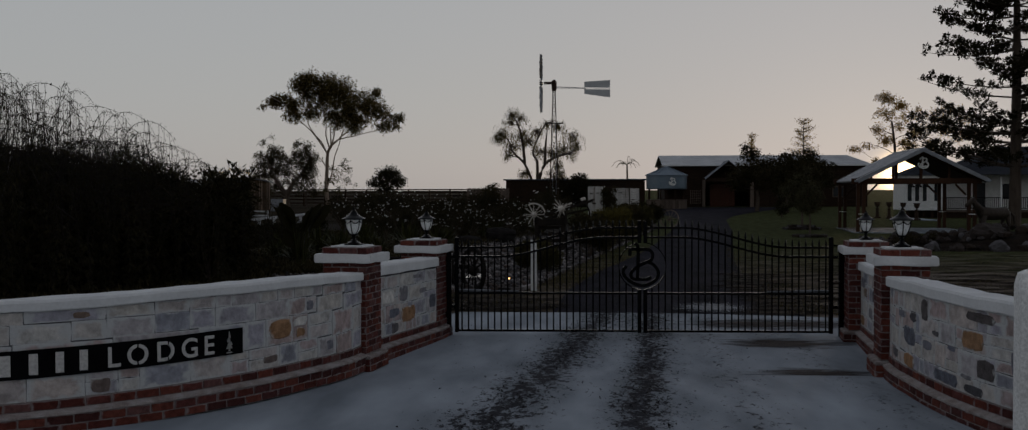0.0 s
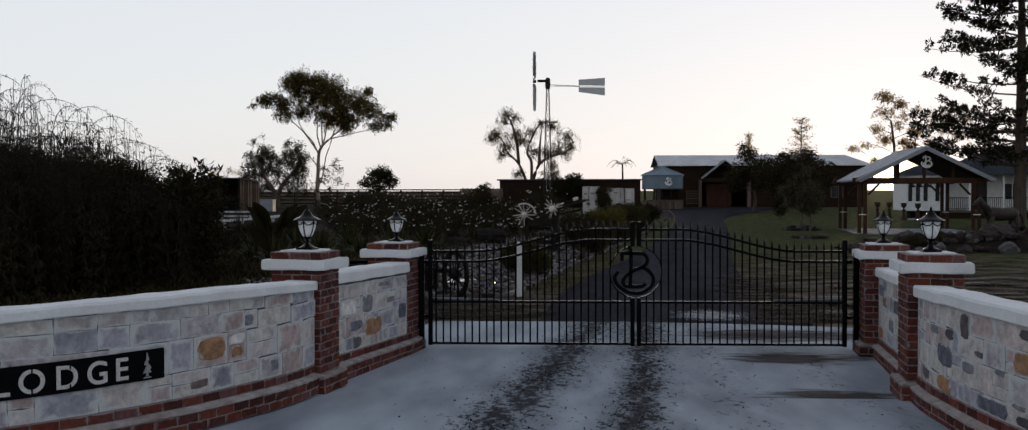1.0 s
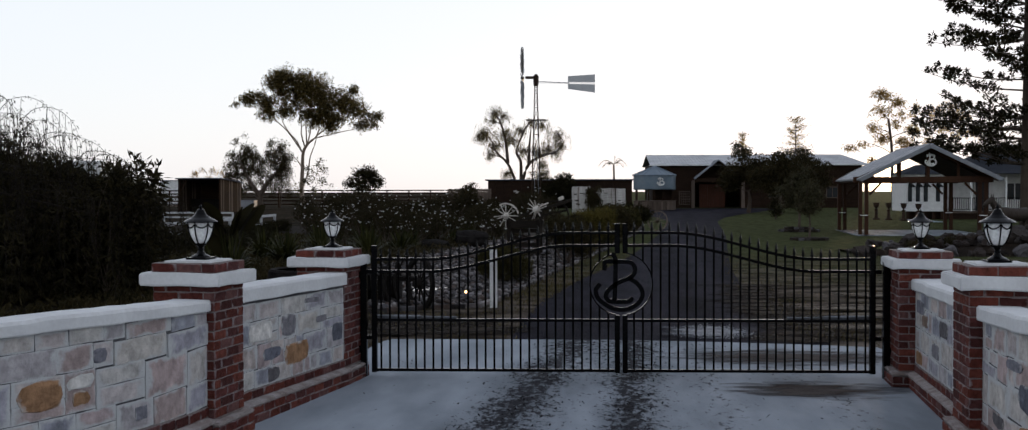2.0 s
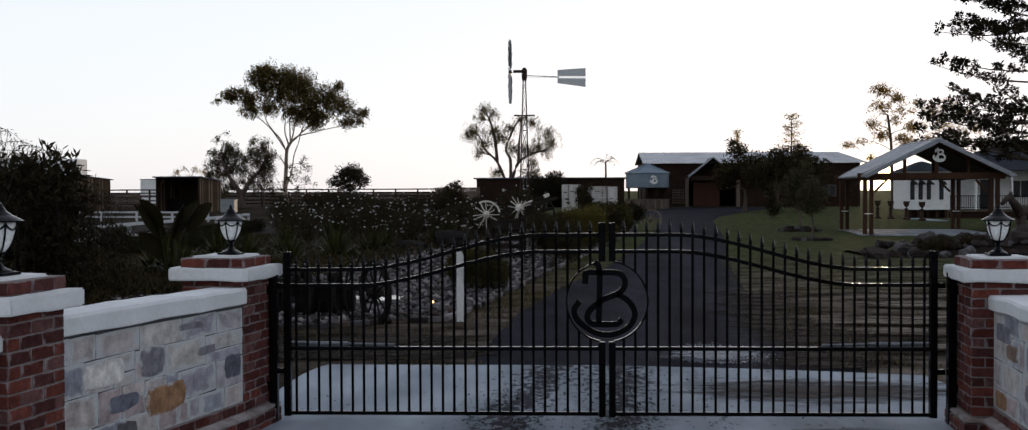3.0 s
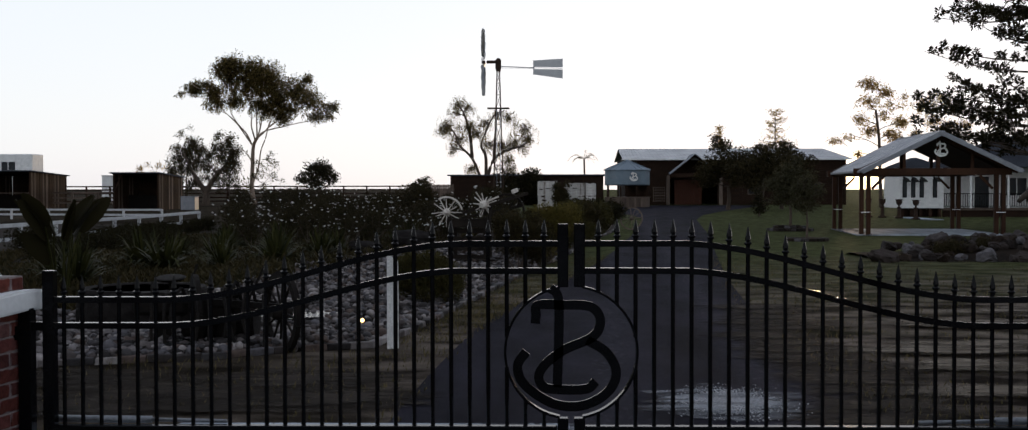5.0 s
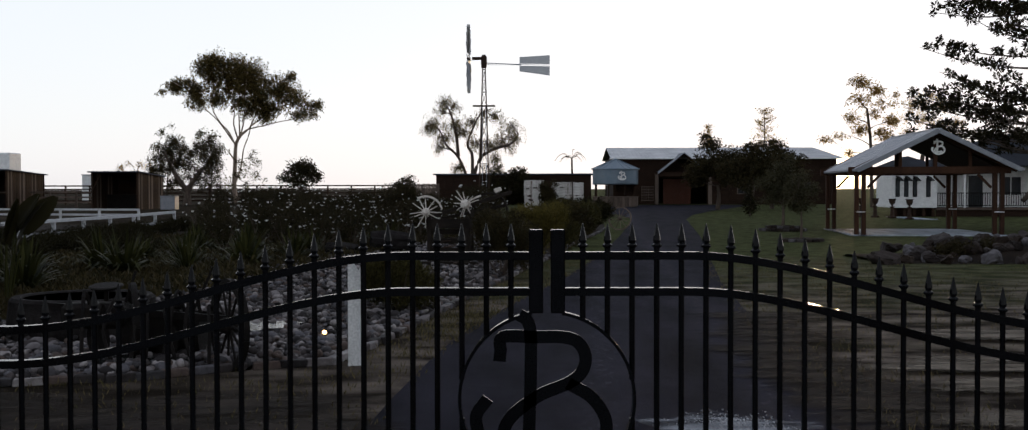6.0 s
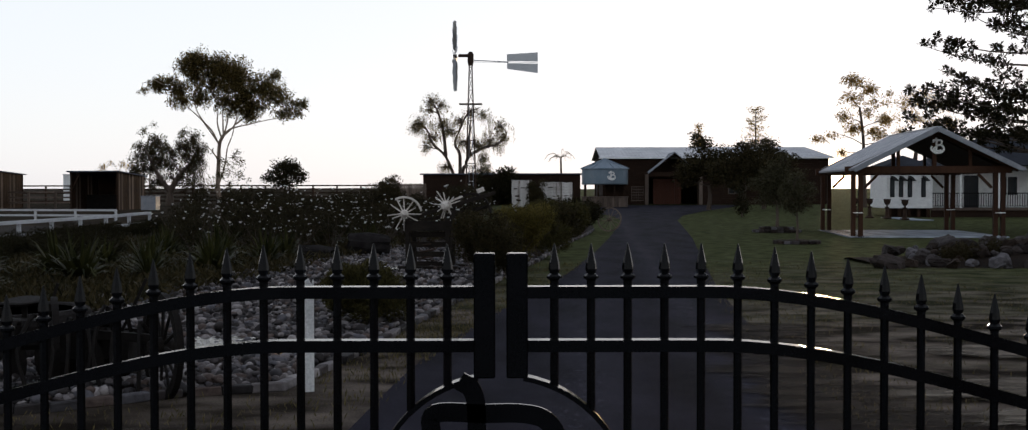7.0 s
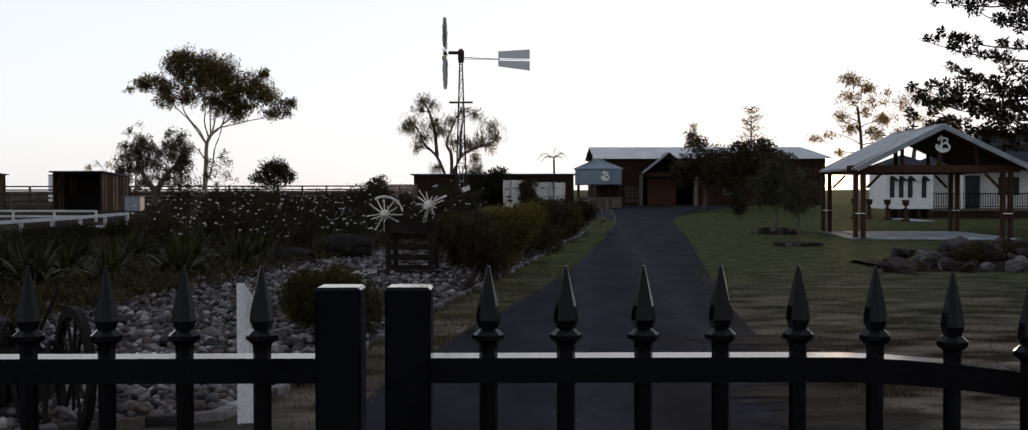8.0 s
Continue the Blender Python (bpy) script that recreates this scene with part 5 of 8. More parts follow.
def water_tank(x, y, r, h, turn):
    p = empty("water_tank", pose(x, y, rise(y), 0, 0, turn))
    tagged(p, "old corrugated water tank with flaking white paint and a torn rim", "tank", "old water tanks")
    # corrugated shell, dented, with a bent and rusted-through upper edge
    n, rows = 72, int(h / 0.048)
    verts, faces = [], []
    for k in range(rows + 1):
        for i in range(n):
            a = 2 * math.pi * i / n
            rr = r + 0.016 * math.sin(k * 1.57) + 0.05 * noise.noise(Vector((math.cos(a) * 1.6, math.sin(a) * 1.6, k * 0.05 + x)))
            tear = 0.16 * max(0.0, noise.noise(Vector((math.cos(a) * 3.1, math.sin(a) * 3.1, x)))) + 0.05 * noise.noise(Vector((math.cos(a) * 9, math.sin(a) * 9, x)))
            verts.append((rr * math.cos(a), rr * math.sin(a), (h - tear) * k / rows))
    for k in range(rows):
        for i in range(n):
            faces.append((k * n + i, k * n + (i + 1) % n, (k + 1) * n + (i + 1) % n, (k + 1) * n + i))
    me = bpy.data.meshes.new("shell")
    me.from_pydata(verts, [], faces)
    me.materials.append(M_TANK)
    me.shade_smooth()
    shell = new("shell", me)
    shell.parent = p
    for z in (0.3, 0.62, 0.86):
        part("hoop", torus_bm(r + 0.025, 0.022, h * z), M_TANK, p)
    part("pipe", beams(((0.3, -r - 0.05, 0.1), (0.3, -r - 0.05, h + 0.1), 0.06, 0.06)), M_IRON, p)
    rg = random.Random(int(x * 10))
    for k in range(9):
        a = rg.uniform(-2.6, -0.5)
        part("rust_patch", boxes((0, 0, 0, rg.uniform(0.1, 0.34), 0.03, rg.uniform(0.04, 0.12)), m=pose(math.cos(a) * (r + 0.03), math.sin(a) * (r + 0.03), h * rg.uniform(0.25, 0.9), 0, 0, math.degrees(a) + 90), bevel=0.01), M_IRON, p, "rusted-through patch")


def torus_bm(r, t, z, n=36, k=6):
    bm = bmesh.new()
    rings = []
    for i in range(n):
        a = 2 * math.pi * i / n
        rings.append([bm.verts.new(((r + t * math.cos(2 * math.pi * j / k)) * math.cos(a), (r + t * math.cos(2 * math.pi * j / k)) * math.sin(a), z + t * math.sin(2 * math.pi * j / k))) for j in range(k)])
    for i in range(n):
        a, b = rings[i], rings[(i + 1) % n]
        for j in range(k):
            bm.faces.new((a[j], b[j], b[(j + 1) % k], a[(j + 1) % k]))
    return bm


water_tank(0.6, 72.3, 0.66, 2.4, 20)
water_tank(2.85, 72.6, 1.08, 2.25, 0)


# ---- windmill ----
def windmill():
    z0 = rise(72)
    p = empty("windmill", pose(-2.75, 72.0, z0))
    tagged(p, "steel farm windmill with a lattice tower and grey tail vane", "windmill")
    H = 10.5
    for sx in (-1, 1):
        for sy in (-1, 1):
            part("leg", beams(((sx * 0.38, sy * 0.38, 0), (sx * 0.08, sy * 0.08, H - 0.3), 0.05, 0.05)), M_IRON, p)
    lev = [0.0, 1.8, 3.5, 5.0, 6.3, 7.4, 8.3, 9.1, 9.8]
    for a, b in zip(lev, lev[1:]):
        wa, wb = 0.38 - 0.3 * a / (H - 0.3), 0.38 - 0.3 * b / (H - 0.3)
        for i in range(4):
            c0, c1 = [((-1, -1), (1, -1), (1, 1), (-1, 1))[(i + j) % 4] for j in (0, 1)]
            bm = beams(((c0[0] * wa, c0[1] * wa, a), (c1[0] * wb, c1[1] * wb, b), 0.025, 0.025), ((c1[0] * wa, c1[1] * wa, a), (c0[0] * wb, c0[1] * wb, b), 0.025, 0.025), ((c0[0] * wb, c0[1] * wb, b), (c1[0] * wb, c1[1] * wb, b), 0.04, 0.04))
            part("lattice", bm, M_IRON, p)
    part("platform", boxes((0, 0, 7.35, 1.5, 1.0, 0.06), bevel=0.01), M_BOARD_OLD, p)
    part("ladder", beams(((0.2, -0.6, 0.5), (0.1, -0.28, 7.4), 0.025, 0.025), ((-0.1, -0.6, 0.5), (-0.1, -0.28, 7.4), 0.025, 0.025)), M_GREY_METAL, p)
    bm = bmesh.new()
    lathe(bm, [(0.16, H - 0.6), (0.2, H - 0.35), (0.2, H + 0.15), (0.1, H + 0.3)], 12)
    box(bm, -0.35, 0, H - 0.05, 0.9, 0.18, 0.2, bevel=0.03)
    part("gearbox", bm, M_IRON, p)
    # the wheel stands edge on: its axle runs along x
    hub = pose(-1.02, 0, H + 0.02)
    wheel = empty("wheel", hub)
    wheel.parent = p
    bm = bmesh.new()
    lathe(bm, [(0.12, -0.12), (0.12, 0.12)], 12, pose(0, 0, 0, 0, 90, 0))
    part("hub", bm, M_IRON, wheel)
    q = Mesh()
    ring = [(0.0, 1.0 * math.cos(2 * math.pi * i / 32), 1.0 * math.sin(2 * math.pi * i / 32)) for i in range(33)]
    q.tube(ring, [0.02] * 33, 5)
    q.make("inner_ring", M_GREY_METAL, wheel)
    for i in range(18):
        a = 2 * math.pi * i / 18
        bm = bmesh.new()
        vs = []
        for rr, half in ((0.85, 0.1), (2.3, 0.26)):
            for k in (-1, 1):
                b = a + k * half / rr * 0.75
                vs.append(bm.verts.new((k * 0.09, rr * math.cos(b), rr * math.sin(b))))
        bm.faces.new((vs[0], vs[1], vs[3], vs[2]))
        bmesh.ops.solidify(bm, geom=bm.faces[:], thickness=0.012)
        part("blade", bm, M_VANE, wheel)
    # tail
    part("tail_arm", beams(((0.1, 0, H - 0.25), (2.5, 0, H - 0.36), 0.05, 0.05), ((0.1, 0, H - 0.36), (2.5, 0, H - 0.4), 0.025, 0.025)), M_GREY_METAL, p)
    bm = bmesh.new()
    for rows in ([(2.4, -0.28), (4.4, -0.32), (4.4, 0.28), (2.4, 0.16)], [(2.4, -0.8), (4.4, -1.08), (4.4, -0.46), (2.4, -0.42)]):
        f, b = [[bm.verts.new((x, y, H - 0.02 + z)) for x, z in rows] for y in (-0.012, 0.012)]
        bm.faces.new(f)
        bm.faces.new(b[::-1])
        for i in range(4):
            bm.faces.new((f[(i + 1) % 4], f[i], b[i], b[(i + 1) % 4]))
    bmesh.ops.recalc_face_normals(bm, faces=bm.faces)
    part("tail_vane", bm, M_VANE, p, "grey sheet tail vane")
    part("vane_frame", beams(((2.4, 0.04, H - 0.36), (4.4, 0.04, H - 0.4), 0.03, 0.03), ((2.4, 0.04, H - 0.8), (2.4, 0.04, H + 0.14), 0.03, 0.03)), M_GREY_METAL, p)


windmill()


# ---- white house with verandah ----
def house():
    z0 = rise(72)
    p = empty("house", pose(23.95, 70.0, z0, 0, 0, -4))
    tagged(p, "white weatherboard house with a dark roof and a verandah", "house")
    W1, D1, F, T = 2.8, 4.4, 0.55, 3.2
    part("wall", boxes((W1 / 2, D1 / 2, F, W1, D1, T - F)), M_WHITE, p)
    z = F
    while z < T:
        part("weatherboard", beams(((-0.02, -0.015, z + 0.07), (W1 + 0.02, -0.015, z + 0.07), 0.03, 0.145, (0, -0.15, 1))), M_WHITE, p)
        part("weatherboard", beams(((-0.015, D1, z + 0.07), (-0.015, 0, z + 0.07), 0.03, 0.145, (-0.15, 0, 1))), M_WHITE, p)
        z += 0.15
    for x in (0.3, 0.85, 1.4, 2.25):
        w = part("window", boxes((x, -0.05, 1.25, 0.28, 0.05, 1.25), bevel=0.01), M_BLACK, p, "narrow dark framed window")
        part("pane", boxes((x, -0.085, 1.31, 0.19, 0.015, 1.12)), M_PANE, w)
        part("hood", beams(((x - 0.02, -0.05, 2.6), (x + 0.2, -0.4, 2.3), 0.32, 0.04)), M_BLACK, w)
    for i in range(5):
        part("stump", boxes((0.2 + i * 0.6, 0.15, -0.1, 0.18, 0.18, F + 0.1)), M_BOARD_DARK, p)
    part("underfloor", boxes((W1 / 2, 0.5, -0.1, W1 - 0.3, 0.05, F + 0.1)), M_BOARD_DARK, p)
    # main house behind the verandah
    X1, X2 = W1, 17.0
    part("wall", boxes(((X1 + X2) / 2, 6.0, F, X2 - X1, 7.0, 2.7)), M_WHITE, p)
    part("verandah_floor", boxes(((X1 + X2) / 2, 1.3, F - 0.15, X2 - X1, 2.5, 0.15)), M_BOARD_OLD, p)
    part("underfloor", boxes(((X1 + X2) / 2, 0.2, -0.1, X2 - X1, 0.05, F - 0.05)), M_BOARD_DARK, p)
    for x in (4.6, 7.0, 9.6, 12.2, 14.8, 16.9):
        part("verandah_post", boxes((x, 0.12, F, 0.12, 0.12, 2.5)), M_WHITE, p)
    rail = empty("railing")
    rail.parent = p
    part("top_rail", boxes(((X1 + X2) / 2, 0.12, F + 0.92, X2 - X1, 0.07, 0.06)), M_BLACK, rail)
    part("bottom_rail", boxes(((X1 + X2) / 2, 0.12, F + 0.1, X2 - X1, 0.05, 0.05)), M_BLACK, rail)
    for i in range(94):
        part("baluster", boxes((X1 + 0.1 + i * 0.15, 0.12, F + 0.1, 0.035, 0.035, 0.85)), M_BLACK, rail)
    for x in (6.0, 10.8):
        d = part("door", boxes((x, 2.46, F, 0.95, 0.06, 2.1)), M_PANE, p, "dark glazed door")
        part("frame", boxes((x - 0.52, 2.44, F, 0.09, 0.1, 2.2), (x + 0.52, 2.44, F, 0.09, 0.1, 2.2), (x, 2.44, F + 2.1, 1.0, 0.1, 0.1)), M_WHITE, d)
    for x in (8.3, 13.2):
        w = part("window", boxes((x, 2.47, F + 0.8, 1.3, 0.06, 1.2)), M_PANE, p, "dark sash window")
        part("frame", boxes((x, 2.43, F + 0.74, 1.45, 0.08, 0.08), (x, 2.43, F + 2.0, 1.45, 0.08, 0.08), (x, 2.43, F + 0.8, 0.06, 0.06, 1.2)), M_WHITE, w)
    E, Rg = 3.25, 5.5
    bm = bmesh.new()
    xa, xb, ya, yb = W1 + 0.6, X2 + 0.6, -0.4, 10.0
    rc = [(xa + 4.5, 4.8, Rg), (xb - 4.5, 4.8, Rg)]
    pts = [bm.verts.new(v) for v in ((xa, ya, E), (xb, ya, E), (xb, yb, E), (xa, yb, E), rc[0], rc[1])]
    for f in ((0, 1, 5, 4), (1, 2, 5), (2, 3, 4, 5), (3, 0, 4)):
        bm.faces.new([pts[i] for i in f])
    bmesh.ops.solidify(bm, geom=bm.faces[:], thickness=0.08)
    part("roof", bm, M_ROOF_DARK, p, "dark hipped metal roof")
    bm = bmesh.new()
    a = [(-0.3, -0.3, T), (W1 + 0.3, -0.3, T), (W1 + 0.3, D1 + 0.3, T), (-0.3, D1 + 0.3, T)]
    b = [(W1 / 2, 1.6, T + 0.75), (W1 / 2, D1 - 1.4, T + 0.75)]
    pts = [bm.verts.new(v) for v in a + b]
    for f in ((0, 1, 4), (1, 2, 5, 4), (2, 3, 5), (3, 0, 4, 5)):
        bm.faces.new([pts[i] for i in f])
    bmesh.ops.solidify(bm, geom=bm.faces[:], thickness=0.08)
    part("roof", bm, M_ROOF_DARK, p, "dark hipped metal roof")


house()


# ---- stables, white box trailer ----
def stable(x, y, turn, w, d, h):
    z0 = rise(y)
    p = empty("stable", pose(x, y, z0, 0, 0, turn))
    tagged(p, "open-fronted stable of dark weathered boards", "stable", "stables in the paddock")
    part("back_wall", boxes((w / 2, d, 0, w, 0.1, h - 0.36)), M_BOARD_DARK, p)
    slope = 0.35 / (d + 0.6)
    for i in range(int(d / 0.3)):
        top = h - 0.01 - slope * (0.6 + i * 0.3)
        for k, xx in enumerate((0.03, w - 0.03)):
            part("side_board", boxes((xx, 0.15 + i * 0.3, 0, 0.05, 0.28 - 0.02 * (i % 3), top)), M_BOARD_OLD if (i * 5 + k) % 7 in (1, 4) else M_BOARD_DARK, p)
    for xx in (0.08, w - 0.08):
        part("post", boxes((xx, 0.05, 0, 0.16, 0.16, h - 0.08)), M_BOARD_DARK, p)
    part("brace", beams(((0.1, 0.05, 1.6), (0.8, 0.05, h - 0.15), 0.06, 0.1)), M_BOARD_DARK, p)
    part("manger", boxes((w / 2, d * 0.55, 0.0, w - 0.3, 0.5, 1.25), bevel=0.02), M_BLACK_IRON, p, "dark feed manger")
    bm = bmesh.new()
    roof_sheet(bm, (-0.2, -0.3, h), (w + 0.2, -0.3, h), (w + 0.2, d + 0.3, h - 0.35), (-0.2, d + 0.3, h - 0.35), 0.08, 14)
    bmesh.ops.recalc_face_normals(bm, faces=bm.faces)
    part("roof", bm, M_ROOF_DARK, p)


stable(-36.4, 91, -5, 4.1, 5.2, 3.2)
stable(-49.4, 93, -4, 5.2, 6.5, 3.4)


def trailer():
    p = empty("horse_truck", pose(-52.9, 103, rise(103)))
    tagged(p, "white box-bodied horse truck parked behind the stable", "truck")
    part("body", boxes((0, 0, 1.1, 9.6, 2.5, 3.95), bevel=0.08), M_WHITE, p)
    for x in (0.9, 2.5):
        w = part("window", boxes((x, -1.27, 3.5, 1.3, 0.05, 0.8), bevel=0.02), M_PANE, p, "dark sliding window")
        part("bar", boxes((x, -1.3, 3.5, 0.06, 0.03, 0.8)), M_WHITE, w)
    for x in (-3.2, 3.0):
        bm = bmesh.new()
        lathe(bm, [(0.5, -0.15), (0.5, 0.15)], 20, pose(x, -1.0, 0.5, 90, 0, 0))
        part("wheel", bm, M_BLACK, p)
    part("chassis", boxes((0, 0, 0.75, 9.2, 2.2, 0.35)), M_IRON, p)
    p2 = empty("storage_box", pose(-48.6, 125, rise(125)))
    tagged(p2, "white metal storage box behind the stable", "box")
    part("body", boxes((0, 0, 0, 2.6, 2.2, 3.15), bevel=0.05), M_WHITE, p2)
    part("lid", boxes((0, 0, 3.15, 2.7, 2.3, 0.08), bevel=0.02), M_GREY_METAL, p2)

    b = empty("feed_bin", pose(-29.5, 90, rise(90), 0, 0, -5))
    tagged(b, "pale grey metal feed bin beside the stable", "bin")
    part("body", boxes((0, 0, 0, 1.25, 0.9, 1.1), bevel=0.03), M_GREY_METAL, b)
    part("lid", boxes((0, 0, 1.1, 1.32, 0.97, 0.06), bevel=0.02), M_GREY_METAL, b)


trailer()


# ---- fences ----
def rail_fence(name, a, b, heights, gap, mat, label, post=0.12, rail=0.1, group="", top_cap=0.0):
    a, b = Vector(a), Vector(b)
    length = (b - a).length
    n = max(1, round(length / gap))
    f = empty(name)
    tagged(f, label, "fence", group)
    for i in range(n + 1):
        q = a.lerp(b, i / n)
        part("post", boxes((q.x, q.y, rise(q.y) - 0.05, post, post, max(heights) + 0.08)), mat, f)
    for z in heights:
        for i in range(n):
            q, r = a.lerp(b, i / n), a.lerp(b, (i + 1) / n)
            part("rail", beams(((q.x, q.y, rise(q.y) + z), (r.x, r.y, rise(r.y) + z), 0.05 + top_cap * (z == max(heights)), rail)), mat, f)


rail_fence("yard_fence", (-62, 112, 0), (-6, 116, 0), (0.35, 0.75, 1.15, 1.55, 1.9), 2.4, M_BOARD_DARK, "dark timber stockyard fence across the paddock", 0.16, 0.13)
rail_fence("yard_fence", (-56, 96, 0), (-33, 97, 0), (0.5, 0.95, 1.4), 2.4, M_BOARD_OLD, "weathered stockyard rails between the stables", 0.16, 0.14)
rail_fence("white_fence", (-17.9, 21, 0), (-17.2, 51, 0), (0.42, 0.88), 2.7, M_FENCE_WHITE, "white painted post and rail fence", 0.12, 0.12, "white paddock fences", 0.12)
rail_fence("white_fence", (-50, 70, 0), (-24, 66, 0), (0.3, 0.62), 2.6, M_FENCE_WHITE, "white painted post and rail fence", 0.12, 0.12, "white paddock fences", 0.08)


# ---- trees ----
def limb_path(a, b, sag, rng, bend=0.12, n=6):
    """A wandering line from a to b; sag lifts (+) or lowers (-) its middle."""
    a, b = Vector(a), Vector(b)
    span = (b - a).length
    off = [Vector((rng.uniform(-1, 1), rng.uniform(-1, 1), rng.uniform(-0.5, 0.5))) * span * bend for _ in range(2)]
    pts = []
    for i in range(n + 1):
        t = i / n
        p = a.lerp(b, t) + off[0] * math.sin(math.pi * t) * (1 - t) + off[1] * math.sin(math.pi * t) * t
        p.z += sag * math.sin(math.pi * t)
        pts.append(p)
    return pts


def tufts(mesh, centre, r, count, size, rng, flat=0.75, droop=0.0):
    """Leaves scattered in small sprays through an uneven clump; with droop they hang in short strings and leave gaps."""
    centre = Vector(centre)
    seed = Vector((rng.uniform(-50, 50), rng.uniform(-50, 50), rng.uniform(-50, 50)))
    for _ in range(max(1, count // 9)):
        d = rand_dir(rng)
        k = rng.random() ** (0.6 if droop else 0.45)
        c = centre + Vector((d.x * r, d.y * r, d.z * r * flat)) * k * rng.uniform(0.75, 1.2)
        if droop and noise.noise(c * 1.05 + seed) < rng.uniform(-0.4, 0.14):
            continue
        fall = Vector((rng.uniform(-0.5, 0.5), rng.uniform(-0.5, 0.5), -droop)) * size * 0.42
        for j in range(9):
            q = c + rand_dir(rng) * (size * (1.3 if not droop else 0.8) * rng.random()) + fall * j
            v = rand_dir(rng)
            v.z -= droop
            v.normalize()
            s = v.cross(rand_dir(rng))
            if s.length > 0.01:
                mesh.leaf(q, v, s.normalized(), size * rng.uniform(0.7, 1.3), size * rng.uniform(0.3, 0.5) * (0.75 if droop else 1.0))


def clump_tree(name, x, y, trunk, clumps, label, leaf_mat, bark, leaf=0.3, density=60, seed=1, radius=0.25, twigs=5, droop=0.0, flat=0.75, category="tree", group="", limbs=(), fan=False, stout=0.85):
    """trunk: points (dx, dz) from the foot to the fork; clumps: (dx, dy, dz, r) of foliage, each carried by a limb."""
    z0 = rise(y)
    r = random.Random(seed)
    t = empty(name, pose(x, y, z0))
    tagged(t, label, category, group)
    wood, crown = Mesh(), Mesh()
    pts = smooth_line([(a, 0, b) for a, b in trunk], 4)
    n = len(pts)
    wood.tube(pts, [radius * (1.25 - 0.55 * i / (n - 1)) for i in range(n)], 9)
    # limbs grow from the nearest wood below them, so that they fork on the way out
    grown = [(p, radius * (1.25 - 0.55 * i / (n - 1)), 0) for i, p in enumerate(pts) if i > n * 0.45]
    fork = pts[-1]
    for row in limbs:
        line = smooth_line([(a, r.uniform(-0.5, 0.5) * k, b) for k, (a, b) in enumerate(row)], 4)
        m = len(line)
        thick = [max(0.045, radius * stout * (1 - 0.75 * i / (m - 1))) for i in range(m)]
        wood.tube(line, thick, 7)
        grown += [(q, w, 0) for q, w in zip(line[2:], thick[2:])]
    for dx, dy, dz, cr in sorted(clumps, key=lambda c: (Vector(c[:3]) - fork).length):
        c = Vector((dx, dy, dz))
        best = min(grown, key=lambda g: (g[0] - c).length + (3.0 * max(0.0, g[0].z + 0.25 * (c - g[0]).length - c.z)) + 0.25 * g[2])
        root, r_at, level = best
        if fan:
            root, r_at, level = pts[int((n - 1) * r.uniform(0.6, 1.0))], radius, 0
        path = limb_path(root, c, 0.1 * (dz - root.z) * r.uniform(-0.8, 0.5), r, 0.17)
        r0 = min(r_at * 0.85, radius * 0.36 * (0.75 + 0.25 * cr))
        radii = [max(0.012, r0 * (1 - 0.72 * i / 6)) for i in range(7)]
        wood.tube(path, radii, 6)
        grown += [(path[i], radii[i], level + 1) for i in range(1, 6)]
        for _ in range(twigs):
            d = rand_dir(r)
            e = Vector((dx, dy, dz)) + Vector((d.x, d.y, d.z * flat)) * cr * 0.9
            s = path[r.randint(3, 6)]
            wood.tube(limb_path(s, e, 0, r, 0.15, 3), [max(0.01, r0 * 0.34), max(0.009, r0 * 0.26), max(0.008, r0 * 0.18), 0.008], 4)
        tufts(crown, (dx, dy, dz), cr, int(density * 2.2 * cr * cr), leaf, r, flat, droop)
    wood.make("trunk", bark, t)
    crown.make("crown", leaf_mat, t)
    return t


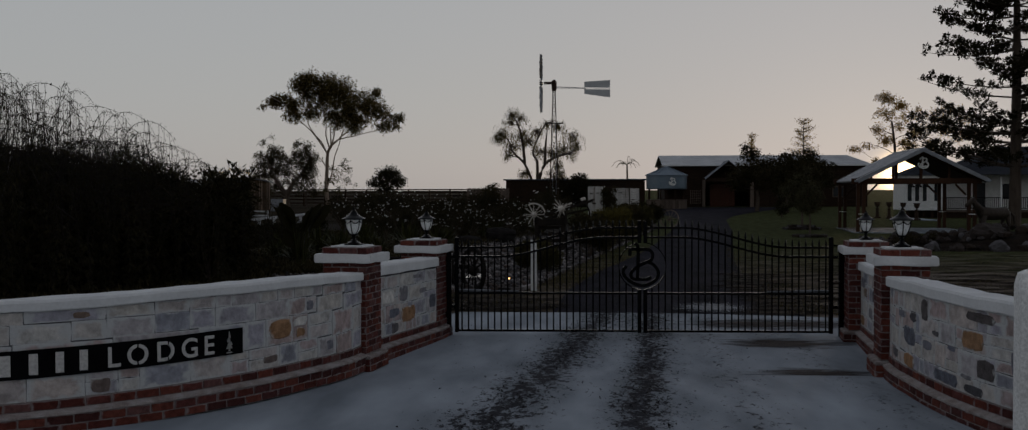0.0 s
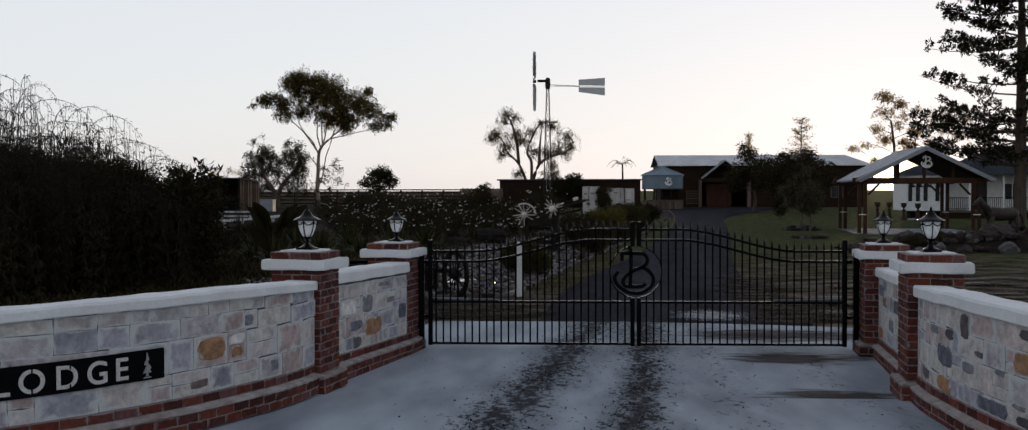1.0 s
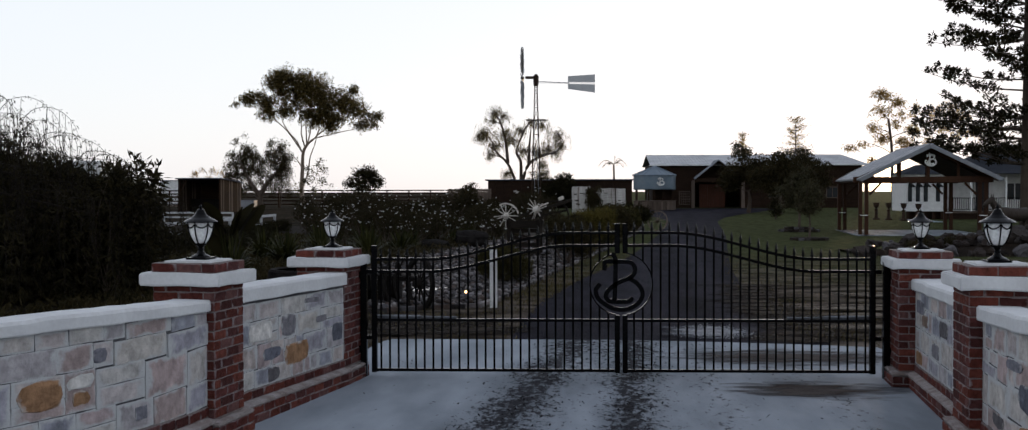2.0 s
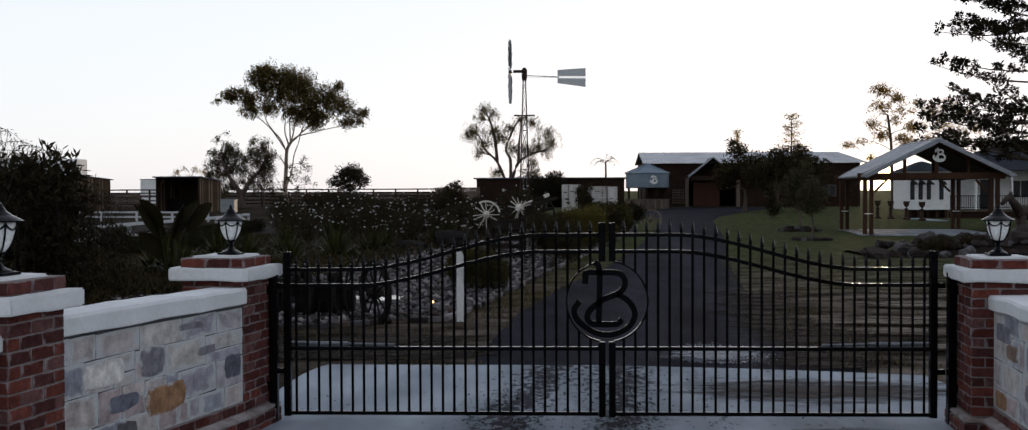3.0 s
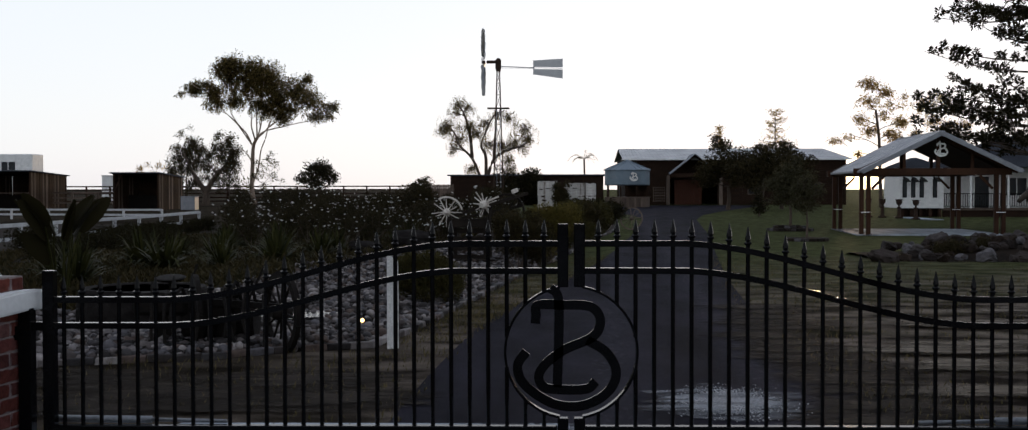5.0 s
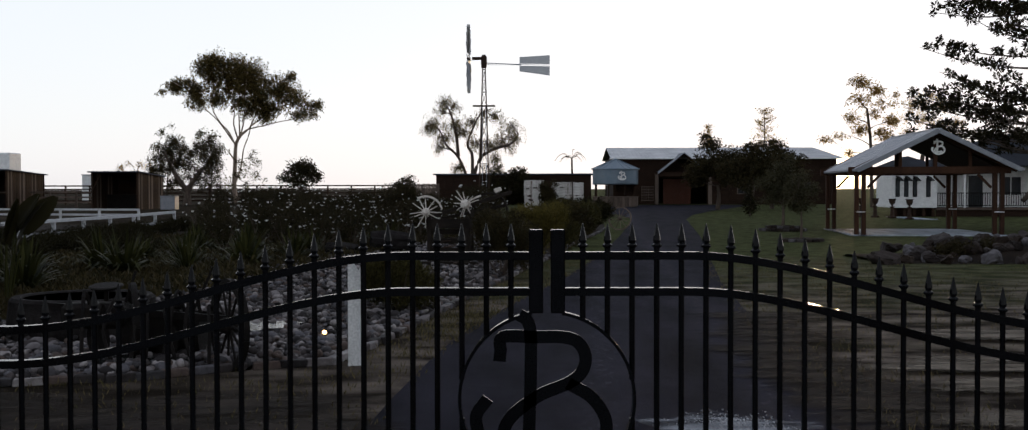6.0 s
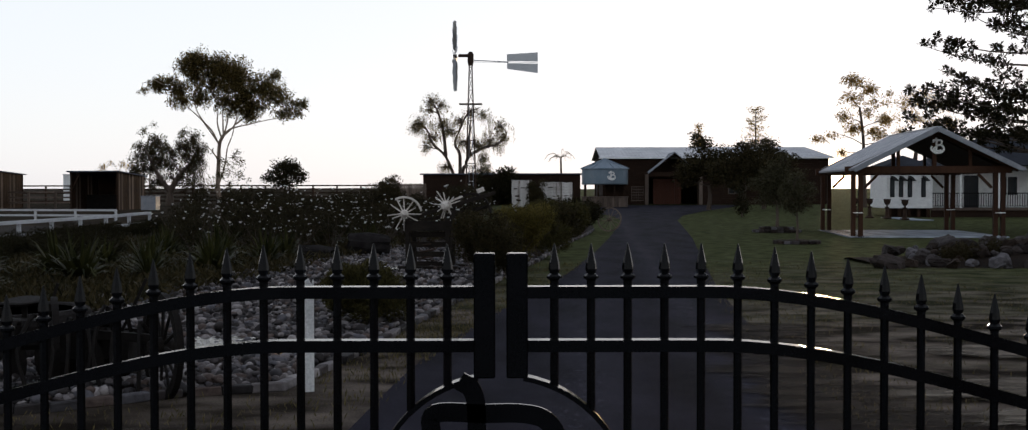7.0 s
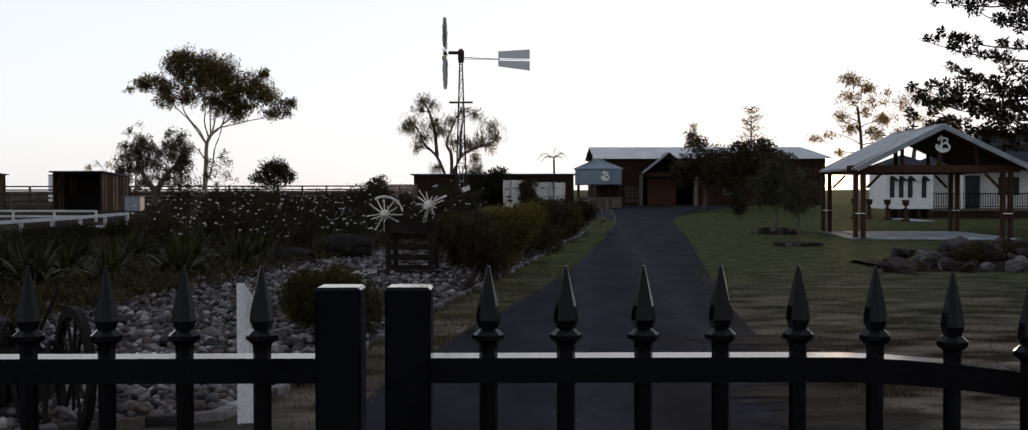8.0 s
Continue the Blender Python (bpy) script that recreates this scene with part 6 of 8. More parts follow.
# tall spreading gum beyond the paddock
clump_tree("gum_tree", -29.4, 112.5, [(-0.1, -0.1), (-0.4, 1.7), (-0.3, 4.2), (-0.2, 6.1), (0.3, 7.1)],
           [(-3.3, 0.6, 14.5, 1.60), (-2.0, -0.6, 14.7, 1.60), (-0.1, 0.6, 14.1, 2.18), (1.3, -0.6, 13.5, 2.18), (-1.1, 0.6, 12.6, 2.32), (1.8, -0.6, 11.6, 2.48), (0.8, 0.6, 10.3, 1.74), (3.3, -0.6, 10.4, 1.89), (4.2, 0.6, 12.2, 1.89), (5.7, -0.6, 11.0, 1.60), (7.1, 0.6, 9.8, 1.31), (3.0, -0.6, 9.2, 1.02), (-4.5, 0.6, 11.8, 1.45), (-5.9, -0.6, 12.3, 1.17), (-6.7, 0.6, 12.4, 0.81), (-4.0, -0.6, 10.6, 1.10), (-3.0, 0.6, 13.3, 1.17), (-4.7, -0.6, 13.9, 0.47), (5.3, 0.6, 13.3, 0.76), (-7.6, -0.6, 11.7, 0.34), (8.1, 0.6, 10.4, 0.70), (-2.0, -0.6, 10.9, 1.17), (-5.2, 0.6, 12.9, 0.72), (6.4, -0.6, 9.3, 0.88)],
           "tall gum tree with pale trunk and spreading crown", M_LEAF_GUM, M_BARK_PALE, 0.27, 600, 3, 0.21, 8, 0.5,
           limbs=[[(-0.2, 6.0), (-1.3, 7.6), (-2.1, 8.7), (-3.5, 9.9), (-4.8, 11.4), (-5.9, 12.3)], [(-0.2, 5.9), (-1.0, 7.4), (-1.7, 8.4), (-2.4, 9.9), (-3.0, 12.4), (-3.2, 14.2)],
                  [(0.2, 7.0), (0.9, 7.6), (1.8, 7.9), (2.9, 8.0), (4.3, 8.5), (5.6, 8.9), (6.7, 9.5)], [(0.3, 7.0), (1.2, 7.9), (2.1, 9.0), (3.2, 10.1), (4.4, 11.9)],
                  [(0.0, 6.7), (-0.3, 8.2), (-0.55, 9.9), (-1.2, 12.2), (-2.0, 14.3)], [(0.2, 7.0), (0.1, 8.3), (-0.1, 9.7), (0.1, 12.2), (0.0, 14.0)],
                  [(0.3, 7.1), (0.5, 8.4), (0.6, 9.7), (1.1, 11.5), (1.4, 13.4)], [(-0.4, 1.8), (0.2, 3.9), (0.6, 5.6), (1.0, 7.0), (1.6, 8.3), (1.9, 10.2), (2.2, 11.6)],
                  [(-0.3, 4.4), (-1.0, 5.4), (-1.9, 6.2)], [(1.3, 8.0), (2.6, 8.9), (3.4, 9.2), (5.2, 10.8)]], stout=0.42)
clump_tree("pepper_tree", -33.6, 108, [(0.3, 0), (0.3, 0.8), (0.3, 1.5)],
           [(-1.0, 0, 6.3, 1.02), (-2.0, 0.3, 5.7, 1.02), (-0.2, 0, 5.7, 0.96), (-2.7, 0, 4.8, 0.96), (-1.4, 0.4, 4.9, 1.22), (-0.4, 0, 4.6, 0.90), (-3.1, 0, 3.8, 0.77), (-2.2, 0, 3.8, 0.90), (-1.3, 0, 3.9, 0.77), (-3.2, 0, 2.9, 0.58), (-2.4, 0, 2.8, 0.64),
            (0.7, 0, 5.3, 0.7), (1.2, 0, 6.1, 0.65), (0.3, 0, 3.0, 0.7), (-0.8, 0, 2.8, 0.75), (1.3, 0, 3.1, 0.7), (0.4, 0, 4.2, 0.8), (1.6, 0, 2.2, 0.6), (-1.3, 0, 2.2, 0.6), (-3.2, 0, 2.0, 0.5), (3.4, 0, 2.0, 0.5), (2.4, 0, 6.6, 0.83), (3.2, 0, 5.8, 0.83), (1.9, 0, 5.6, 0.90), (3.0, 0, 4.9, 0.90), (2.0, 0, 4.5, 0.77), (3.6, 0, 4.2, 0.64), (2.6, 0, 3.7, 0.77), (3.1, 0, 2.9, 0.64), (2.2, 0, 2.9, 0.51)],
           "dark drooping pepper tree beside the paddock", M_LEAF_BROWN, M_BARK, 0.18, 900, 4, 0.36, 8, 1.1, flat=0.95,
           limbs=[[(0.3, 1.3), (-0.5, 2.6), (-1.3, 4.0), (-1.7, 5.4)], [(0.3, 1.3), (1.2, 2.8), (2.2, 4.2), (2.8, 5.8)]])
clump_tree("sapling", -27.2, 106, [(0.0, 0), (0.1, 1.2), (0.2, 2.2)],
           [(-0.6, 0, 4.4, 0.6), (0.6, 0, 4.9, 0.55), (1.3, 0, 4.2, 0.6), (0.1, 0, 3.5, 0.75), (1.0, 0, 3.1, 0.6), (-0.9, 0, 3.0, 0.7), (1.7, 0, 2.6, 0.5), (0.3, 0, 2.2, 0.7), (-1.6, 0, 2.2, 0.6), (0.9, 0, 5.3, 0.3)],
           "thin open sapling in front of the paddock fence", M_LEAF_OLIVE, M_BARK, 0.30, 130, 5, 0.07, 6, 0.4)
clump_tree("sapling", -36.0, 110, [(0.0, 0), (0.1, 2.0), (0.2, 3.6)],
           [(-0.4, 0, 7.4, 0.7), (0.9, 0, 6.6, 0.9), (1.7, 0, 5.6, 0.8), (-0.9, 0, 6.0, 0.8), (0.3, 0, 5.0, 0.9), (-1.2, 0, 4.4, 0.7), (1.4, 0, 4.0, 0.8), (0.5, 0, 8.0, 0.4)],
           "open leafy sapling beside the pepper tree", M_LEAF_OLIVE, M_BARK, 0.26, 170, 8, 0.08, 7, 0.4)
clump_tree("sapling", -31.6, 110, [(0.0, 0), (0.1, 1.6), (0.2, 3.0)],
           [(-0.9, 0, 7.3, 0.7), (0.2, 0, 7.0, 0.7), (-0.5, 0, 6.2, 0.9), (0.7, 0, 5.6, 0.8), (-0.9, 0, 5.1, 0.8), (0.2, 0, 4.4, 0.9), (-0.8, 0, 3.6, 0.8), (0.9, 0, 3.3, 0.7), (-0.2, 0, 2.4, 0.7)],
           "open leafy sapling beside the gum tree", M_LEAF_OLIVE, M_BARK, 0.28, 190, 9, 0.08, 6, 0.4)
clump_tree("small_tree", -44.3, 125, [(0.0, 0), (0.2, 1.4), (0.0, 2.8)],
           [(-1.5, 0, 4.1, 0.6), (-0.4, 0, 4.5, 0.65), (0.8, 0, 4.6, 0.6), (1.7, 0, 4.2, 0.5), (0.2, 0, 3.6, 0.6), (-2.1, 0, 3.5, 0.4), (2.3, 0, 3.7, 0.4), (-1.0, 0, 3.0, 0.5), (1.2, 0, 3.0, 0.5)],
           "small open tree beyond the stable, backlight in its leaf colour", M_LEAF_LIT_TINT, M_BARK, 0.2, 330, 31, 0.1, 7, 0.5)
clump_tree("small_tree", -3.4, 117, [(0.0, 0), (0.0, 1.4), (0.1, 2.6)],
           [(0.0, 0, 4.7, 0.6), (-0.8, 0, 4.0, 0.6), (0.7, 0, 4.1, 0.65), (-0.2, 0, 3.5, 0.7), (0.9, 0, 3.2, 0.5), (-1.1, 0, 3.1, 0.5)],
           "small leafy tree behind the low building", M_LEAF_OLIVE, M_BARK, 0.22, 260, 32, 0.1, 6, 0.3)
clump_tree("round_tree", -21.2, 104, [(0, 0), (0.1, 1.0), (0.0, 1.9)],
           [(0, 0, 3.3, 1.35), (-0.9, 0, 2.9, 1.1), (0.9, 0, 3.1, 1.1), (0.2, 0.6, 3.8, 0.9), (-0.5, -0.5, 3.7, 0.8), (1.4, 0, 2.7, 0.75), (-1.5, 0, 2.5, 0.7), (0.3, 0, 2.2, 0.9), (-0.6, 0, 2.0, 0.8)],
           "dense round-headed tree before the fence", M_LEAF_DARK, M_BARK, 0.22, 330, 6, 0.14, 3)
# open twiggy tree behind the windmill
clump_tree("twiggy_tree", -5.9, 118, [(0.0, 0), (0.0, 0.9), (0.1, 1.6)],
           [(-2.6, -0.4, 10.9, 1.33), (-3.2, -0.4, 9.9, 0.96), (-3.8, -0.4, 8.5, 1.52), (-2.7, -0.4, 7.1, 1.45), (-1.6, -0.4, 8.5, 1.52), (-0.5, -0.4, 7.8, 1.33), (0.7, 0.4, 6.6, 1.22), (2.1, 0.4, 6.3, 1.45), (2.7, 0.4, 9.6, 1.22), (1.5, 0.4, 9.9, 0.99), (4.3, 0.4, 8.2, 1.59), (5.0, 0.4, 7.3, 1.22), (3.4, 0.4, 6.8, 1.33), (2.9, 0.4, 3.7, 1.15), (-1.2, -0.4, 3.9, 0.99), (0.3, 0.4, 9.0, 1.15), (2.7, 0.4, 5.1, 0.84), (-3.3, -0.4, 6.1, 0.96), (4.3, 0.4, 6.1, 0.96), (-1.6, -0.4, 10.4, 0.96), (-4.5, -0.4, 8.2, 0.84)],
           "gnarled twiggy tree with thin hanging foliage", M_LEAF_GUM, M_BARK, 0.16, 500, 7, 0.24, 18, 1.0,
           limbs=[[(-0.2, 1.3), (-0.2, 2.5), (-1.2, 4.9), (-2.5, 6.3), (-3.2, 7.8), (-4.3, 8.5)], [(-1.2, 5.0), (-1.5, 7.8), (-2.1, 9.9), (-3.0, 10.8)], [(0.3, 2.3), (0.3, 5.1), (-0.2, 6.2), (0.1, 7.5), (1.2, 9.4), (2.4, 10.0)], [(0.4, 2.7), (1.2, 4.9), (2.9, 5.9), (4.3, 6.3), (5.2, 7.4), (4.3, 8.6)], [(1.2, 4.9), (1.3, 7.1), (1.5, 9.0)]])


def conifer(x, y, height, spread, label, leaf_mat, seed, first=1.5):
    r = random.Random(seed)
    t = empty("conifer", pose(x, y, rise(y)))
    tagged(t, label, "tree")
    wood, crown = Mesh(), Mesh()
    wood.tube([(0, 0, 0), (0, 0, height * 0.5), (0, 0, height)], [0.16, 0.1, 0.02], 7)
    z = first
    while z < height - 0.2:
        k = 1 - (z - first) / (height - first)
        for i in range(5):
            a = r.uniform(0, 6.28)
            ln = spread * (0.25 + 0.75 * k) * r.uniform(0.6, 1.1)
            end = Vector((math.cos(a) * ln, math.sin(a) * ln, z + ln * r.uniform(0.15, 0.5)))
            wood.tube([(0, 0, z), end * 0.5 + Vector((0, 0, z * 0.5)), end], [0.03, 0.02, 0.006], 4)
            for s in range(4):
                q = Vector((0, 0, z)).lerp(end, 0.35 + 0.2 * s)
                tufts(crown, q, 0.42, 27, 0.1, r, 0.8)
        z += r.uniform(0.35, 0.55)
    wood.make("trunk", M_BARK, t)
    crown.make("crown", leaf_mat, t)


# their gold backlight is painted by the leaf colour
conifer(26.5, 122, 10.4, 3.4, "slender conifer with gold backlight in its leaf colour", M_LEAF_GOLD, 12)
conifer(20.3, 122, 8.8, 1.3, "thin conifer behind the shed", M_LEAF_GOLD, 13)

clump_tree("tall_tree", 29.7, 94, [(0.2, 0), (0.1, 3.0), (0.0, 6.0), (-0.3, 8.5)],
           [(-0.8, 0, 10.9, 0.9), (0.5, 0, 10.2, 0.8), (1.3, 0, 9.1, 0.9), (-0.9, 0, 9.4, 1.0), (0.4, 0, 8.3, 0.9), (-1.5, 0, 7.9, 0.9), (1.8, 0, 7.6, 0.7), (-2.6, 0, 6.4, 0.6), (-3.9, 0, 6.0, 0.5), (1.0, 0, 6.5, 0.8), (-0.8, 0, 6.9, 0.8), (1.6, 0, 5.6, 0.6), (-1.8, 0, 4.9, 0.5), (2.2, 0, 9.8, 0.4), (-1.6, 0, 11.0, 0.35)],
           "tall open tree with backlight in its leaf colour", M_LEAF_LIT_TINT, M_BARK, 0.24, 380, 14, 0.14, 7, 0.4)
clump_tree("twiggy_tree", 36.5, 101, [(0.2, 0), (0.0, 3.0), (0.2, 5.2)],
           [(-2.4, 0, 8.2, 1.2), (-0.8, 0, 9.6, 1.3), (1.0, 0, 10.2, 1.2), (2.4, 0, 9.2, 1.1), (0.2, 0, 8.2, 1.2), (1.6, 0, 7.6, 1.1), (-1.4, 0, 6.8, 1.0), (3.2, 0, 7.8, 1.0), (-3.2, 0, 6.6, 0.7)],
           "open twiggy tree behind the house", M_LEAF_LIT_TINT, M_BARK, 0.2, 260, 15, 0.24, 14, 0.7)


def pom_pine(x, y, height, label, seed):
    """Tall pine with whorls of near-level branches that carry round tufts."""
    r = random.Random(seed)
    t = empty("pine_tree", pose(x, y, rise(y)))
    tagged(t, label, "tree")
    wood, crown = Mesh(), Mesh()
    wood.tube([(0, 0, 0), (0.05, 0, height * 0.4), (0, 0, height)], [0.36, 0.26, 0.05], 10)
    z = 3.6
    while z < height - 0.6:
        full = 6.4 if z < 5.5 else max(0.5, 6.4 - 0.23 * (z - 5.5))
        for i in range(7 if z < 6.5 else 5):
            a = r.uniform(0, 6.28)
            ln = full * r.uniform(0.7, 1.08)
            d = Vector((math.cos(a), math.sin(a), 0))
            lift = r.uniform(-0.12, 0.3)
            pts = [Vector((0, 0, z)) + d * ln * k + Vector((0, 0, ln * (lift * k + 0.08 * k * k - 0.03 * math.sin(3 * k)))) for k in (0, 0.25, 0.5, 0.75, 1.0)]
            wood.tube(pts, [0.06, 0.045, 0.035, 0.022, 0.01], 5)
            s = 0.28
            while s < 1.02:
                k = min(3, int(s * 4))
                base = pts[k].lerp(pts[k + 1], min(1, s * 4 - k))
                side = d.cross(Vector((0, 0, 1)))
                for sgn in (-1, 0, 1):
                    if r.random() < 0.38:
                        continue
                    q = base + side * sgn * r.uniform(0.2, 0.75) * (1.15 - s * 0.5) + Vector((0, 0, r.uniform(-0.05, 0.28)))
                    if sgn:
                        wood.tube([base, q], [0.014, 0.008], 4)
                    tuft = r.uniform(0.2, 0.36)
                    for _ in range(44):
                        v = rand_dir(r)
                        v.z = v.z * 0.8 + 0.15
                        v.normalize()
                        w = v.cross(rand_dir(r))
                        if w.length > 0.01:
                            crown.leaf(q + v * tuft * r.uniform(0.1, 0.55), v, w.normalized(), tuft * r.uniform(0.5, 0.8), tuft * 0.28)
                s += r.uniform(0.09, 0.15)
        z += r.uniform(0.55, 0.8)
    wood.make("trunk", M_BARK, t)
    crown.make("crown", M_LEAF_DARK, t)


pom_pine(24.6, 50.0, 21.0, "tall dark pine with level tufted branches", 17)

# trees before the long shed
DARKTREE = "dark bushy tree on the lawn before the shed"
clump_tree("bushy_tree", 15.6, 88, [(0, 0), (0.1, 1.0), (0.0, 1.9)], [(0.00, 0, 3.58, 1.83), (-1.38, 0, 3.36, 1.34), (1.15, 0, 4.03, 1.46), (-0.46, 0, 5.15, 0.98), (0.69, -0.6, 2.69, 1.22), (-1.03, 0, 5.82, 0.49), (-1.84, 0, 2.46, 0.98)], DARKTREE, M_LEAF_BROWN, M_BARK, 0.22, 420, 21, 0.16, 3, group="trees before the shed")
clump_tree("bushy_tree", 17.6, 84, [(0, 0), (0.0, 1.0), (0.1, 1.8)], [(0.00, 0, 3.58, 1.71), (-1.38, 0, 3.14, 1.34), (1.49, 0, 3.36, 1.46), (0.23, 0, 4.70, 1.10), (-0.92, -0.5, 2.24, 0.98), (2.30, 0, 2.46, 0.98)], DARKTREE, M_LEAF_BROWN, M_BARK, 0.22, 420, 22, 0.15, 3, group="trees before the shed")
clump_tree("bushy_tree", 20.4, 90, [(0, 0), (0.1, 1.0), (0.0, 1.9)], [(0.00, 0, 3.70, 1.83), (-1.49, 0, 3.36, 1.34), (1.49, 0, 3.81, 1.34), (0.23, 0, 5.04, 1.10), (2.07, 0, 2.69, 0.98), (-0.69, 0, 2.46, 1.22)], DARKTREE, M_LEAF_BROWN, M_BARK, 0.22, 420, 23, 0.16, 3, group="trees before the shed")
clump_tree("shrub", 14.75, 70.5, [(0, 0), (0.02, 0.4)], [(0, 0, 1.0, 0.55), (0.05, 0, 0.6, 0.6), (0, 0, 1.6, 0.4), (0, 0, 2.0, 0.2)], "dark upright shrub on the lawn", M_LEAF_DARK, M_BARK, 0.15, 700, 24, 0.05, 3, category="shrub")
YOUNG = "young olive-green tree with a pale stem in a stone ring"
clump_tree("young_tree", 12.2, 49.6, [(0, 0), (0.03, 0.7), (0.0, 1.4)], [(0, 0, 2.3, 0.8), (-0.55, 0, 2.0, 0.6), (0.5, 0, 2.2, 0.65), (0.1, 0, 3.0, 0.55), (-0.3, 0, 2.7, 0.5), (0.6, 0, 1.6, 0.5), (-0.6, 0, 1.5, 0.5), (0.1, 0, 1.5, 0.5), (-0.9, 0, 2.3, 0.4), (0.9, 0, 2.0, 0.4), (0.3, 0, 3.4, 0.3)], YOUNG, M_LEAF_YOUNG, M_BARK, 0.12, 1100, 25, 0.07, 4, group="young trees on the lawn")
clump_tree("young_tree", 10.6, 39.4, [(0, 0), (0.03, 0.6), (0.0, 1.25)], [(0, 0, 1.9, 0.5), (-0.3, 0, 1.7, 0.4), (0.3, 0, 1.85, 0.4), (0.05, 0, 2.5, 0.36), (-0.15, 0, 2.25, 0.35), (0.3, 0, 1.4, 0.35), (-0.3, 0, 1.35, 0.35), (0, 0, 1.3, 0.35), (-0.5, 0, 2.0, 0.3), (0.5, 0, 2.1, 0.3)], YOUNG, M_LEAF_YOUNG, M_BARK, 0.09, 1500, 26, 0.045, 4, group="young trees on the lawn")


def palm(x, y, h):
    r = random.Random(31)
    t = empty("palm", pose(x, y, rise(y)))
    tagged(t, "slender palm standing behind the low building", "palm")
    wood, crown = Mesh(), Mesh()
    wood.tube([(0, 0, 0), (0.1, 0, h * 0.5), (0.05, 0, h)], [0.16, 0.12, 0.1], 8)
    for i in range(9):
        a = 6.28 * i / 9 + r.uniform(-0.2, 0.2)
        d = Vector((math.cos(a), math.sin(a), 0))
        ln, arch = r.uniform(1.5, 2.6), r.uniform(0.5, 1.7)
        pts = [Vector((0.05, 0, h)) + d * ln * k + Vector((0, 0, arch * math.sin(2.2 * k) - (0.5 + 0.5 * arch) * k * k)) for k in (0, 0.2, 0.4, 0.6, 0.8, 1.0)]
        wood.tube(pts, [0.03, 0.022, 0.018, 0.014, 0.01, 0.006], 4)
        for k in range(22):
            s = 0.15 + 0.85 * k / 22
            j = min(4, int(s * 5))
            q = pts[j].lerp(pts[j + 1], s * 5 - j)
            for sgn in (-1, 1):
                v = (d.cross(Vector((0, 0, 1))) * sgn + d * 0.5 + Vector((0, 0, -0.4))).normalized()
                crown.leaf(q, v, d, 0.42 * (1.1 - s * 0.5), 0.04)
    wood.make("trunk", M_BARK, t)
    crown.make("fronds", M_LEAF_OLIVE, t)


palm(5.3, 125, 4.9)


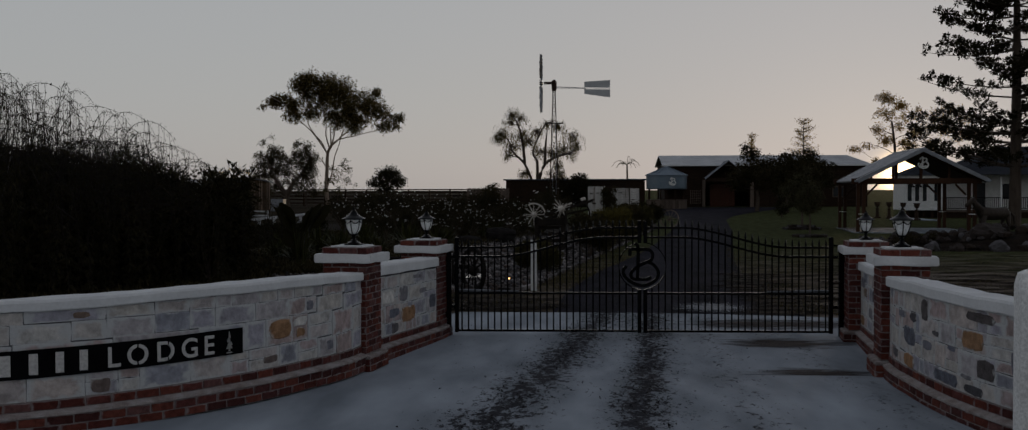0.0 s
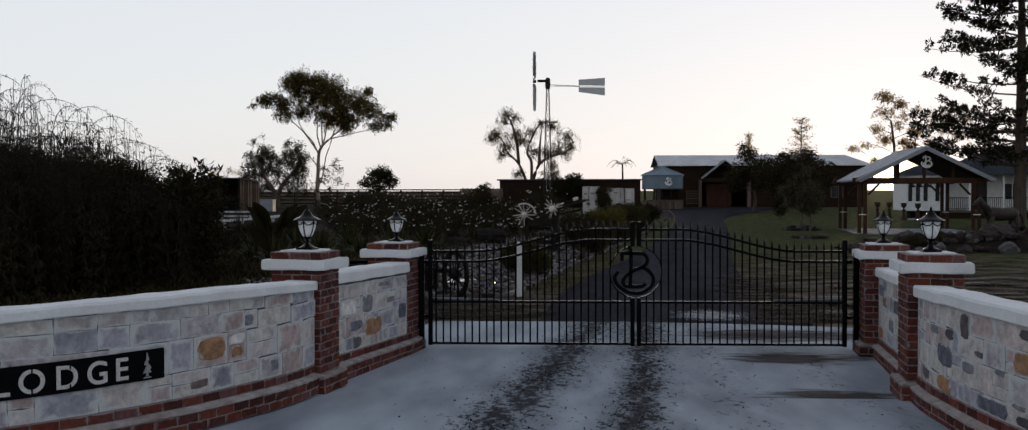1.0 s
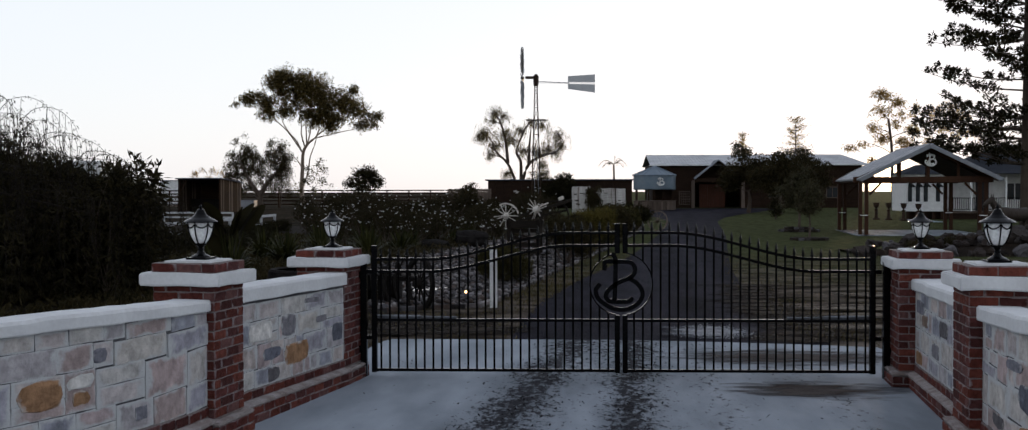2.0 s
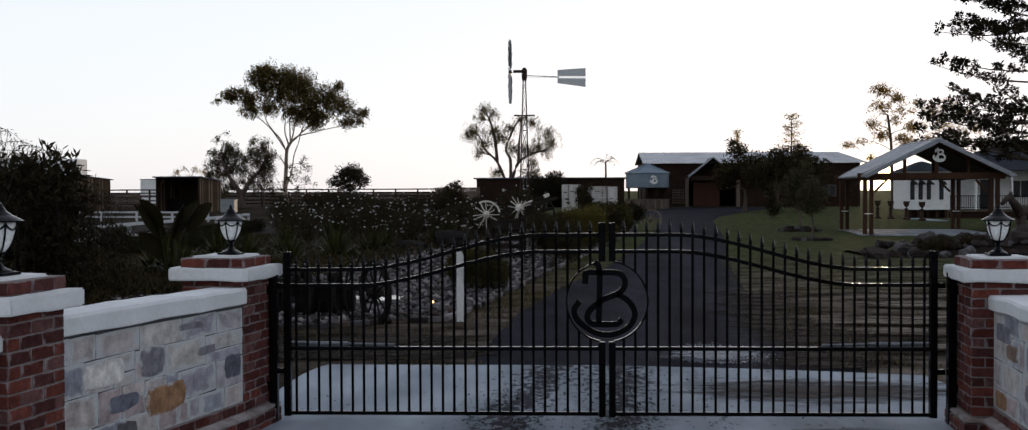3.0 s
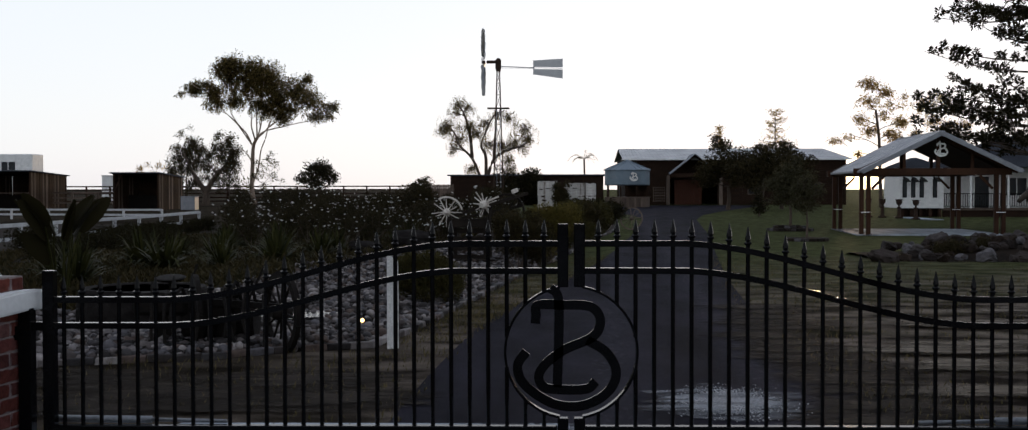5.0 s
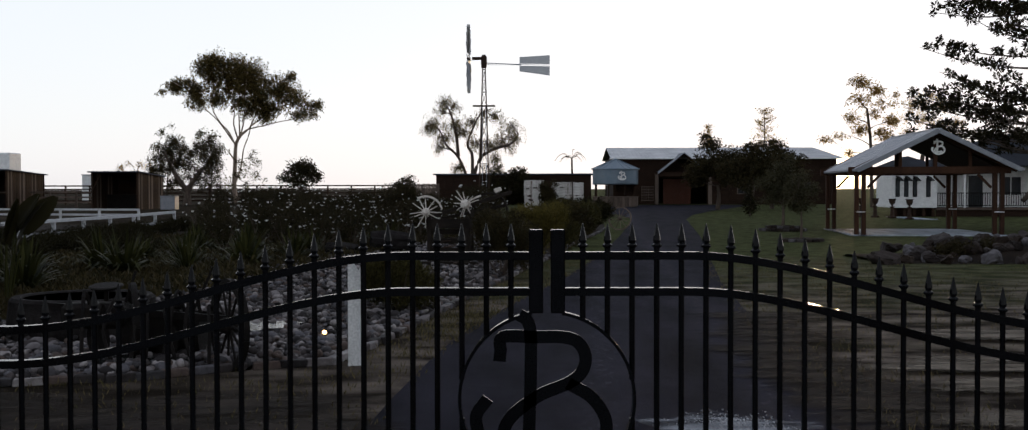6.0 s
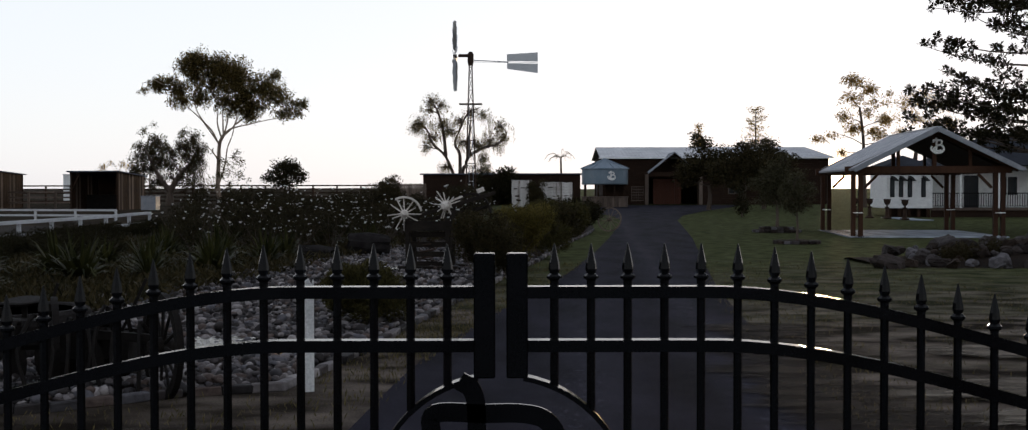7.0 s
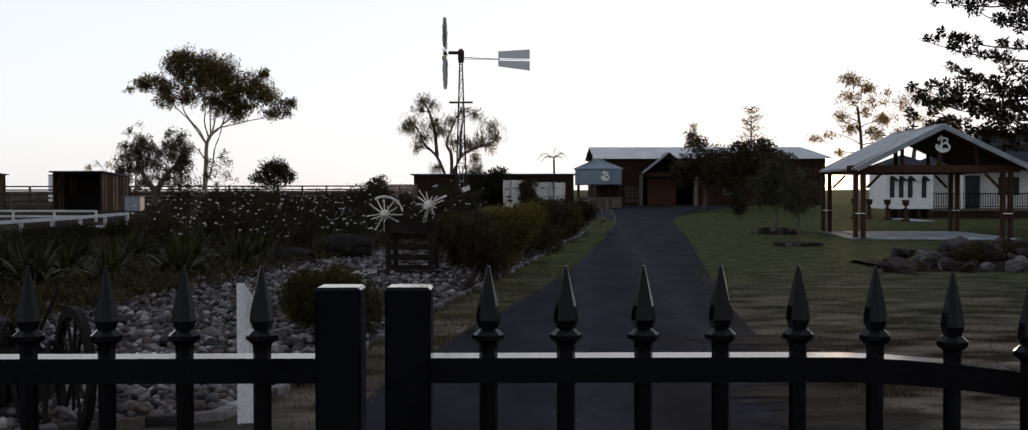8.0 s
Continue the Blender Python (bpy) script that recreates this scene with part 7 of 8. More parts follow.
def weeping_tree(x, y, label):
    """Large willow-like tree: arching limbs with hanging leafy strands down to the ground."""
    r = random.Random(41)
    t = empty("weeping_tree", pose(x, y, 0) @ Matrix.Scale(0.93, 4))
    tagged(t, label, "tree")
    wood, crown = Mesh(), Mesh()
    wood.tube([(0, 0, 0), (0.2, 0, 1.2), (0.1, 0.1, 2.4)], [0.42, 0.34, 0.3], 10)

    def strand(p, length, thick, sway, fine=1.0):
        p = Vector(p)
        d = Vector((r.uniform(-1, 1), r.uniform(-1, 1), 0)) * sway
        q, pts = p.copy(), [p.copy()]
        n = max(3, int(length / 0.28))
        for i in range(n):
            q = q + Vector((d.x * 0.12, d.y * 0.12, -length / n)) + rand_dir(r) * 0.035
            if q.z < 0.15:
                break
            pts.append(q.copy())
            for _ in range(thick):
                v = Vector((r.uniform(-1, 1), r.uniform(-1, 1), r.uniform(-1.5, -0.2))).normalized()
                s = v.cross(rand_dir(r))
                if s.length > 0.01:
                    crown.leaf(q + rand_dir(r) * 0.05, v, s.normalized(), r.uniform(0.14, 0.27) * fine, r.uniform(0.028, 0.05) * fine)
        if len(pts) > 2:
            wood.tube(pts, [0.007] * len(pts), 3)

    for i in range(130):
        a = r.uniform(0, 6.28)
        reach = r.uniform(3.0, 7.0)
        dx, dy = math.cos(a) * reach, math.sin(a) * reach
        peak = 3.75 - 0.155 * max(0, dx + 1) + r.uniform(-0.7, 0.25)
        end = Vector((dx, dy, max(1.6, peak - 0.5)))
        top = Vector((dx * 0.55, dy * 0.55, peak))
        pts = smooth_line([(0.1, 0.1, 2.2), top * 0.5 + Vector((0, 0, 1.4)), top, end], 5)
        wood.tube(pts, [max(0.008, 0.07 * (1 - k / len(pts))) for k in range(len(pts))], 5)
        for k in range(5, len(pts)):
            for _ in range(4):
                strand(pts[k] + rand_dir(r) * 0.4, min(pts[k].z - 0.2, r.uniform(1.8, 4.5)), 9, 0.5)
    # long thin shoots arch out above the crown and hang over at their ends
    for i in range(170):
        a = r.uniform(0, 6.28)
        b = Vector((math.cos(a), math.sin(a), 0)) * r.uniform(0.5, 5.6)
        foot = 3.3 - 0.2 * max(0, b.x + 1)
        up = r.uniform(0.3, 2.7) * max(0.12, 1.0 - max(0.0, b.x + 1.0) / 6.5)
        out = Vector((r.uniform(0.5, 1), r.uniform(-0.5, 0.5), 0)) * r.uniform(0.8, 2.3)
        pts = smooth_line([b + Vector((0, 0, foot - 0.8)), b + out * 0.35 + Vector((0, 0, foot + up * 0.75)), b + out * 0.8 + Vector((0, 0, foot + up)), b + out * 1.25 + Vector((0, 0, foot + up * 0.7)), b + out * 1.4 + Vector((0, 0, foot - 0.1))], 5)
        wood.tube(pts, [max(0.004, 0.014 - 0.0006 * k) for k in range(len(pts))], 3)
        for k in range(4, len(pts)):
            for _ in range(5):
                v = Vector((r.uniform(-0.7, 0.7), r.uniform(-0.7, 0.7), r.uniform(-1.4, 0.1))).normalized()
                s = v.cross(rand_dir(r))
                if s.length > 0.01:
                    crown.leaf(pts[k] + rand_dir(r) * 0.08, v, s.normalized(), r.uniform(0.06, 0.13), 0.018)
            if k > 8 and r.random() < 0.5:
                strand(pts[k], r.uniform(0.5, 1.7), 3, 0.25, 0.6)
    wood.make("trunk", M_WRECK, t, "dark trunk and hanging twigs")
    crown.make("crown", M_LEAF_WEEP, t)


weeping_tree(-15.35, 10.0, "large weeping tree with strands hanging to the ground")

# ---- garden beside the drive: shrubs, strap-leaved plants, white roses ----
def shrub(name, x, y, w, h, mat, label, seed, leaf=0.07, density=900, stem=0.15, group="", up=0.0):
    r = random.Random(seed)
    t = empty(name, pose(x, y, rise(y)))
    tagged(t, label, "shrub", group)
    wood, crown = Mesh(), Mesh()
    for i in range(9):
        a = r.uniform(0, 6.28)
        e = Vector((math.cos(a) * w * 0.4, math.sin(a) * w * 0.4, h * r.uniform(0.6, 0.9)))
        wood.tube(limb_path((0, 0, 0), e, 0.05, r), [max(0.004, 0.022 * (1 - i2 / 7)) for i2 in range(7)], 5)
    n = 16
    for i in range(n):
        a, k = r.uniform(0, 6.28), math.sqrt(r.random()) * 0.36
        z = stem + (h - stem) * r.uniform(0.25, 0.85)
        shrink = 1.0 - 0.55 * abs((z - stem) / (h - stem) - 0.45)
        c = (math.cos(a) * w * k * shrink, math.sin(a) * w * k * shrink, z)
        rr = w * r.uniform(0.14, 0.24)
        count = int(density * rr * rr * 8)
        sprays = count // 7
        for _ in range(sprays):
            d = rand_dir(r)
            q = Vector(c) + d * rr * (r.random() ** 0.4)
            if q.z < stem * 0.5:
                continue
            for _ in range(7):
                v = (rand_dir(r) + d * 0.6 + Vector((0, 0, up))).normalized()
                s = v.cross(rand_dir(r))
                if s.length > 0.01:
                    crown.leaf(q + rand_dir(r) * leaf * 0.5, v, s.normalized(), leaf * r.uniform(0.7, 1.4), leaf * r.uniform(0.22, 0.4))
    wood.make("branchwork", M_BARK, t)
    crown.make("foliage", mat, t)
    return t


HEDGE = "rounded shrubs along the drive"
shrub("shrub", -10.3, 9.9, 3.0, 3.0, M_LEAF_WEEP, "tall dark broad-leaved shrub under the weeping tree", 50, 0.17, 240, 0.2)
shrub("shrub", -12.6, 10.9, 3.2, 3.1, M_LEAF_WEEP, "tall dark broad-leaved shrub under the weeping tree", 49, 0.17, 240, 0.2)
shrub("shrub", -2.15, 13.6, 1.5, 0.85, M_LEAF_OLIVE, "low fine-leaved shrub on a short pale stem among pebbles", 51, 0.05, 4200, 0.2, "", 0.8)
shrub("shrub", -0.62, 21.3, 1.75, 1.55, M_LEAF_BROWN, "rounded dark brown-green shrub beside the drive", 52, 0.06, 2300, 0.15, HEDGE, 0.4)
shrub("shrub", 0.2, 25.8, 2.0, 1.6, M_LEAF_HEDGE, "rounded yellow-green shrub beside the drive", 53, 0.065, 2300, 0.1, HEDGE, 0.5)
shrub("shrub", 0.75, 30.2, 2.0, 1.55, M_LEAF_OLIVE, "rounded olive shrub beside the drive", 54, 0.075, 1700, 0.1, HEDGE, 0.4)
shrub("shrub", 1.55, 36.0, 2.1, 1.55, M_LEAF_BROWN, "rounded dark shrub beside the drive", 55, 0.10, 800, 0.1, HEDGE)
shrub("shrub", 2.3, 42.5, 1.9, 1.45, M_LEAF_OLIVE, "rounded olive shrub beside the drive", 56, 0.11, 600, 0.1, HEDGE)
shrub("shrub", 3.2, 49.0, 2.1, 1.5, M_LEAF_DARK, "rounded dark shrub near the bend of the drive", 57, 0.12, 500, 0.1, HEDGE)
shrub("shrub", -7.3, 62.0, 2.8, 2.65, M_LEAF_BROWN, "large dark shrub with reddish tips at the back of the garden", 58, 0.16, 250, 0.1)


shrub("shrub", -1.6, 106.5, 5.5, 2.9, M_LEAF_DARK, "broad dark shrub before the low building", 59, 0.28, 90, 0.1)
shrub("shrub", 1.5, 70.0, 1.5, 2.7, M_LEAF_BROWN, "brown creeper hanging over the old tank", 60, 0.12, 500, 0.05)
LOW = "low dark shrubs by the white fence"
low = shrub("low_shrub", -16.4, 30.0, 1.9, 0.75, M_LEAF_DARK, "low dark shrub beside the white fence", 64, 0.09, 300, 0.03, LOW)
lows = random.Random(65)
for i in range(40):
    y = lows.uniform(26, 50)
    x = max(-16.6, -0.33 * (y + 7.4) - lows.uniform(-1.0, 4.0))
    copy_thing(low, pose(x, y, rise(y), 0, 0, lows.uniform(0, 360)) @ Matrix.Scale(lows.uniform(0.5, 0.8), 4))


def strap_plant(name, seed, leaves, length, label):
    r = random.Random(seed)
    t = empty(name)
    tagged(t, label, "plant", "strap-leaved plants in the garden")
    m = Mesh()
    for i in range(leaves):
        a = r.uniform(0, 6.28)
        d = Vector((math.cos(a), math.sin(a), 0))
        side = d.cross(Vector((0, 0, 1)))
        ln, lean = length * r.uniform(0.6, 1.15), r.uniform(0.15, 0.85)
        w = 0.03 * r.uniform(0.7, 1.3)
        pts = []
        for k in range(5):
            s = k / 4
            pts.append(d * (0.05 + ln * lean * s) + Vector((0, 0, ln * (1.05 - lean * 0.5) * s * (1 - 0.42 * lean * s * s) - lean * 0.3 * ln * s ** 3)))
        i0 = len(m.v)
        for k, q in enumerate(pts):
            ww = w * (1 - (k / 4) ** 2 * 0.95)
            m.v += [q - side * ww, q + side * ww]
        for k in range(4):
            j = i0 + 2 * k
            m.f.append((j, j + 1, j + 3, j + 2))
    m.make("foliage", M_LEAF_STRAP, t)
    return t


strap = strap_plant("strap_plant", 61, 130, 0.95, "clump of long green strap leaves")
strap.matrix_world = pose(-8.2, 22.6, 0)
strap_b = strap_plant("strap_plant", 62, 110, 0.8, "clump of long green strap leaves")
strap_b.matrix_world = pose(-5.6, 37.5, 0)
g = random.Random(63)
STRAPS = [(-9.4, 21.6), (-10.4, 23.0), (-7.2, 24.2), (-11.6, 21.4), (-9.0, 25.0), (-6.6, 27.5), (-8.0, 28.0), (-10.6, 26.6), (-10.9, 18.8), (-9.8, 17.2)]
for i in range(22):
    y = g.uniform(28, 46)
    STRAPS.append((max(-0.27 * (y + 7.4), edge_x(y) - 5.4 - g.random() * 9), y))
for x, y in STRAPS:
    k = g.uniform(0.95, 1.5) * (1.15 if y < 26 else 1.0)
    copy_thing(strap if g.random() < 0.6 else strap_b, pose(x, y, rise(y), 0, 0, g.uniform(0, 360)) @ Matrix.Scale(k, 4))


def paddle_plant(x, y):
    """Upright clump of broad paddle-shaped leaves on stalks."""
    r = random.Random(67)
    t = empty("paddle_plant", pose(x, y, rise(y)))
    tagged(t, "tall plant with broad dark paddle leaves", "plant")
    for i in range(13):
        a = r.uniform(0, 6.28)
        d = Vector((math.cos(a), math.sin(a), 0))
        h, lean = r.uniform(0.6, 1.45), r.uniform(0.03, 0.22)
        root, neck = d * 0.08, d * (0.08 + lean * h) + Vector((0, 0, h))
        q = Mesh()
        q.tube([root, root.lerp(neck, 0.5) + Vector((0, 0, 0.08)), neck], [0.025, 0.02, 0.014], 6)
        st = q.make("stalk", M_LEAF_STRAP, t)
        m = Mesh()
        up = (d * (0.25 + lean) + Vector((0, 0, 1))).normalized()
        side = up.cross(rand_dir(r)).normalized()
        ln, wd = r.uniform(0.65, 0.95), r.uniform(0.28, 0.42)
        i0 = len(m.v)
        for k in range(7):
            u = k / 6
            w = wd * math.sin(math.pi * (0.08 + 0.88 * u)) ** 0.7 / 2
            c = neck + up * ln * u + d * (0.18 * u * u) + Vector((0, 0, -0.1 * u * u))
            fold = up.cross(side) * 0.04
            m.v += [c - side * w + fold, c, c + side * w + fold]
        for k in range(6):
            j = i0 + 3 * k
            m.f += [(j, j + 1, j + 4, j + 3), (j + 1, j + 2, j + 5, j + 4)]
        m.make("leaf", M_LEAF_DARK, t, smooth=True)


paddle_plant(-9.2, 15.0)


def rose_bush(seed, w, h, blooms):
    r = random.Random(seed)
    t = shrub("rose_bush", 0, 0, w, h, M_LEAF_ROSE, "dark leafy rose bush with white blooms", seed, 0.075, 250, 0.2, "white rose bushes in the garden")
    b = bmesh.new()
    for i in range(blooms):
        a, k = r.uniform(0, 6.28), r.uniform(0.2, 0.55)
        q = Vector((math.cos(a) * w * k, math.sin(a) * w * k, h * r.uniform(0.6, 1.08)))
        s = r.uniform(0.02, 0.055)
        for j in range(6):
            v = Vector((math.cos(j * 1.05), math.sin(j * 1.05), 0.5)).normalized()
            u = v.cross(Vector((0, 0, 1))).normalized()
            b.faces.new([b.verts.new(q + c) for c in (Vector((0, 0, -s * 0.4)), v * s + u * s * 0.6, v * s * 1.2 + Vector((0, 0, s * 0.4)), v * s - u * s * 0.6)])
    tagged(part("blossom", b, M_BLOOM, t, "small white blooms"), kind="stuff")
    return t


roses = [rose_bush(71, 1.5, 1.2, 7), rose_bush(72, 1.7, 1.35, 3), rose_bush(73, 1.4, 1.0, 14)]
first = [(-9.5, 31.0), (-10.5, 33.0), (-7.5, 34.0)]
for t, (x, y) in zip(roses, first):
    t.matrix_world = pose(x, y, rise(y))
for i in range(190):
    y = g.uniform(30, 74)
    x = edge_x(min(y, 58)) - 5.5 - g.random() * (14 + y * 0.3)
    if x < -0.265 * (y + 7.4) or x < -16.2 - 0.9 * max(0.0, y - 52):
        continue
    k = g.uniform(0.85, 1.3) * (1.25 if y > 50 else 1.0)
    copy_thing(g.choice(roses), pose(x, y, rise(y), 0, 0, g.uniform(0, 360)) @ Matrix.Scale(k, 4))


def undergrowth():
    """Low leafy growth that covers the soil of the garden between the larger plants."""
    r = random.Random(77)
    q = Mesh()
    for i in range(7000):
        y = 12.6 + 30 * r.random() ** 1.3
        x = r.uniform(max(-16.8, -0.5 * (y + 8)), edge_x(y) - 5.3)
        if i % 4 == 0:
            x, y = r.uniform(-17.0, -7.6), r.uniform(1.5, 12.6)
        if noise.noise(Vector((x * 0.45, y * 0.45, 3.0))) < r.uniform(-0.55, 0.05):
            continue
        h = 0.22 + 0.3 * r.random() ** 2 * (x > -0.27 * (y + 7.4))
        c = Vector((x, y, rise(y) - 0.03))
        for k in range(9):
            v = Vector((r.uniform(-0.9, 0.9), r.uniform(-0.9, 0.9), r.uniform(0.2, 1.0))).normalized()
            s = v.cross(rand_dir(r))
            if s.length > 0.01:
                q.leaf(c + Vector((r.uniform(-0.2, 0.2), r.uniform(-0.2, 0.2), h * r.uniform(0, 0.7))), v, s.normalized(), r.uniform(0.12, 0.26), r.uniform(0.03, 0.07))
    tagged(q.make("undergrowth", M_LEAF_BROWN), "low dark leafy growth covering the garden soil", "plants", kind="stuff")


undergrowth()


# ---- pebbles, edging, garden relics ----
def pebble_bed():
    r = random.Random(81)
    bed = empty("pebble_bed")
    tagged(bed, "bed of rounded grey and tan river pebbles", "pebbles")
    singles, meshes, rest = 0, [], Mesh()
    for k in range(10):
        q = Mesh()
        q.blob((0, 0, 0), 1.0, 0.72, r, 1)
        me = bpy.data.meshes.new("pebble")
        me.from_pydata([tuple(v) for v in q.v], [], q.f)
        me.shade_smooth()
        me.materials.append(M_PEBBLE)
        meshes.append(me)
    for i in range(22000):
        y = 6.6 + 30 * r.random() ** 1.35
        reach = 3.2 + 0.9 * (y - 6.6) if y < 12 else 6.2
        x = edge_x(y) - 0.12 - reach * r.random() ** 1.15
        if x > edge_x(y) - 0.1:
            continue
        s = r.uniform(0.03, 0.068) * (1.6 if r.random() < 0.15 else 1.0)
        z = 0.02 + r.uniform(-0.01, 0.05) + (0.05 if r.random() < 0.3 else 0)
        if y < 10.2 and singles < 300 and r.random() < 0.35:
            ob = new("pebble", r.choice(meshes))
            ob.parent = bed
            ob.matrix_local = pose(x, y, z + 0.02, r.uniform(-25, 25), r.uniform(-25, 25), r.uniform(0, 360)) @ Matrix.Diagonal((s * 1.1, s * 0.9, s * 0.85, 1))
            singles += 1
        else:
            rest.blob((x, y, z), s, 0.72, r, 1 if y < 16 else 0)
    tagged(rest.make("loose_gravel", M_PEBBLES, bed, smooth=True), kind="stuff")


pebble_bed()


def pond(x, y, w, d, seed):
    water = bpy.data.materials.get("still_water") or material("still_water", (0.012, 0.014, 0.014), (0.02, 0.022, 0.02), rough=0.12, scale=2, bump=0.02, spec=0.5)
    tagged(patch("water", x, y, w, d, water, "still water lying among the pebbles", seed, 0.118), kind="structure", category="water")


def patch(name, x, y, w, d, mat, label, seed, z=0.004):
    """A thin sheet with an uneven outline."""
    bm = bmesh.new()
    n = 120
    c = bm.verts.new((x, y, z))
    ring = []
    for i in range(n):
        a = 6.2832 * i / n
        k = 1 + 0.45 * noise.noise(Vector((math.cos(a) * 1.7, math.sin(a) * 1.7, seed))) + 0.3 * noise.noise(Vector((math.cos(a) * 6, math.sin(a) * 6, seed))) + 0.25 * noise.noise(Vector((math.cos(a) * 19, math.sin(a) * 19, seed)))
        ring.append(bm.verts.new((x + math.cos(a) * w * k, y + math.sin(a) * d * k, z)))
    for i in range(n):
        bm.faces.new((c, ring[i], ring[(i + 1) % n]))
    return tagged(obj(name, bm, mat), label, "stain", kind="stuff")


pond(-4.75, 8.0, 0.85, 0.3, 2)
pond(-3.9, 11.2, 0.5, 0.6, 7)
pond(-2.9, 24.6, 0.45, 0.7, 9)


def edging():
    r = random.Random(83)
    e = empty("garden_edging")
    tagged(e, "row of flat grey stones edging the garden bed", "edging")
    y, me = 6.7, []
    for k in range(5):
        bm = bmesh.new()
        box(bm, 0, 0, 0, 0.3, 0.13, 0.09)
        for v in bm.verts:
            v.co += Vector((r.uniform(-0.02, 0.02), r.uniform(-0.015, 0.015), r.uniform(-0.012, 0.012)))
        bmesh.ops.bevel(bm, geom=bm.edges[:], offset=0.012, segments=1, affect="EDGES")
        m = bpy.data.meshes.new("edging_stone")
        bm.to_mesh(m)
        bm.free()
        m.materials.append(M_PEBBLE)
        me.append(m)
    while y < 52:
        x, dx = edge_x(y), edge_x(y + 0.1) - edge_x(y)
        ang = math.degrees(math.atan2(0.1, dx))
        ob = new("edging_stone", r.choice(me))
        ob.parent = e
        ob.matrix_local = pose(x + r.uniform(-0.02, 0.02), y, rise(y) - 0.02, 0, 0, ang + r.uniform(-6, 6))
        y += 0.31 * 0.1 / math.hypot(dx, 0.1)


edging()


def board_marker():
    p = empty("marker_post", pose(-2.05, 8.2, 0, 0, 0, 20))
    tagged(p, "white painted marker post of two boards beside the garden", "post")
    bm = bmesh.new()
    vs = [(-0.075, 0, 0), (0.075, 0, 0), (0.075, 0, 1.06), (-0.01, 0, 1.2), (-0.075, 0, 1.2)]
    bm.faces.new([bm.verts.new(v) for v in vs])
    bmesh.ops.solidify(bm, geom=bm.faces[:], thickness=0.03)
    part("board", bm, M_WHITE, p)
    bm = bmesh.new()
    vs = [(0.08, 0.01, 0), (0.08, 0.16, 0), (0.08, 0.13, 1.1), (0.08, 0.03, 1.14), (0.08, 0.01, 1.05)]
    bm.faces.new([bm.verts.new(v) for v in vs])
    bmesh.ops.solidify(bm, geom=bm.faces[:], thickness=0.03)
    part("board", bm, M_WHITE, p)


board_marker()


def white_bollard():
    p = empty("white_bollard", pose(2.76, -8.6, rise(-8.6)))
    tagged(p, "white painted timber post beside the stone wall", "post")
    bm = bmesh.new()
    lathe(bm, [(0.12, 0.0), (0.12, 1.45), (0.09, 1.55), (0.02, 1.58)], 4, pose(0, 0, 0, 0, 0, 45))
    part("shaft", bm, M_WHITE, p)
    bm = bmesh.new()
    lathe(bm, [(0.014, -0.09), (0.014, -0.085), (0.009, -0.08)], 10, pose(0, 0, 1.05, -90, 0, 0))
    part("bolt", bm, M_IRON, p)


white_bollard()


def garden_light():
    p = empty("garden_spotlight", pose(-2.76, 10.33, -0.13))
    tagged(p, "small lit garden spotlight on a spike", "lamp")
    bm = bmesh.new()
    lathe(bm, [(0.012, 0), (0.012, 0.18), (0.03, 0.19), (0.04, 0.21)], 10)
    part("spike", bm, M_BLACK, p)
    bm = bmesh.new()
    lathe(bm, [(0.03, -0.07), (0.045, -0.03), (0.048, 0.05)], 14, pose(0, 0, 0.25, 80, 0, 8))
    part("housing", bm, M_BLACK, p)
    glow = bpy.data.materials.new("warm_lamp_glow")
    glow.use_nodes = True
    b = glow.node_tree.nodes["Principled BSDF"]
    b.inputs["Base Color"].default_value = (1, 0.8, 0.5, 1)
    b.inputs["Emission Color"].default_value = (1.0, 0.52, 0.17, 1)
    b.inputs["Emission Strength"].default_value = 2.3
    bm = bmesh.new()
    lathe(bm, [(0.03, 0.0), (0.025, 0.01), (0.01, 0.018)], 14, pose(0, -0.05, 0.258, 80, 0, 8))
    part("lens", bm, glow, p, "glowing warm lens")


garden_light()


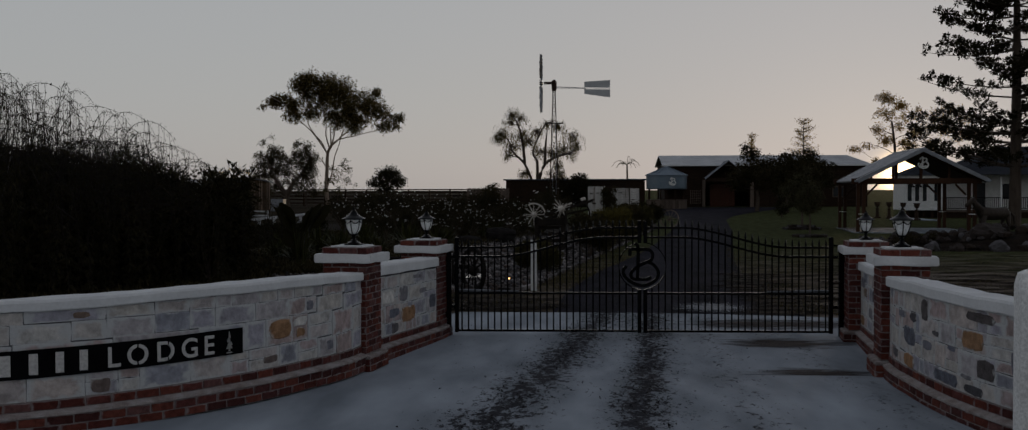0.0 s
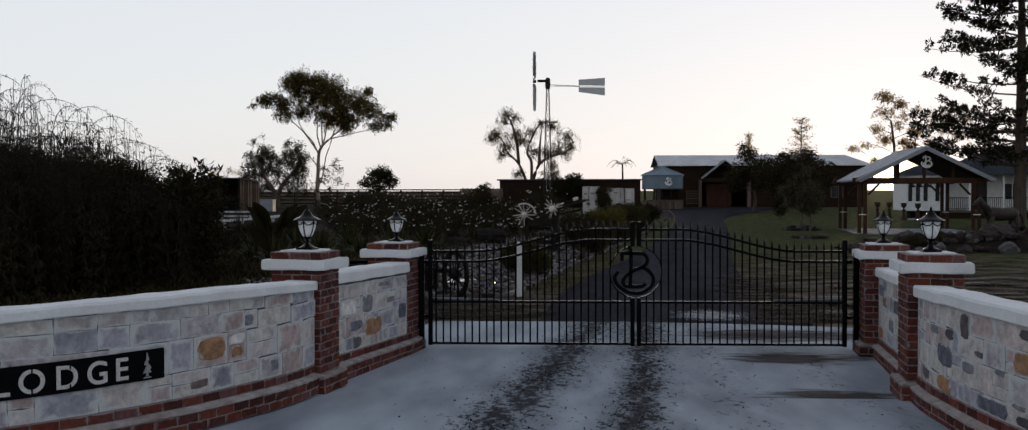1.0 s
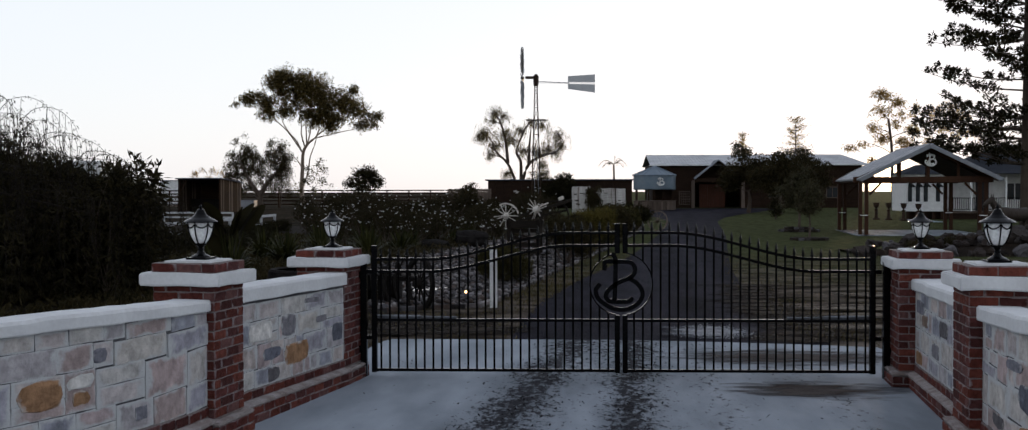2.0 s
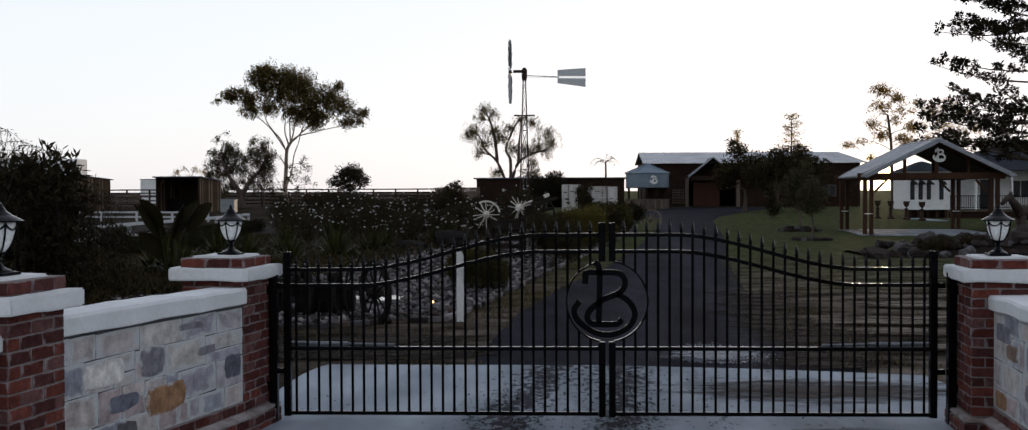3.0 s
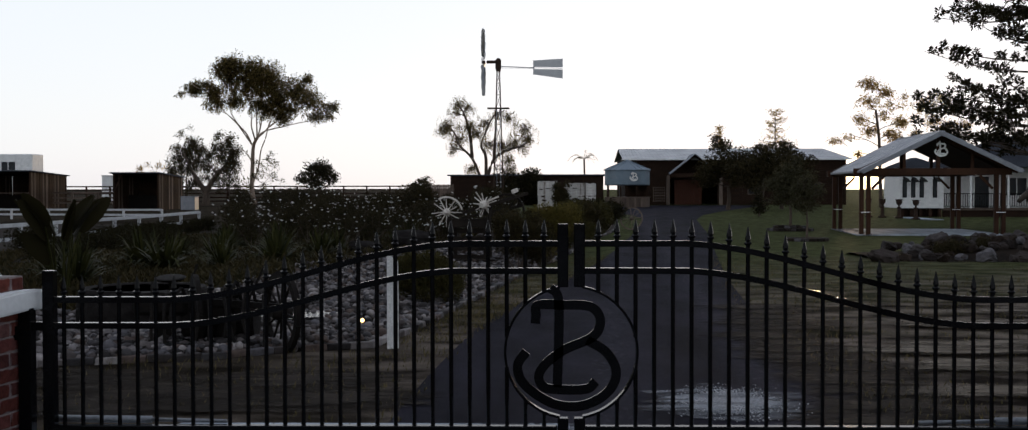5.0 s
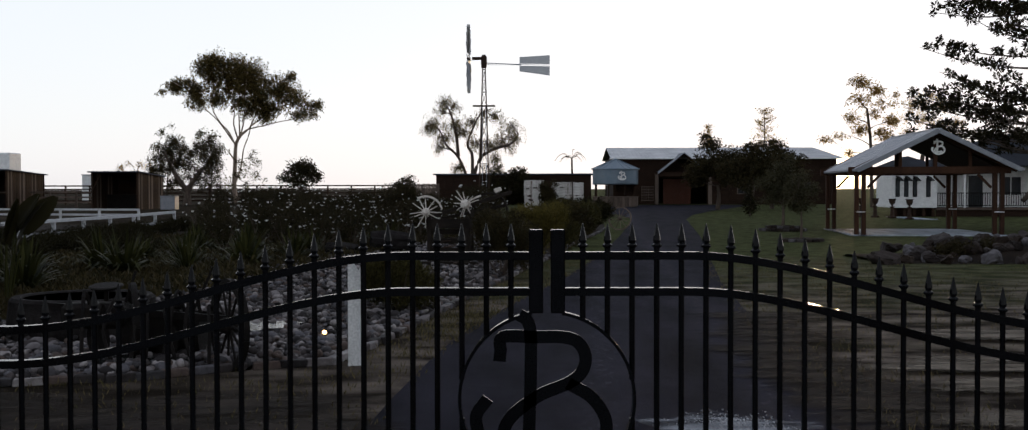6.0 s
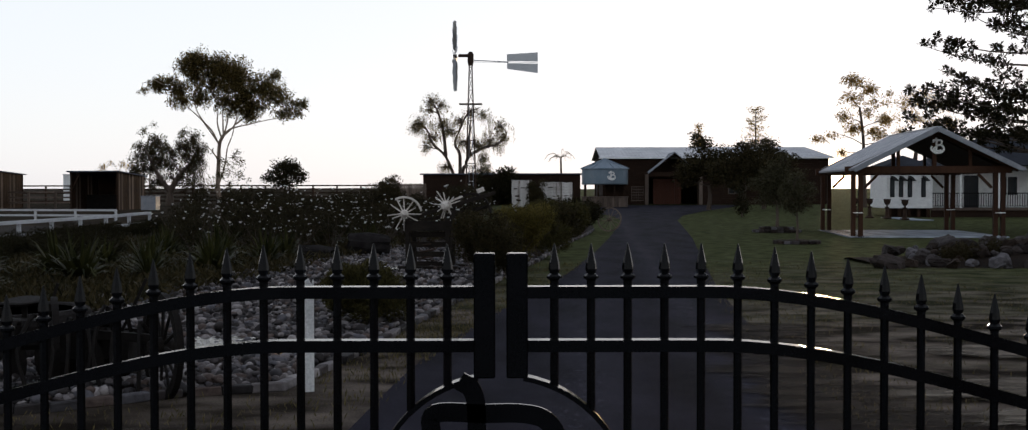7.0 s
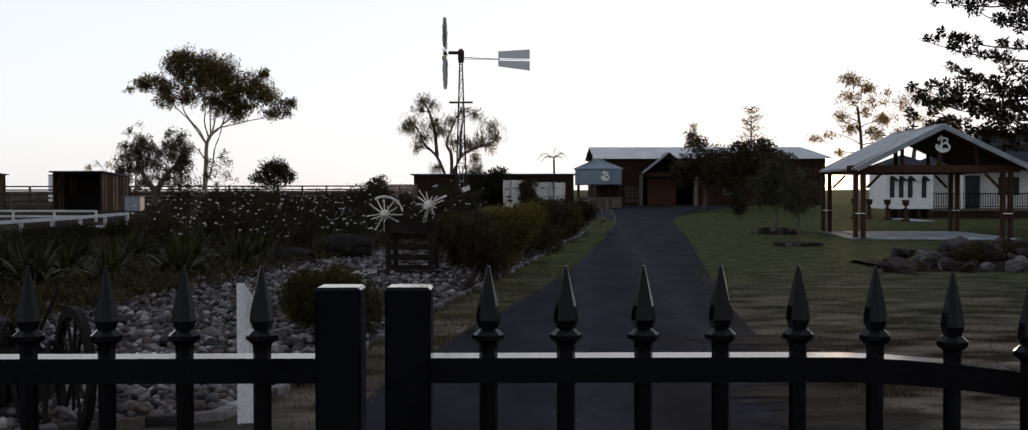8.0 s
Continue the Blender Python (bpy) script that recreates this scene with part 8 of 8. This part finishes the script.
def spoked_wheel(parent, m, r, rim, hub, spokes, mat, tyre_from=0.0, tyre_to=6.2832, rim_mat=None, broken=(), name="wheel"):
    """A cart wheel in the plane y = 0 with its hub at m; the rim may be a part of the circle only."""
    w = empty(name)
    w.parent = parent
    w.matrix_local = m
    bm = bmesh.new()
    lathe(bm, [(hub * 0.6, -0.13), (hub * 0.75, -0.10), (hub, -0.05), (hub, 0.05), (hub * 0.75, 0.10), (hub * 0.6, 0.13)], 14, pose(0, 0, 0, 90, 0, 0))
    part("hub", bm, mat, w)
    for i in range(spokes):
        a = 2 * math.pi * i / spokes + 0.15
        ln = r * ((0.5, 0.78, 0.92)[i % 3] if i in broken else 1.0)
        bend = 0.09 * math.sin(i * 2.4 + r * 30) if broken else 0.0
        q = Mesh()
        q.tube([(math.cos(a) * hub * 0.8, 0, math.sin(a) * hub * 0.8), (math.cos(a + bend) * ln, bend, math.sin(a + bend) * ln)], [0.018, 0.013], 6)
        q.make("spoke", mat, w)
    if tyre_to > tyre_from:
        bm = bmesh.new()
        n = 40
        ribbon(bm, [(math.cos(tyre_from + (tyre_to - tyre_from) * i / n) * r, math.sin(tyre_from + (tyre_to - tyre_from) * i / n) * r) for i in range(n + 1)], rim, 0.06)
        bmesh.ops.recalc_face_normals(bm, faces=bm.faces)
        part("rim", bm, rim_mat or mat, w)
    return w


def old_wagon():
    p = empty("old_wagon", pose(-2.05, 24.6, 0, 0, 0, -6))
    tagged(p, "wrecked dark timber wagon with flaking white wheels", "wagon")
    part("ground_beam", boxes((0, 0, 0.02, 1.5, 0.16, 0.14), bevel=0.015), M_WRECK, p)
    part("ground_beam", boxes((0.1, 0.9, 0.02, 1.4, 0.16, 0.14), bevel=0.015), M_WRECK, p)
    for x in (-0.5, 0.48):
        part("post", boxes((x, 0.05, 0.12, 0.11, 0.11, 1.2), bevel=0.01), M_WRECK, p)
        part("post", boxes((x, 0.9, 0.12, 0.11, 0.11, 1.25), bevel=0.01), M_WRECK, p)
    for i in range(4):
        part("board", boxes((0, 0.14, 0.14 + i * 0.24, 0.92, 0.03, 0.13)), M_WRECK, p)
    part("tray", boxes((0, 0.5, 1.02, 1.15, 1.0, 0.05), (0, 0.02, 1.02, 1.15, 0.05, 0.24), (-0.56, 0.5, 1.02, 0.04, 1.0, 0.24), (0.56, 0.5, 1.02, 0.04, 1.0, 0.24)), M_WRECK, p, "dark open tray")
    part("shaft", beams(((-0.55, 0.3, 1.3), (1.55, 0.9, 1.95), 0.09, 0.09)), M_WRECK, p)
    part("shaft", beams(((-0.3, 0.7, 1.25), (1.35, 1.1, 1.6), 0.08, 0.08)), M_WRECK, p)
    part("strut", beams(((0.5, 0.0, 0.15), (0.62, 0.1, 1.5), 0.07, 0.07)), M_WRECK, p)
    spoked_wheel(p, pose(-0.62, 0.2, 1.43, -14, 10, 8), 0.42, 0.045, 0.10, 12, M_OLD_WHITE, 0.35, 2.3, broken=(1, 7, 10))
    spoked_wheel(p, pose(0.42, 0.2, 1.64, 12, 25, -25), 0.42, 0.05, 0.12, 13, M_OLD_WHITE, 0.0, 0.0, broken=(0, 3, 4, 7, 8, 10, 12))
    part("pole", beams(((0.35, 0.15, 1.66), (0.8, 0.35, 1.86), 0.045, 0.045)), M_OLD_WHITE, p, "flaking white broken pole")
    part("pole", beams(((1.12, 0.72, 1.98), (1.27, 0.79, 2.04), 0.1, 0.1)), M_OLD_WHITE, p, "flaking white pole end")
    spoked_wheel(p, pose(0.95, 1.0, 1.42, 0, 12, -14), 0.5, 0.05, 0.09, 12, M_WRECK, 0.0, 6.2832)
    q = Mesh()
    for i in range(26):
        a = i * 0.8
        q.tube([(0.2 * math.cos(a) - 0.05, 0.3 + 0.2 * math.sin(a), 0.25 + 0.02 * i), (0.2 * math.cos(a + 0.8) - 0.05, 0.3 + 0.2 * math.sin(a + 0.8), 0.27 + 0.02 * i)], [0.02, 0.02], 5)
    q.make("chain", M_IRON, p)


old_wagon()


def rolled(r, length, m):
    bm = bmesh.new()
    lathe(bm, [(0.02, 0), (r * 0.9, 0.0), (r, 0.03), (r, length - 0.03), (r * 0.9, length), (0.02, length)], 20, m)
    return bm


def plough():
    p = empty("old_plough", pose(-3.9, 8.1, 0.01) @ Matrix.Scale(1.06, 4))
    tagged(p, "rusty iron plough with spoked wheels among the pebbles", "plough")
    spoked_wheel(p, pose(0.42, -0.05, 0.45, 0, 14, -54), 0.46, 0.085, 0.09, 12, M_BLACK_IRON)
    spoked_wheel(p, pose(-0.75, 0.35, 0.42, 0, 0, -66), 0.42, 0.08, 0.08, 10, M_BLACK_IRON)
    part("frame_bar", beams(((0.5, 0.0, 0.5), (-1.7, 0.35, 0.62), 0.06, 0.08)), M_BLACK_IRON, p)
    part("frame_bar", beams(((0.25, 0.45, 0.5), (-1.6, 0.7, 0.58), 0.06, 0.08)), M_BLACK_IRON, p)
    part("cross_bar", beams(((-0.2, 0.1, 0.53), (-0.3, 0.65, 0.55), 0.05, 0.06)), M_BLACK_IRON, p)
    part("lever", beams(((-0.1, 0.3, 0.5), (0.15, 0.35, 1.05), 0.03, 0.03)), M_BLACK_IRON, p)
    part("lever", beams(((-0.9, 0.4, 0.5), (-0.75, 0.45, 1.0), 0.03, 0.03)), M_BLACK_IRON, p)
    for k in range(3):
        bm = bmesh.new()
        lathe(bm, [(0.25, -0.005), (0.18, 0.03), (0.03, 0.05)], 18, pose(-0.35 - k * 0.4, 0.2 + k * 0.08, 0.26, 90, 0, -40))
        part("disc", bm, M_BLACK_IRON, p)
    part("gear_box", boxes((-0.4, 0.3, 0.24, 0.5, 0.3, 0.36), (-0.28, 0.3, 0.56, 0.22, 0.2, 0.18), bevel=0.06), M_BLACK_IRON, p)
    rg = random.Random(89)
    for k in range(9):
        x = 0.2 - k * 0.17
        q = Mesh()
        q.tube(smooth_line([(x, 0.25, 0.55), (x - 0.05, 0.15, 0.72 + rg.uniform(-0.1, 0.12)), (x + rg.uniform(-0.1, 0.1), -0.1, 0.4), (x + 0.05, -0.22, 0.04)], 4), [0.022] * 13, 5)
        q.make("tine", M_BLACK_IRON, p)
    part("drum", rolled(0.24, 0.9, pose(-0.9, 0.45, 0.3, 0, 90, 0)), M_BLACK_IRON, p)
    part("hopper", boxes((-1.15, 0.35, 0.38, 0.7, 0.35, 0.28), bevel=0.05), M_BLACK_IRON, p)
    bm = bmesh.new()
    lathe(bm, [(0.03, 0), (0.16, 0.02), (0.19, 0.05), (0.17, 0.06)], 16, pose(-1.1, 0.5, 0.78, 8, 0, 0))
    part("seat", bm, M_BLACK_IRON, p)
    part("seat_stem", beams(((-1.1, 0.5, 0.55), (-1.1, 0.5, 0.8), 0.03, 0.05)), M_BLACK_IRON, p)


plough()


def hollow_log(x, y, turn, length, r):
    p = empty("hollow_log", pose(x, y, 0, 0, 0, turn))
    tagged(p, "dark hollow log lying on the pebbles", "log")
    bm = bmesh.new()
    rg = random.Random(87)
    rings = []
    for x0, rr in ((0, r), (length * 0.5, r * 0.95), (length, r * 0.9), (length, r * 0.68), (length * 0.5, r * 0.68), (0, r * 0.72)):
        rings.append([bm.verts.new((x0 + rg.uniform(-0.05, 0.05), math.cos(6.2832 * i / 18) * rr * rg.uniform(0.82, 1.15), r + math.sin(6.2832 * i / 18) * rr * rg.uniform(0.82, 1.15))) for i in range(18)])
    for k in range(6):
        a, b = rings[k], rings[(k + 1) % 6]
        for i in range(18):
            bm.faces.new((a[i], a[(i + 1) % 18], b[(i + 1) % 18], b[i]))
    bmesh.ops.recalc_face_normals(bm, faces=bm.faces)
    part("trunk", bm, M_DARK_STONE, p)


hollow_log(-4.9, 31.0, 12, 1.2, 0.36)
hollow_log(-6.0, 29.5, -20, 1.0, 0.22)


def lone_wheel():
    p = empty("cart_wheel", pose(4.55, 50.5, rise(50.5), 0, 0, 0))
    tagged(p, "old wooden cart wheel leaning by the end shrub", "wheel")
    spoked_wheel(p, pose(0, 0, 0.55, -12, 0, -20), 0.55, 0.06, 0.09, 12, M_BOARD_OLD)


lone_wheel()


# ---- rocks and statue beside the lawn ----
def stone_trough():
    """Low round trough of dark stones with still water in it."""
    p = empty("trough", pose(-6.1, 10.6, 0))
    tagged(p, "low round dark stone trough full of still water", "trough")
    bm = bmesh.new()
    lathe(bm, [(0.98, -0.05), (0.97, 0.3), (0.94, 0.56), (0.9, 0.6), (0.8, 0.6), (0.77, 0.58), (0.77, 0.4)], 40)
    part("wall", bm, M_DARK_STONE, p, "dark rough stone wall")
    bm = bmesh.new()
    lathe(bm, [(0.0, 0.575), (0.5, 0.575), (0.79, 0.575)], 32)
    part("water", bm, bpy.data.materials["still_water"], p, "still dark water")


stone_trough()


def rough_rock(r, s):
    """An angular field stone: a ball cut by several planes and roughened."""
    q = Mesh()
    base_v, base_f = ICO[2]
    cuts = [(rand_dir(r), r.uniform(0.55, 0.85)) for _ in range(9)]
    a, b, c = r.uniform(0.8, 1.35), r.uniform(0.7, 1.1), r.uniform(0.55, 0.9)
    seed = Vector((r.uniform(-50, 50), r.uniform(-50, 50), r.uniform(-50, 50)))
    for p in base_v:
        v = p.copy()
        for d, k in cuts:
            over = v.dot(d) - k
            if over > 0:
                v -= d * over
        v *= 1 + 0.2 * noise.noise(p * 2.5 + seed) + 0.12 * noise.noise(p * 6 + seed)
        q.v.append(Vector((v.x * a, v.y * b, v.z * c)) * s)
    q.f += base_f
    return q


def rock_heap():
    r = random.Random(91)
    for i in range(170):
        if i < 66:
            x, y, lift = 9.9 + i * 0.14 + r.uniform(-0.3, 0.3), 26.2 + r.uniform(-0.3, 0.4) + (i % 3) * 0.5, 0.0
        else:
            x, y = r.uniform(10.6, 18.5), r.uniform(26.9, 29.4)
            lift = 0.05 + 0.09 * max(0.0, x - 11.0) + 0.08 * (y - 26.9)
        s = r.uniform(0.13, 0.27) * (1.7 if i % 9 == 0 else 1.0)
        ob = rough_rock(r, s).make("boulder", M_ROCK)
        ob.matrix_world = pose(x, y, s * 0.3 + lift, r.uniform(-20, 20), r.uniform(-20, 20), r.uniform(0, 360))
        tagged(ob, "rough grey-brown boulder at the edge of the lawn", "rock", "boulders beside the lawn")
    big = rough_rock(r, 0.85).make("boulder", M_ROCK)
    big.matrix_world = pose(15.3, 27.6, 0.45, 0, 10, 20)
    tagged(big, "large rough boulder in the rock garden", "rock", "boulders beside the lawn")


rock_heap()
bm = bmesh.new()
rows = []
for i in range(25):
    x = 9.6 + i * 0.4
    rows.append([bm.verts.new((x, 25.9 + j * 0.5, -0.03 + max(0.0, min(1.0, (j - 0.5) / 2.0)) * max(0.0, min(1.0, (9.0 - j) / 2.0)) * (0.06 + 0.09 * max(0.0, x - 10.8) + 0.03 * noise.noise(Vector((x * 1.3, j * 0.9, 5.0)))) + 0.04 * (1 < j < 8))) for j in range(10)])
for p, q in zip(rows, rows[1:]):
    for j in range(9):
        bm.faces.new((p[j], q[j], q[j + 1], p[j + 1]))
tagged(obj("rockery_mound", bm, M_SOIL, smooth=True), "low earth mound of the rockery beside the lawn", "mound", kind="structure")
shrub("shrub", 13.0, 28.3, 1.6, 0.5, M_LEAF_BROWN, "low brown-green shrub among the boulders", 95, 0.06, 900, 0.05)
shrub("shrub", 12.0, 27.3, 1.2, 0.45, M_LEAF_BROWN, "low brown-green shrub among the boulders", 96, 0.06, 900, 0.05)


def horse_statue():
    """A standing horse as one plain mesh."""
    q = Mesh()
    q.tube([(-0.75, 0, 1.02), (-0.55, 0, 1.08), (0.0, 0, 1.05), (0.5, 0, 1.08), (0.75, 0, 1.08)], [0.16, 0.27, 0.27, 0.28, 0.18], 12)
    q.tube([(0.6, 0, 1.1), (0.85, 0, 1.4), (1.05, 0, 1.62)], [0.22, 0.15, 0.11], 10)
    q.tube([(0.98, 0, 1.68), (1.2, 0, 1.55), (1.4, 0, 1.38)], [0.11, 0.10, 0.065], 10)
    for x, y, dx in ((-0.6, 0.14, -0.12), (-0.6, -0.14, 0.1), (0.55, 0.13, 0.14), (0.55, -0.13, -0.05)):
        q.tube([(x, y, 1.0), (x + dx * 0.5, y, 0.55), (x + dx, y, 0.05), (x + dx + 0.03, y, 0.0)], [0.13, 0.065, 0.045, 0.06], 8)
    q.tube([(-0.85, 0, 1.1), (-1.05, 0, 0.95), (-1.08, 0, 0.5)], [0.05, 0.07, 0.02], 7)
    for y in (-0.05, 0.05):
        q.tube([(1.0, y, 1.72), (1.0, y, 1.86)], [0.035, 0.008], 6)
    ob = q.make("horse_statue", M_STATUE, smooth=True)
    ob.matrix_world = pose(16.6, 31.0, 0.25, 0, 0, 200)
    tagged(ob, "dark weathered metal horse statue behind the boulders", "statue")
    base = boxes((0, 0, -0.02, 2.6, 0.9, 0.28), bevel=0.05)
    b = obj("statue_base", base, M_ROCK)
    b.matrix_world = pose(16.6, 31.0, 0, 0, 0, 200)
    tagged(b, "low rough stone base under the horse statue", "plinth")


horse_statue()


def tree_ring(x, y, r, tiers, label):
    p = empty("tree_ring", pose(x, y, rise(y)))
    tagged(p, label, "planter", "stone rings round young trees")
    rg = random.Random(int(x * 10))
    for k in range(tiers):
        rr = r * (1 - 0.3 * k)
        n = int(rr * 2 * math.pi / 0.28)
        for i in range(n):
            a = 6.2832 * i / n
            part("block", boxes((rr, 0, k * 0.13 - 0.02, 0.14, 0.25, 0.12 + rg.uniform(-0.02, 0.01)), m=pose(0, 0, 0, 0, 0, math.degrees(a)), bevel=0.012), M_ROCK, p)
    bm = bmesh.new()
    lathe(bm, [(r * 0.95, -0.02), (r * 0.95, 0.1), (0.02, 0.1 + 0.13 * (tiers - 1))], 20)
    part("soil", bm, M_SOIL, p)


tree_ring(12.2, 49.6, 1.05, 2, "two-tier stone ring round a young tree")
tree_ring(10.6, 39.4, 0.8, 1, "low stone ring round a young tree")


def urn(x, y):
    p = empty("urn_planter", pose(x, y, rise(y)))
    tagged(p, "dark cast iron urn on a pedestal beside the path", "urn", "urns by the house path")
    bm = bmesh.new()
    box(bm, 0, 0, 0, 0.42, 0.42, 0.1, bevel=0.02)
    lathe(bm, [(0.16, 0.1), (0.12, 0.2), (0.1, 0.62), (0.14, 0.7), (0.14, 0.74)], 14)
    part("pedestal", bm, M_IRON, p)
    bm = bmesh.new()
    lathe(bm, [(0.06, 0.74), (0.05, 0.82), (0.16, 0.92), (0.2, 1.05), (0.19, 1.14), (0.24, 1.18), (0.24, 1.21), (0.17, 1.2), (0.15, 1.1)], 16)
    part("bowl", bm, M_IRON, p)


for x, y in ((23.2, 64.5), (22.8, 66.5), (22.2, 68.0), (21.6, 69.0)):
    urn(x, y)
tagged(obj("footpath", boxes((24.0, 66.6, rise(66) - 0.03, 1.2, 6.0, 0.05), m=pose(0, 0, 0)), M_CONCRETE), "pale concrete footpath beside the house", "path", kind="structure")


# ---- stains, litter and grass round the gate ----
def mud_material(name, c1, c2):
    """Dried mud or thin growth that thins out towards its rim."""
    m = material(name, c1, c2, rough=0.95, scale=2.5, bump=0.3, stretch=(0.7, 1.6, 1), spec=0.03)
    n, l = m.node_tree.nodes, m.node_tree.links
    tc = n.new("ShaderNodeTexCoord")
    far = n.new("ShaderNodeVectorMath")
    far.operation = "DISTANCE"
    far.inputs[1].default_value = (0.5, 0.5, 0.0)
    flat = n.new("ShaderNodeVectorMath")
    flat.operation = "MULTIPLY"
    flat.inputs[1].default_value = (1, 1, 0)
    l.new(tc.outputs["Generated"], flat.inputs[0])
    l.new(flat.outputs[0], far.inputs[0])
    rag = n.new("ShaderNodeTexNoise")
    rag.inputs["Scale"].default_value, rag.inputs["Detail"].default_value = 3.5, 7
    mp = n.new("ShaderNodeMapping")
    mp.inputs["Scale"].default_value = (0.5, 1.6, 1)
    l.new(tc.outputs["Object"], mp.inputs["Vector"])
    l.new(mp.outputs[0], rag.inputs["Vector"])
    mix = n.new("ShaderNodeMath")
    mix.operation = "MULTIPLY_ADD"
    mix.inputs[1].default_value = -0.75
    l.new(rag.outputs["Fac"], mix.inputs[0])
    l.new(far.outputs["Value"], mix.inputs[2])
    cover = n.new("ShaderNodeMapRange")
    cover.inputs["From Min"].default_value, cover.inputs["From Max"].default_value = 0.06, -0.22
    cover.inputs["To Max"].default_value = 0.95
    l.new(mix.outputs[0], cover.inputs["Value"])
    l.new(cover.outputs[0], n["Principled BSDF"].inputs["Alpha"])
    return m


M_MUD = mud_material("dried_mud", (0.030, 0.025, 0.024), (0.075, 0.067, 0.066))
M_DIRT = mud_material("bare_dirt", (0.010, 0.008, 0.0065), (0.034, 0.028, 0.023))
M_STRAW = mud_material("bleached_grass", (0.05, 0.042, 0.033), (0.15, 0.13, 0.105))
M_PALE_BITS = material("pale_grey_bits", (0.16, 0.16, 0.17), (0.34, 0.34, 0.35), rough=0.95, scale=4, bump=0.4)
patch("mud_patch", 2.15, -0.8, 1.15, 0.6, M_MUD, "brown dried mud on the concrete", 3)
patch("mud_patch", 1.9, -3.9, 0.95, 0.5, M_MUD, "brown dried mud on the concrete", 8, 0.03)
rd = random.Random(102)
for k in range(14):
    y = 3.6 + k * 0.75
    x = interp(DRIVE, y)[1] + rd.uniform(-0.45, 0.15)
    patch("dirt_patch", x, y, rd.uniform(0.7, 1.2), rd.uniform(0.5, 0.9), M_DIRT, "bare dark dirt along the edge of the drive", 20 + k, 0.010 + 0.001 * k)
for k in range(12):
    patch("dirt_patch", -2.2 - k * 0.6, rd.uniform(3.0, 6.0), rd.uniform(0.9, 1.5), rd.uniform(0.5, 1.0), M_DIRT, "bare dark dirt before the pebble bed", 70 + k, 0.012 + 0.001 * k)
for k in range(16):
    y = rd.uniform(4.0, 15.0)
    x = interp(DRIVE, y)[1] + rd.uniform(0.8, 5.5)
    patch("dry_grass", x, y, rd.uniform(0.7, 1.7), rd.uniform(0.3, 0.6), M_STRAW, "bleached dry grass on the lawn", 40 + k, 0.030 + 0.001 * k)
patch("concrete_spill", 1.66, 4.5, 0.85, 0.95, mud_material("pale_grey_sheet", (0.10, 0.105, 0.115), (0.22, 0.23, 0.25)), "pale grey patch on the edge of the asphalt", 14, 0.012)
patch("mud_patch", 2.2, 1.7, 2.0, 0.8, M_MUD, "brown dried mud on the concrete", 5)


def litter():
    r = random.Random(97)
    q = Mesh()
    for i in range(9500):
        lane = r.random()
        y = -15 + 18 * r.random()
        if lane < 0.46:
            x = -0.95 + 0.13 * y + r.gauss(0, 0.26)
        elif lane < 0.92:
            x = 0.12 + 0.07 * y + r.gauss(0, 0.2)
        else:
            x = r.uniform(-3, 2.4)
        cluster = noise.noise(Vector((x * 1.1, y * 0.8, 3.0)))
        if lane < 0.92 and cluster < r.uniform(-0.35, 0.25):
            continue
        v = Vector((r.uniform(-1, 1), r.uniform(-1, 1), r.uniform(0, 0.3))).normalized()
        s = v.cross(Vector((0, 0, 1))).normalized()
        q.leaf(Vector((x, y, 0.006 + rise(y))), v, s, r.uniform(0.014, 0.06), r.uniform(0.01, 0.03))
    tagged(q.make("leaf_litter", M_DEBRIS), "dark dry leaf litter in the wheel tracks", "litter", kind="stuff")
    q = Mesh()
    for i in range(2200):
        x, y = 1.68 + r.gauss(0, 0.2), 4.5 + r.gauss(0, 0.34)
        q.blob((x, y, 0.012), r.uniform(0.004, 0.012), 0.6, r, 0)
    tagged(q.make("spilt_gravel", M_PALE_BITS), "small pale lumps scattered on the drive", "gravel", kind="stuff")


litter()


def grass():
    r = random.Random(99)
    q = Mesh()
    for i in range(26000):
        y = 2.6 + 26 * r.random() ** 1.5
        lo, hi = interp(DRIVE, y)
        if r.random() < 0.4:
            x = r.uniform(edge_x(max(y, 6.4)) if y > 6.4 else -9.0, lo + 0.1)
        else:
            x = hi - 0.25 + 10 * r.random() ** 1.3
        if y < 3.4 and -3.4 < x < 3.8:
            continue
        if noise.noise(Vector((x * 0.5, y * 0.9, 7.0))) < r.uniform(-0.5, 0.3):
            continue
        v = Vector((r.uniform(-0.7, 0.7), r.uniform(-0.7, 0.7), 1)).normalized()
        s = v.cross(rand_dir(r))
        if s.length > 0.01:
            q.leaf(Vector((x, y, -0.02)), v, s.normalized(), r.uniform(0.03, 0.10), 0.012)
    tagged(q.make("grass", M_GRASS), "thin dry grass beside the drive", "grass", kind="stuff")


grass()
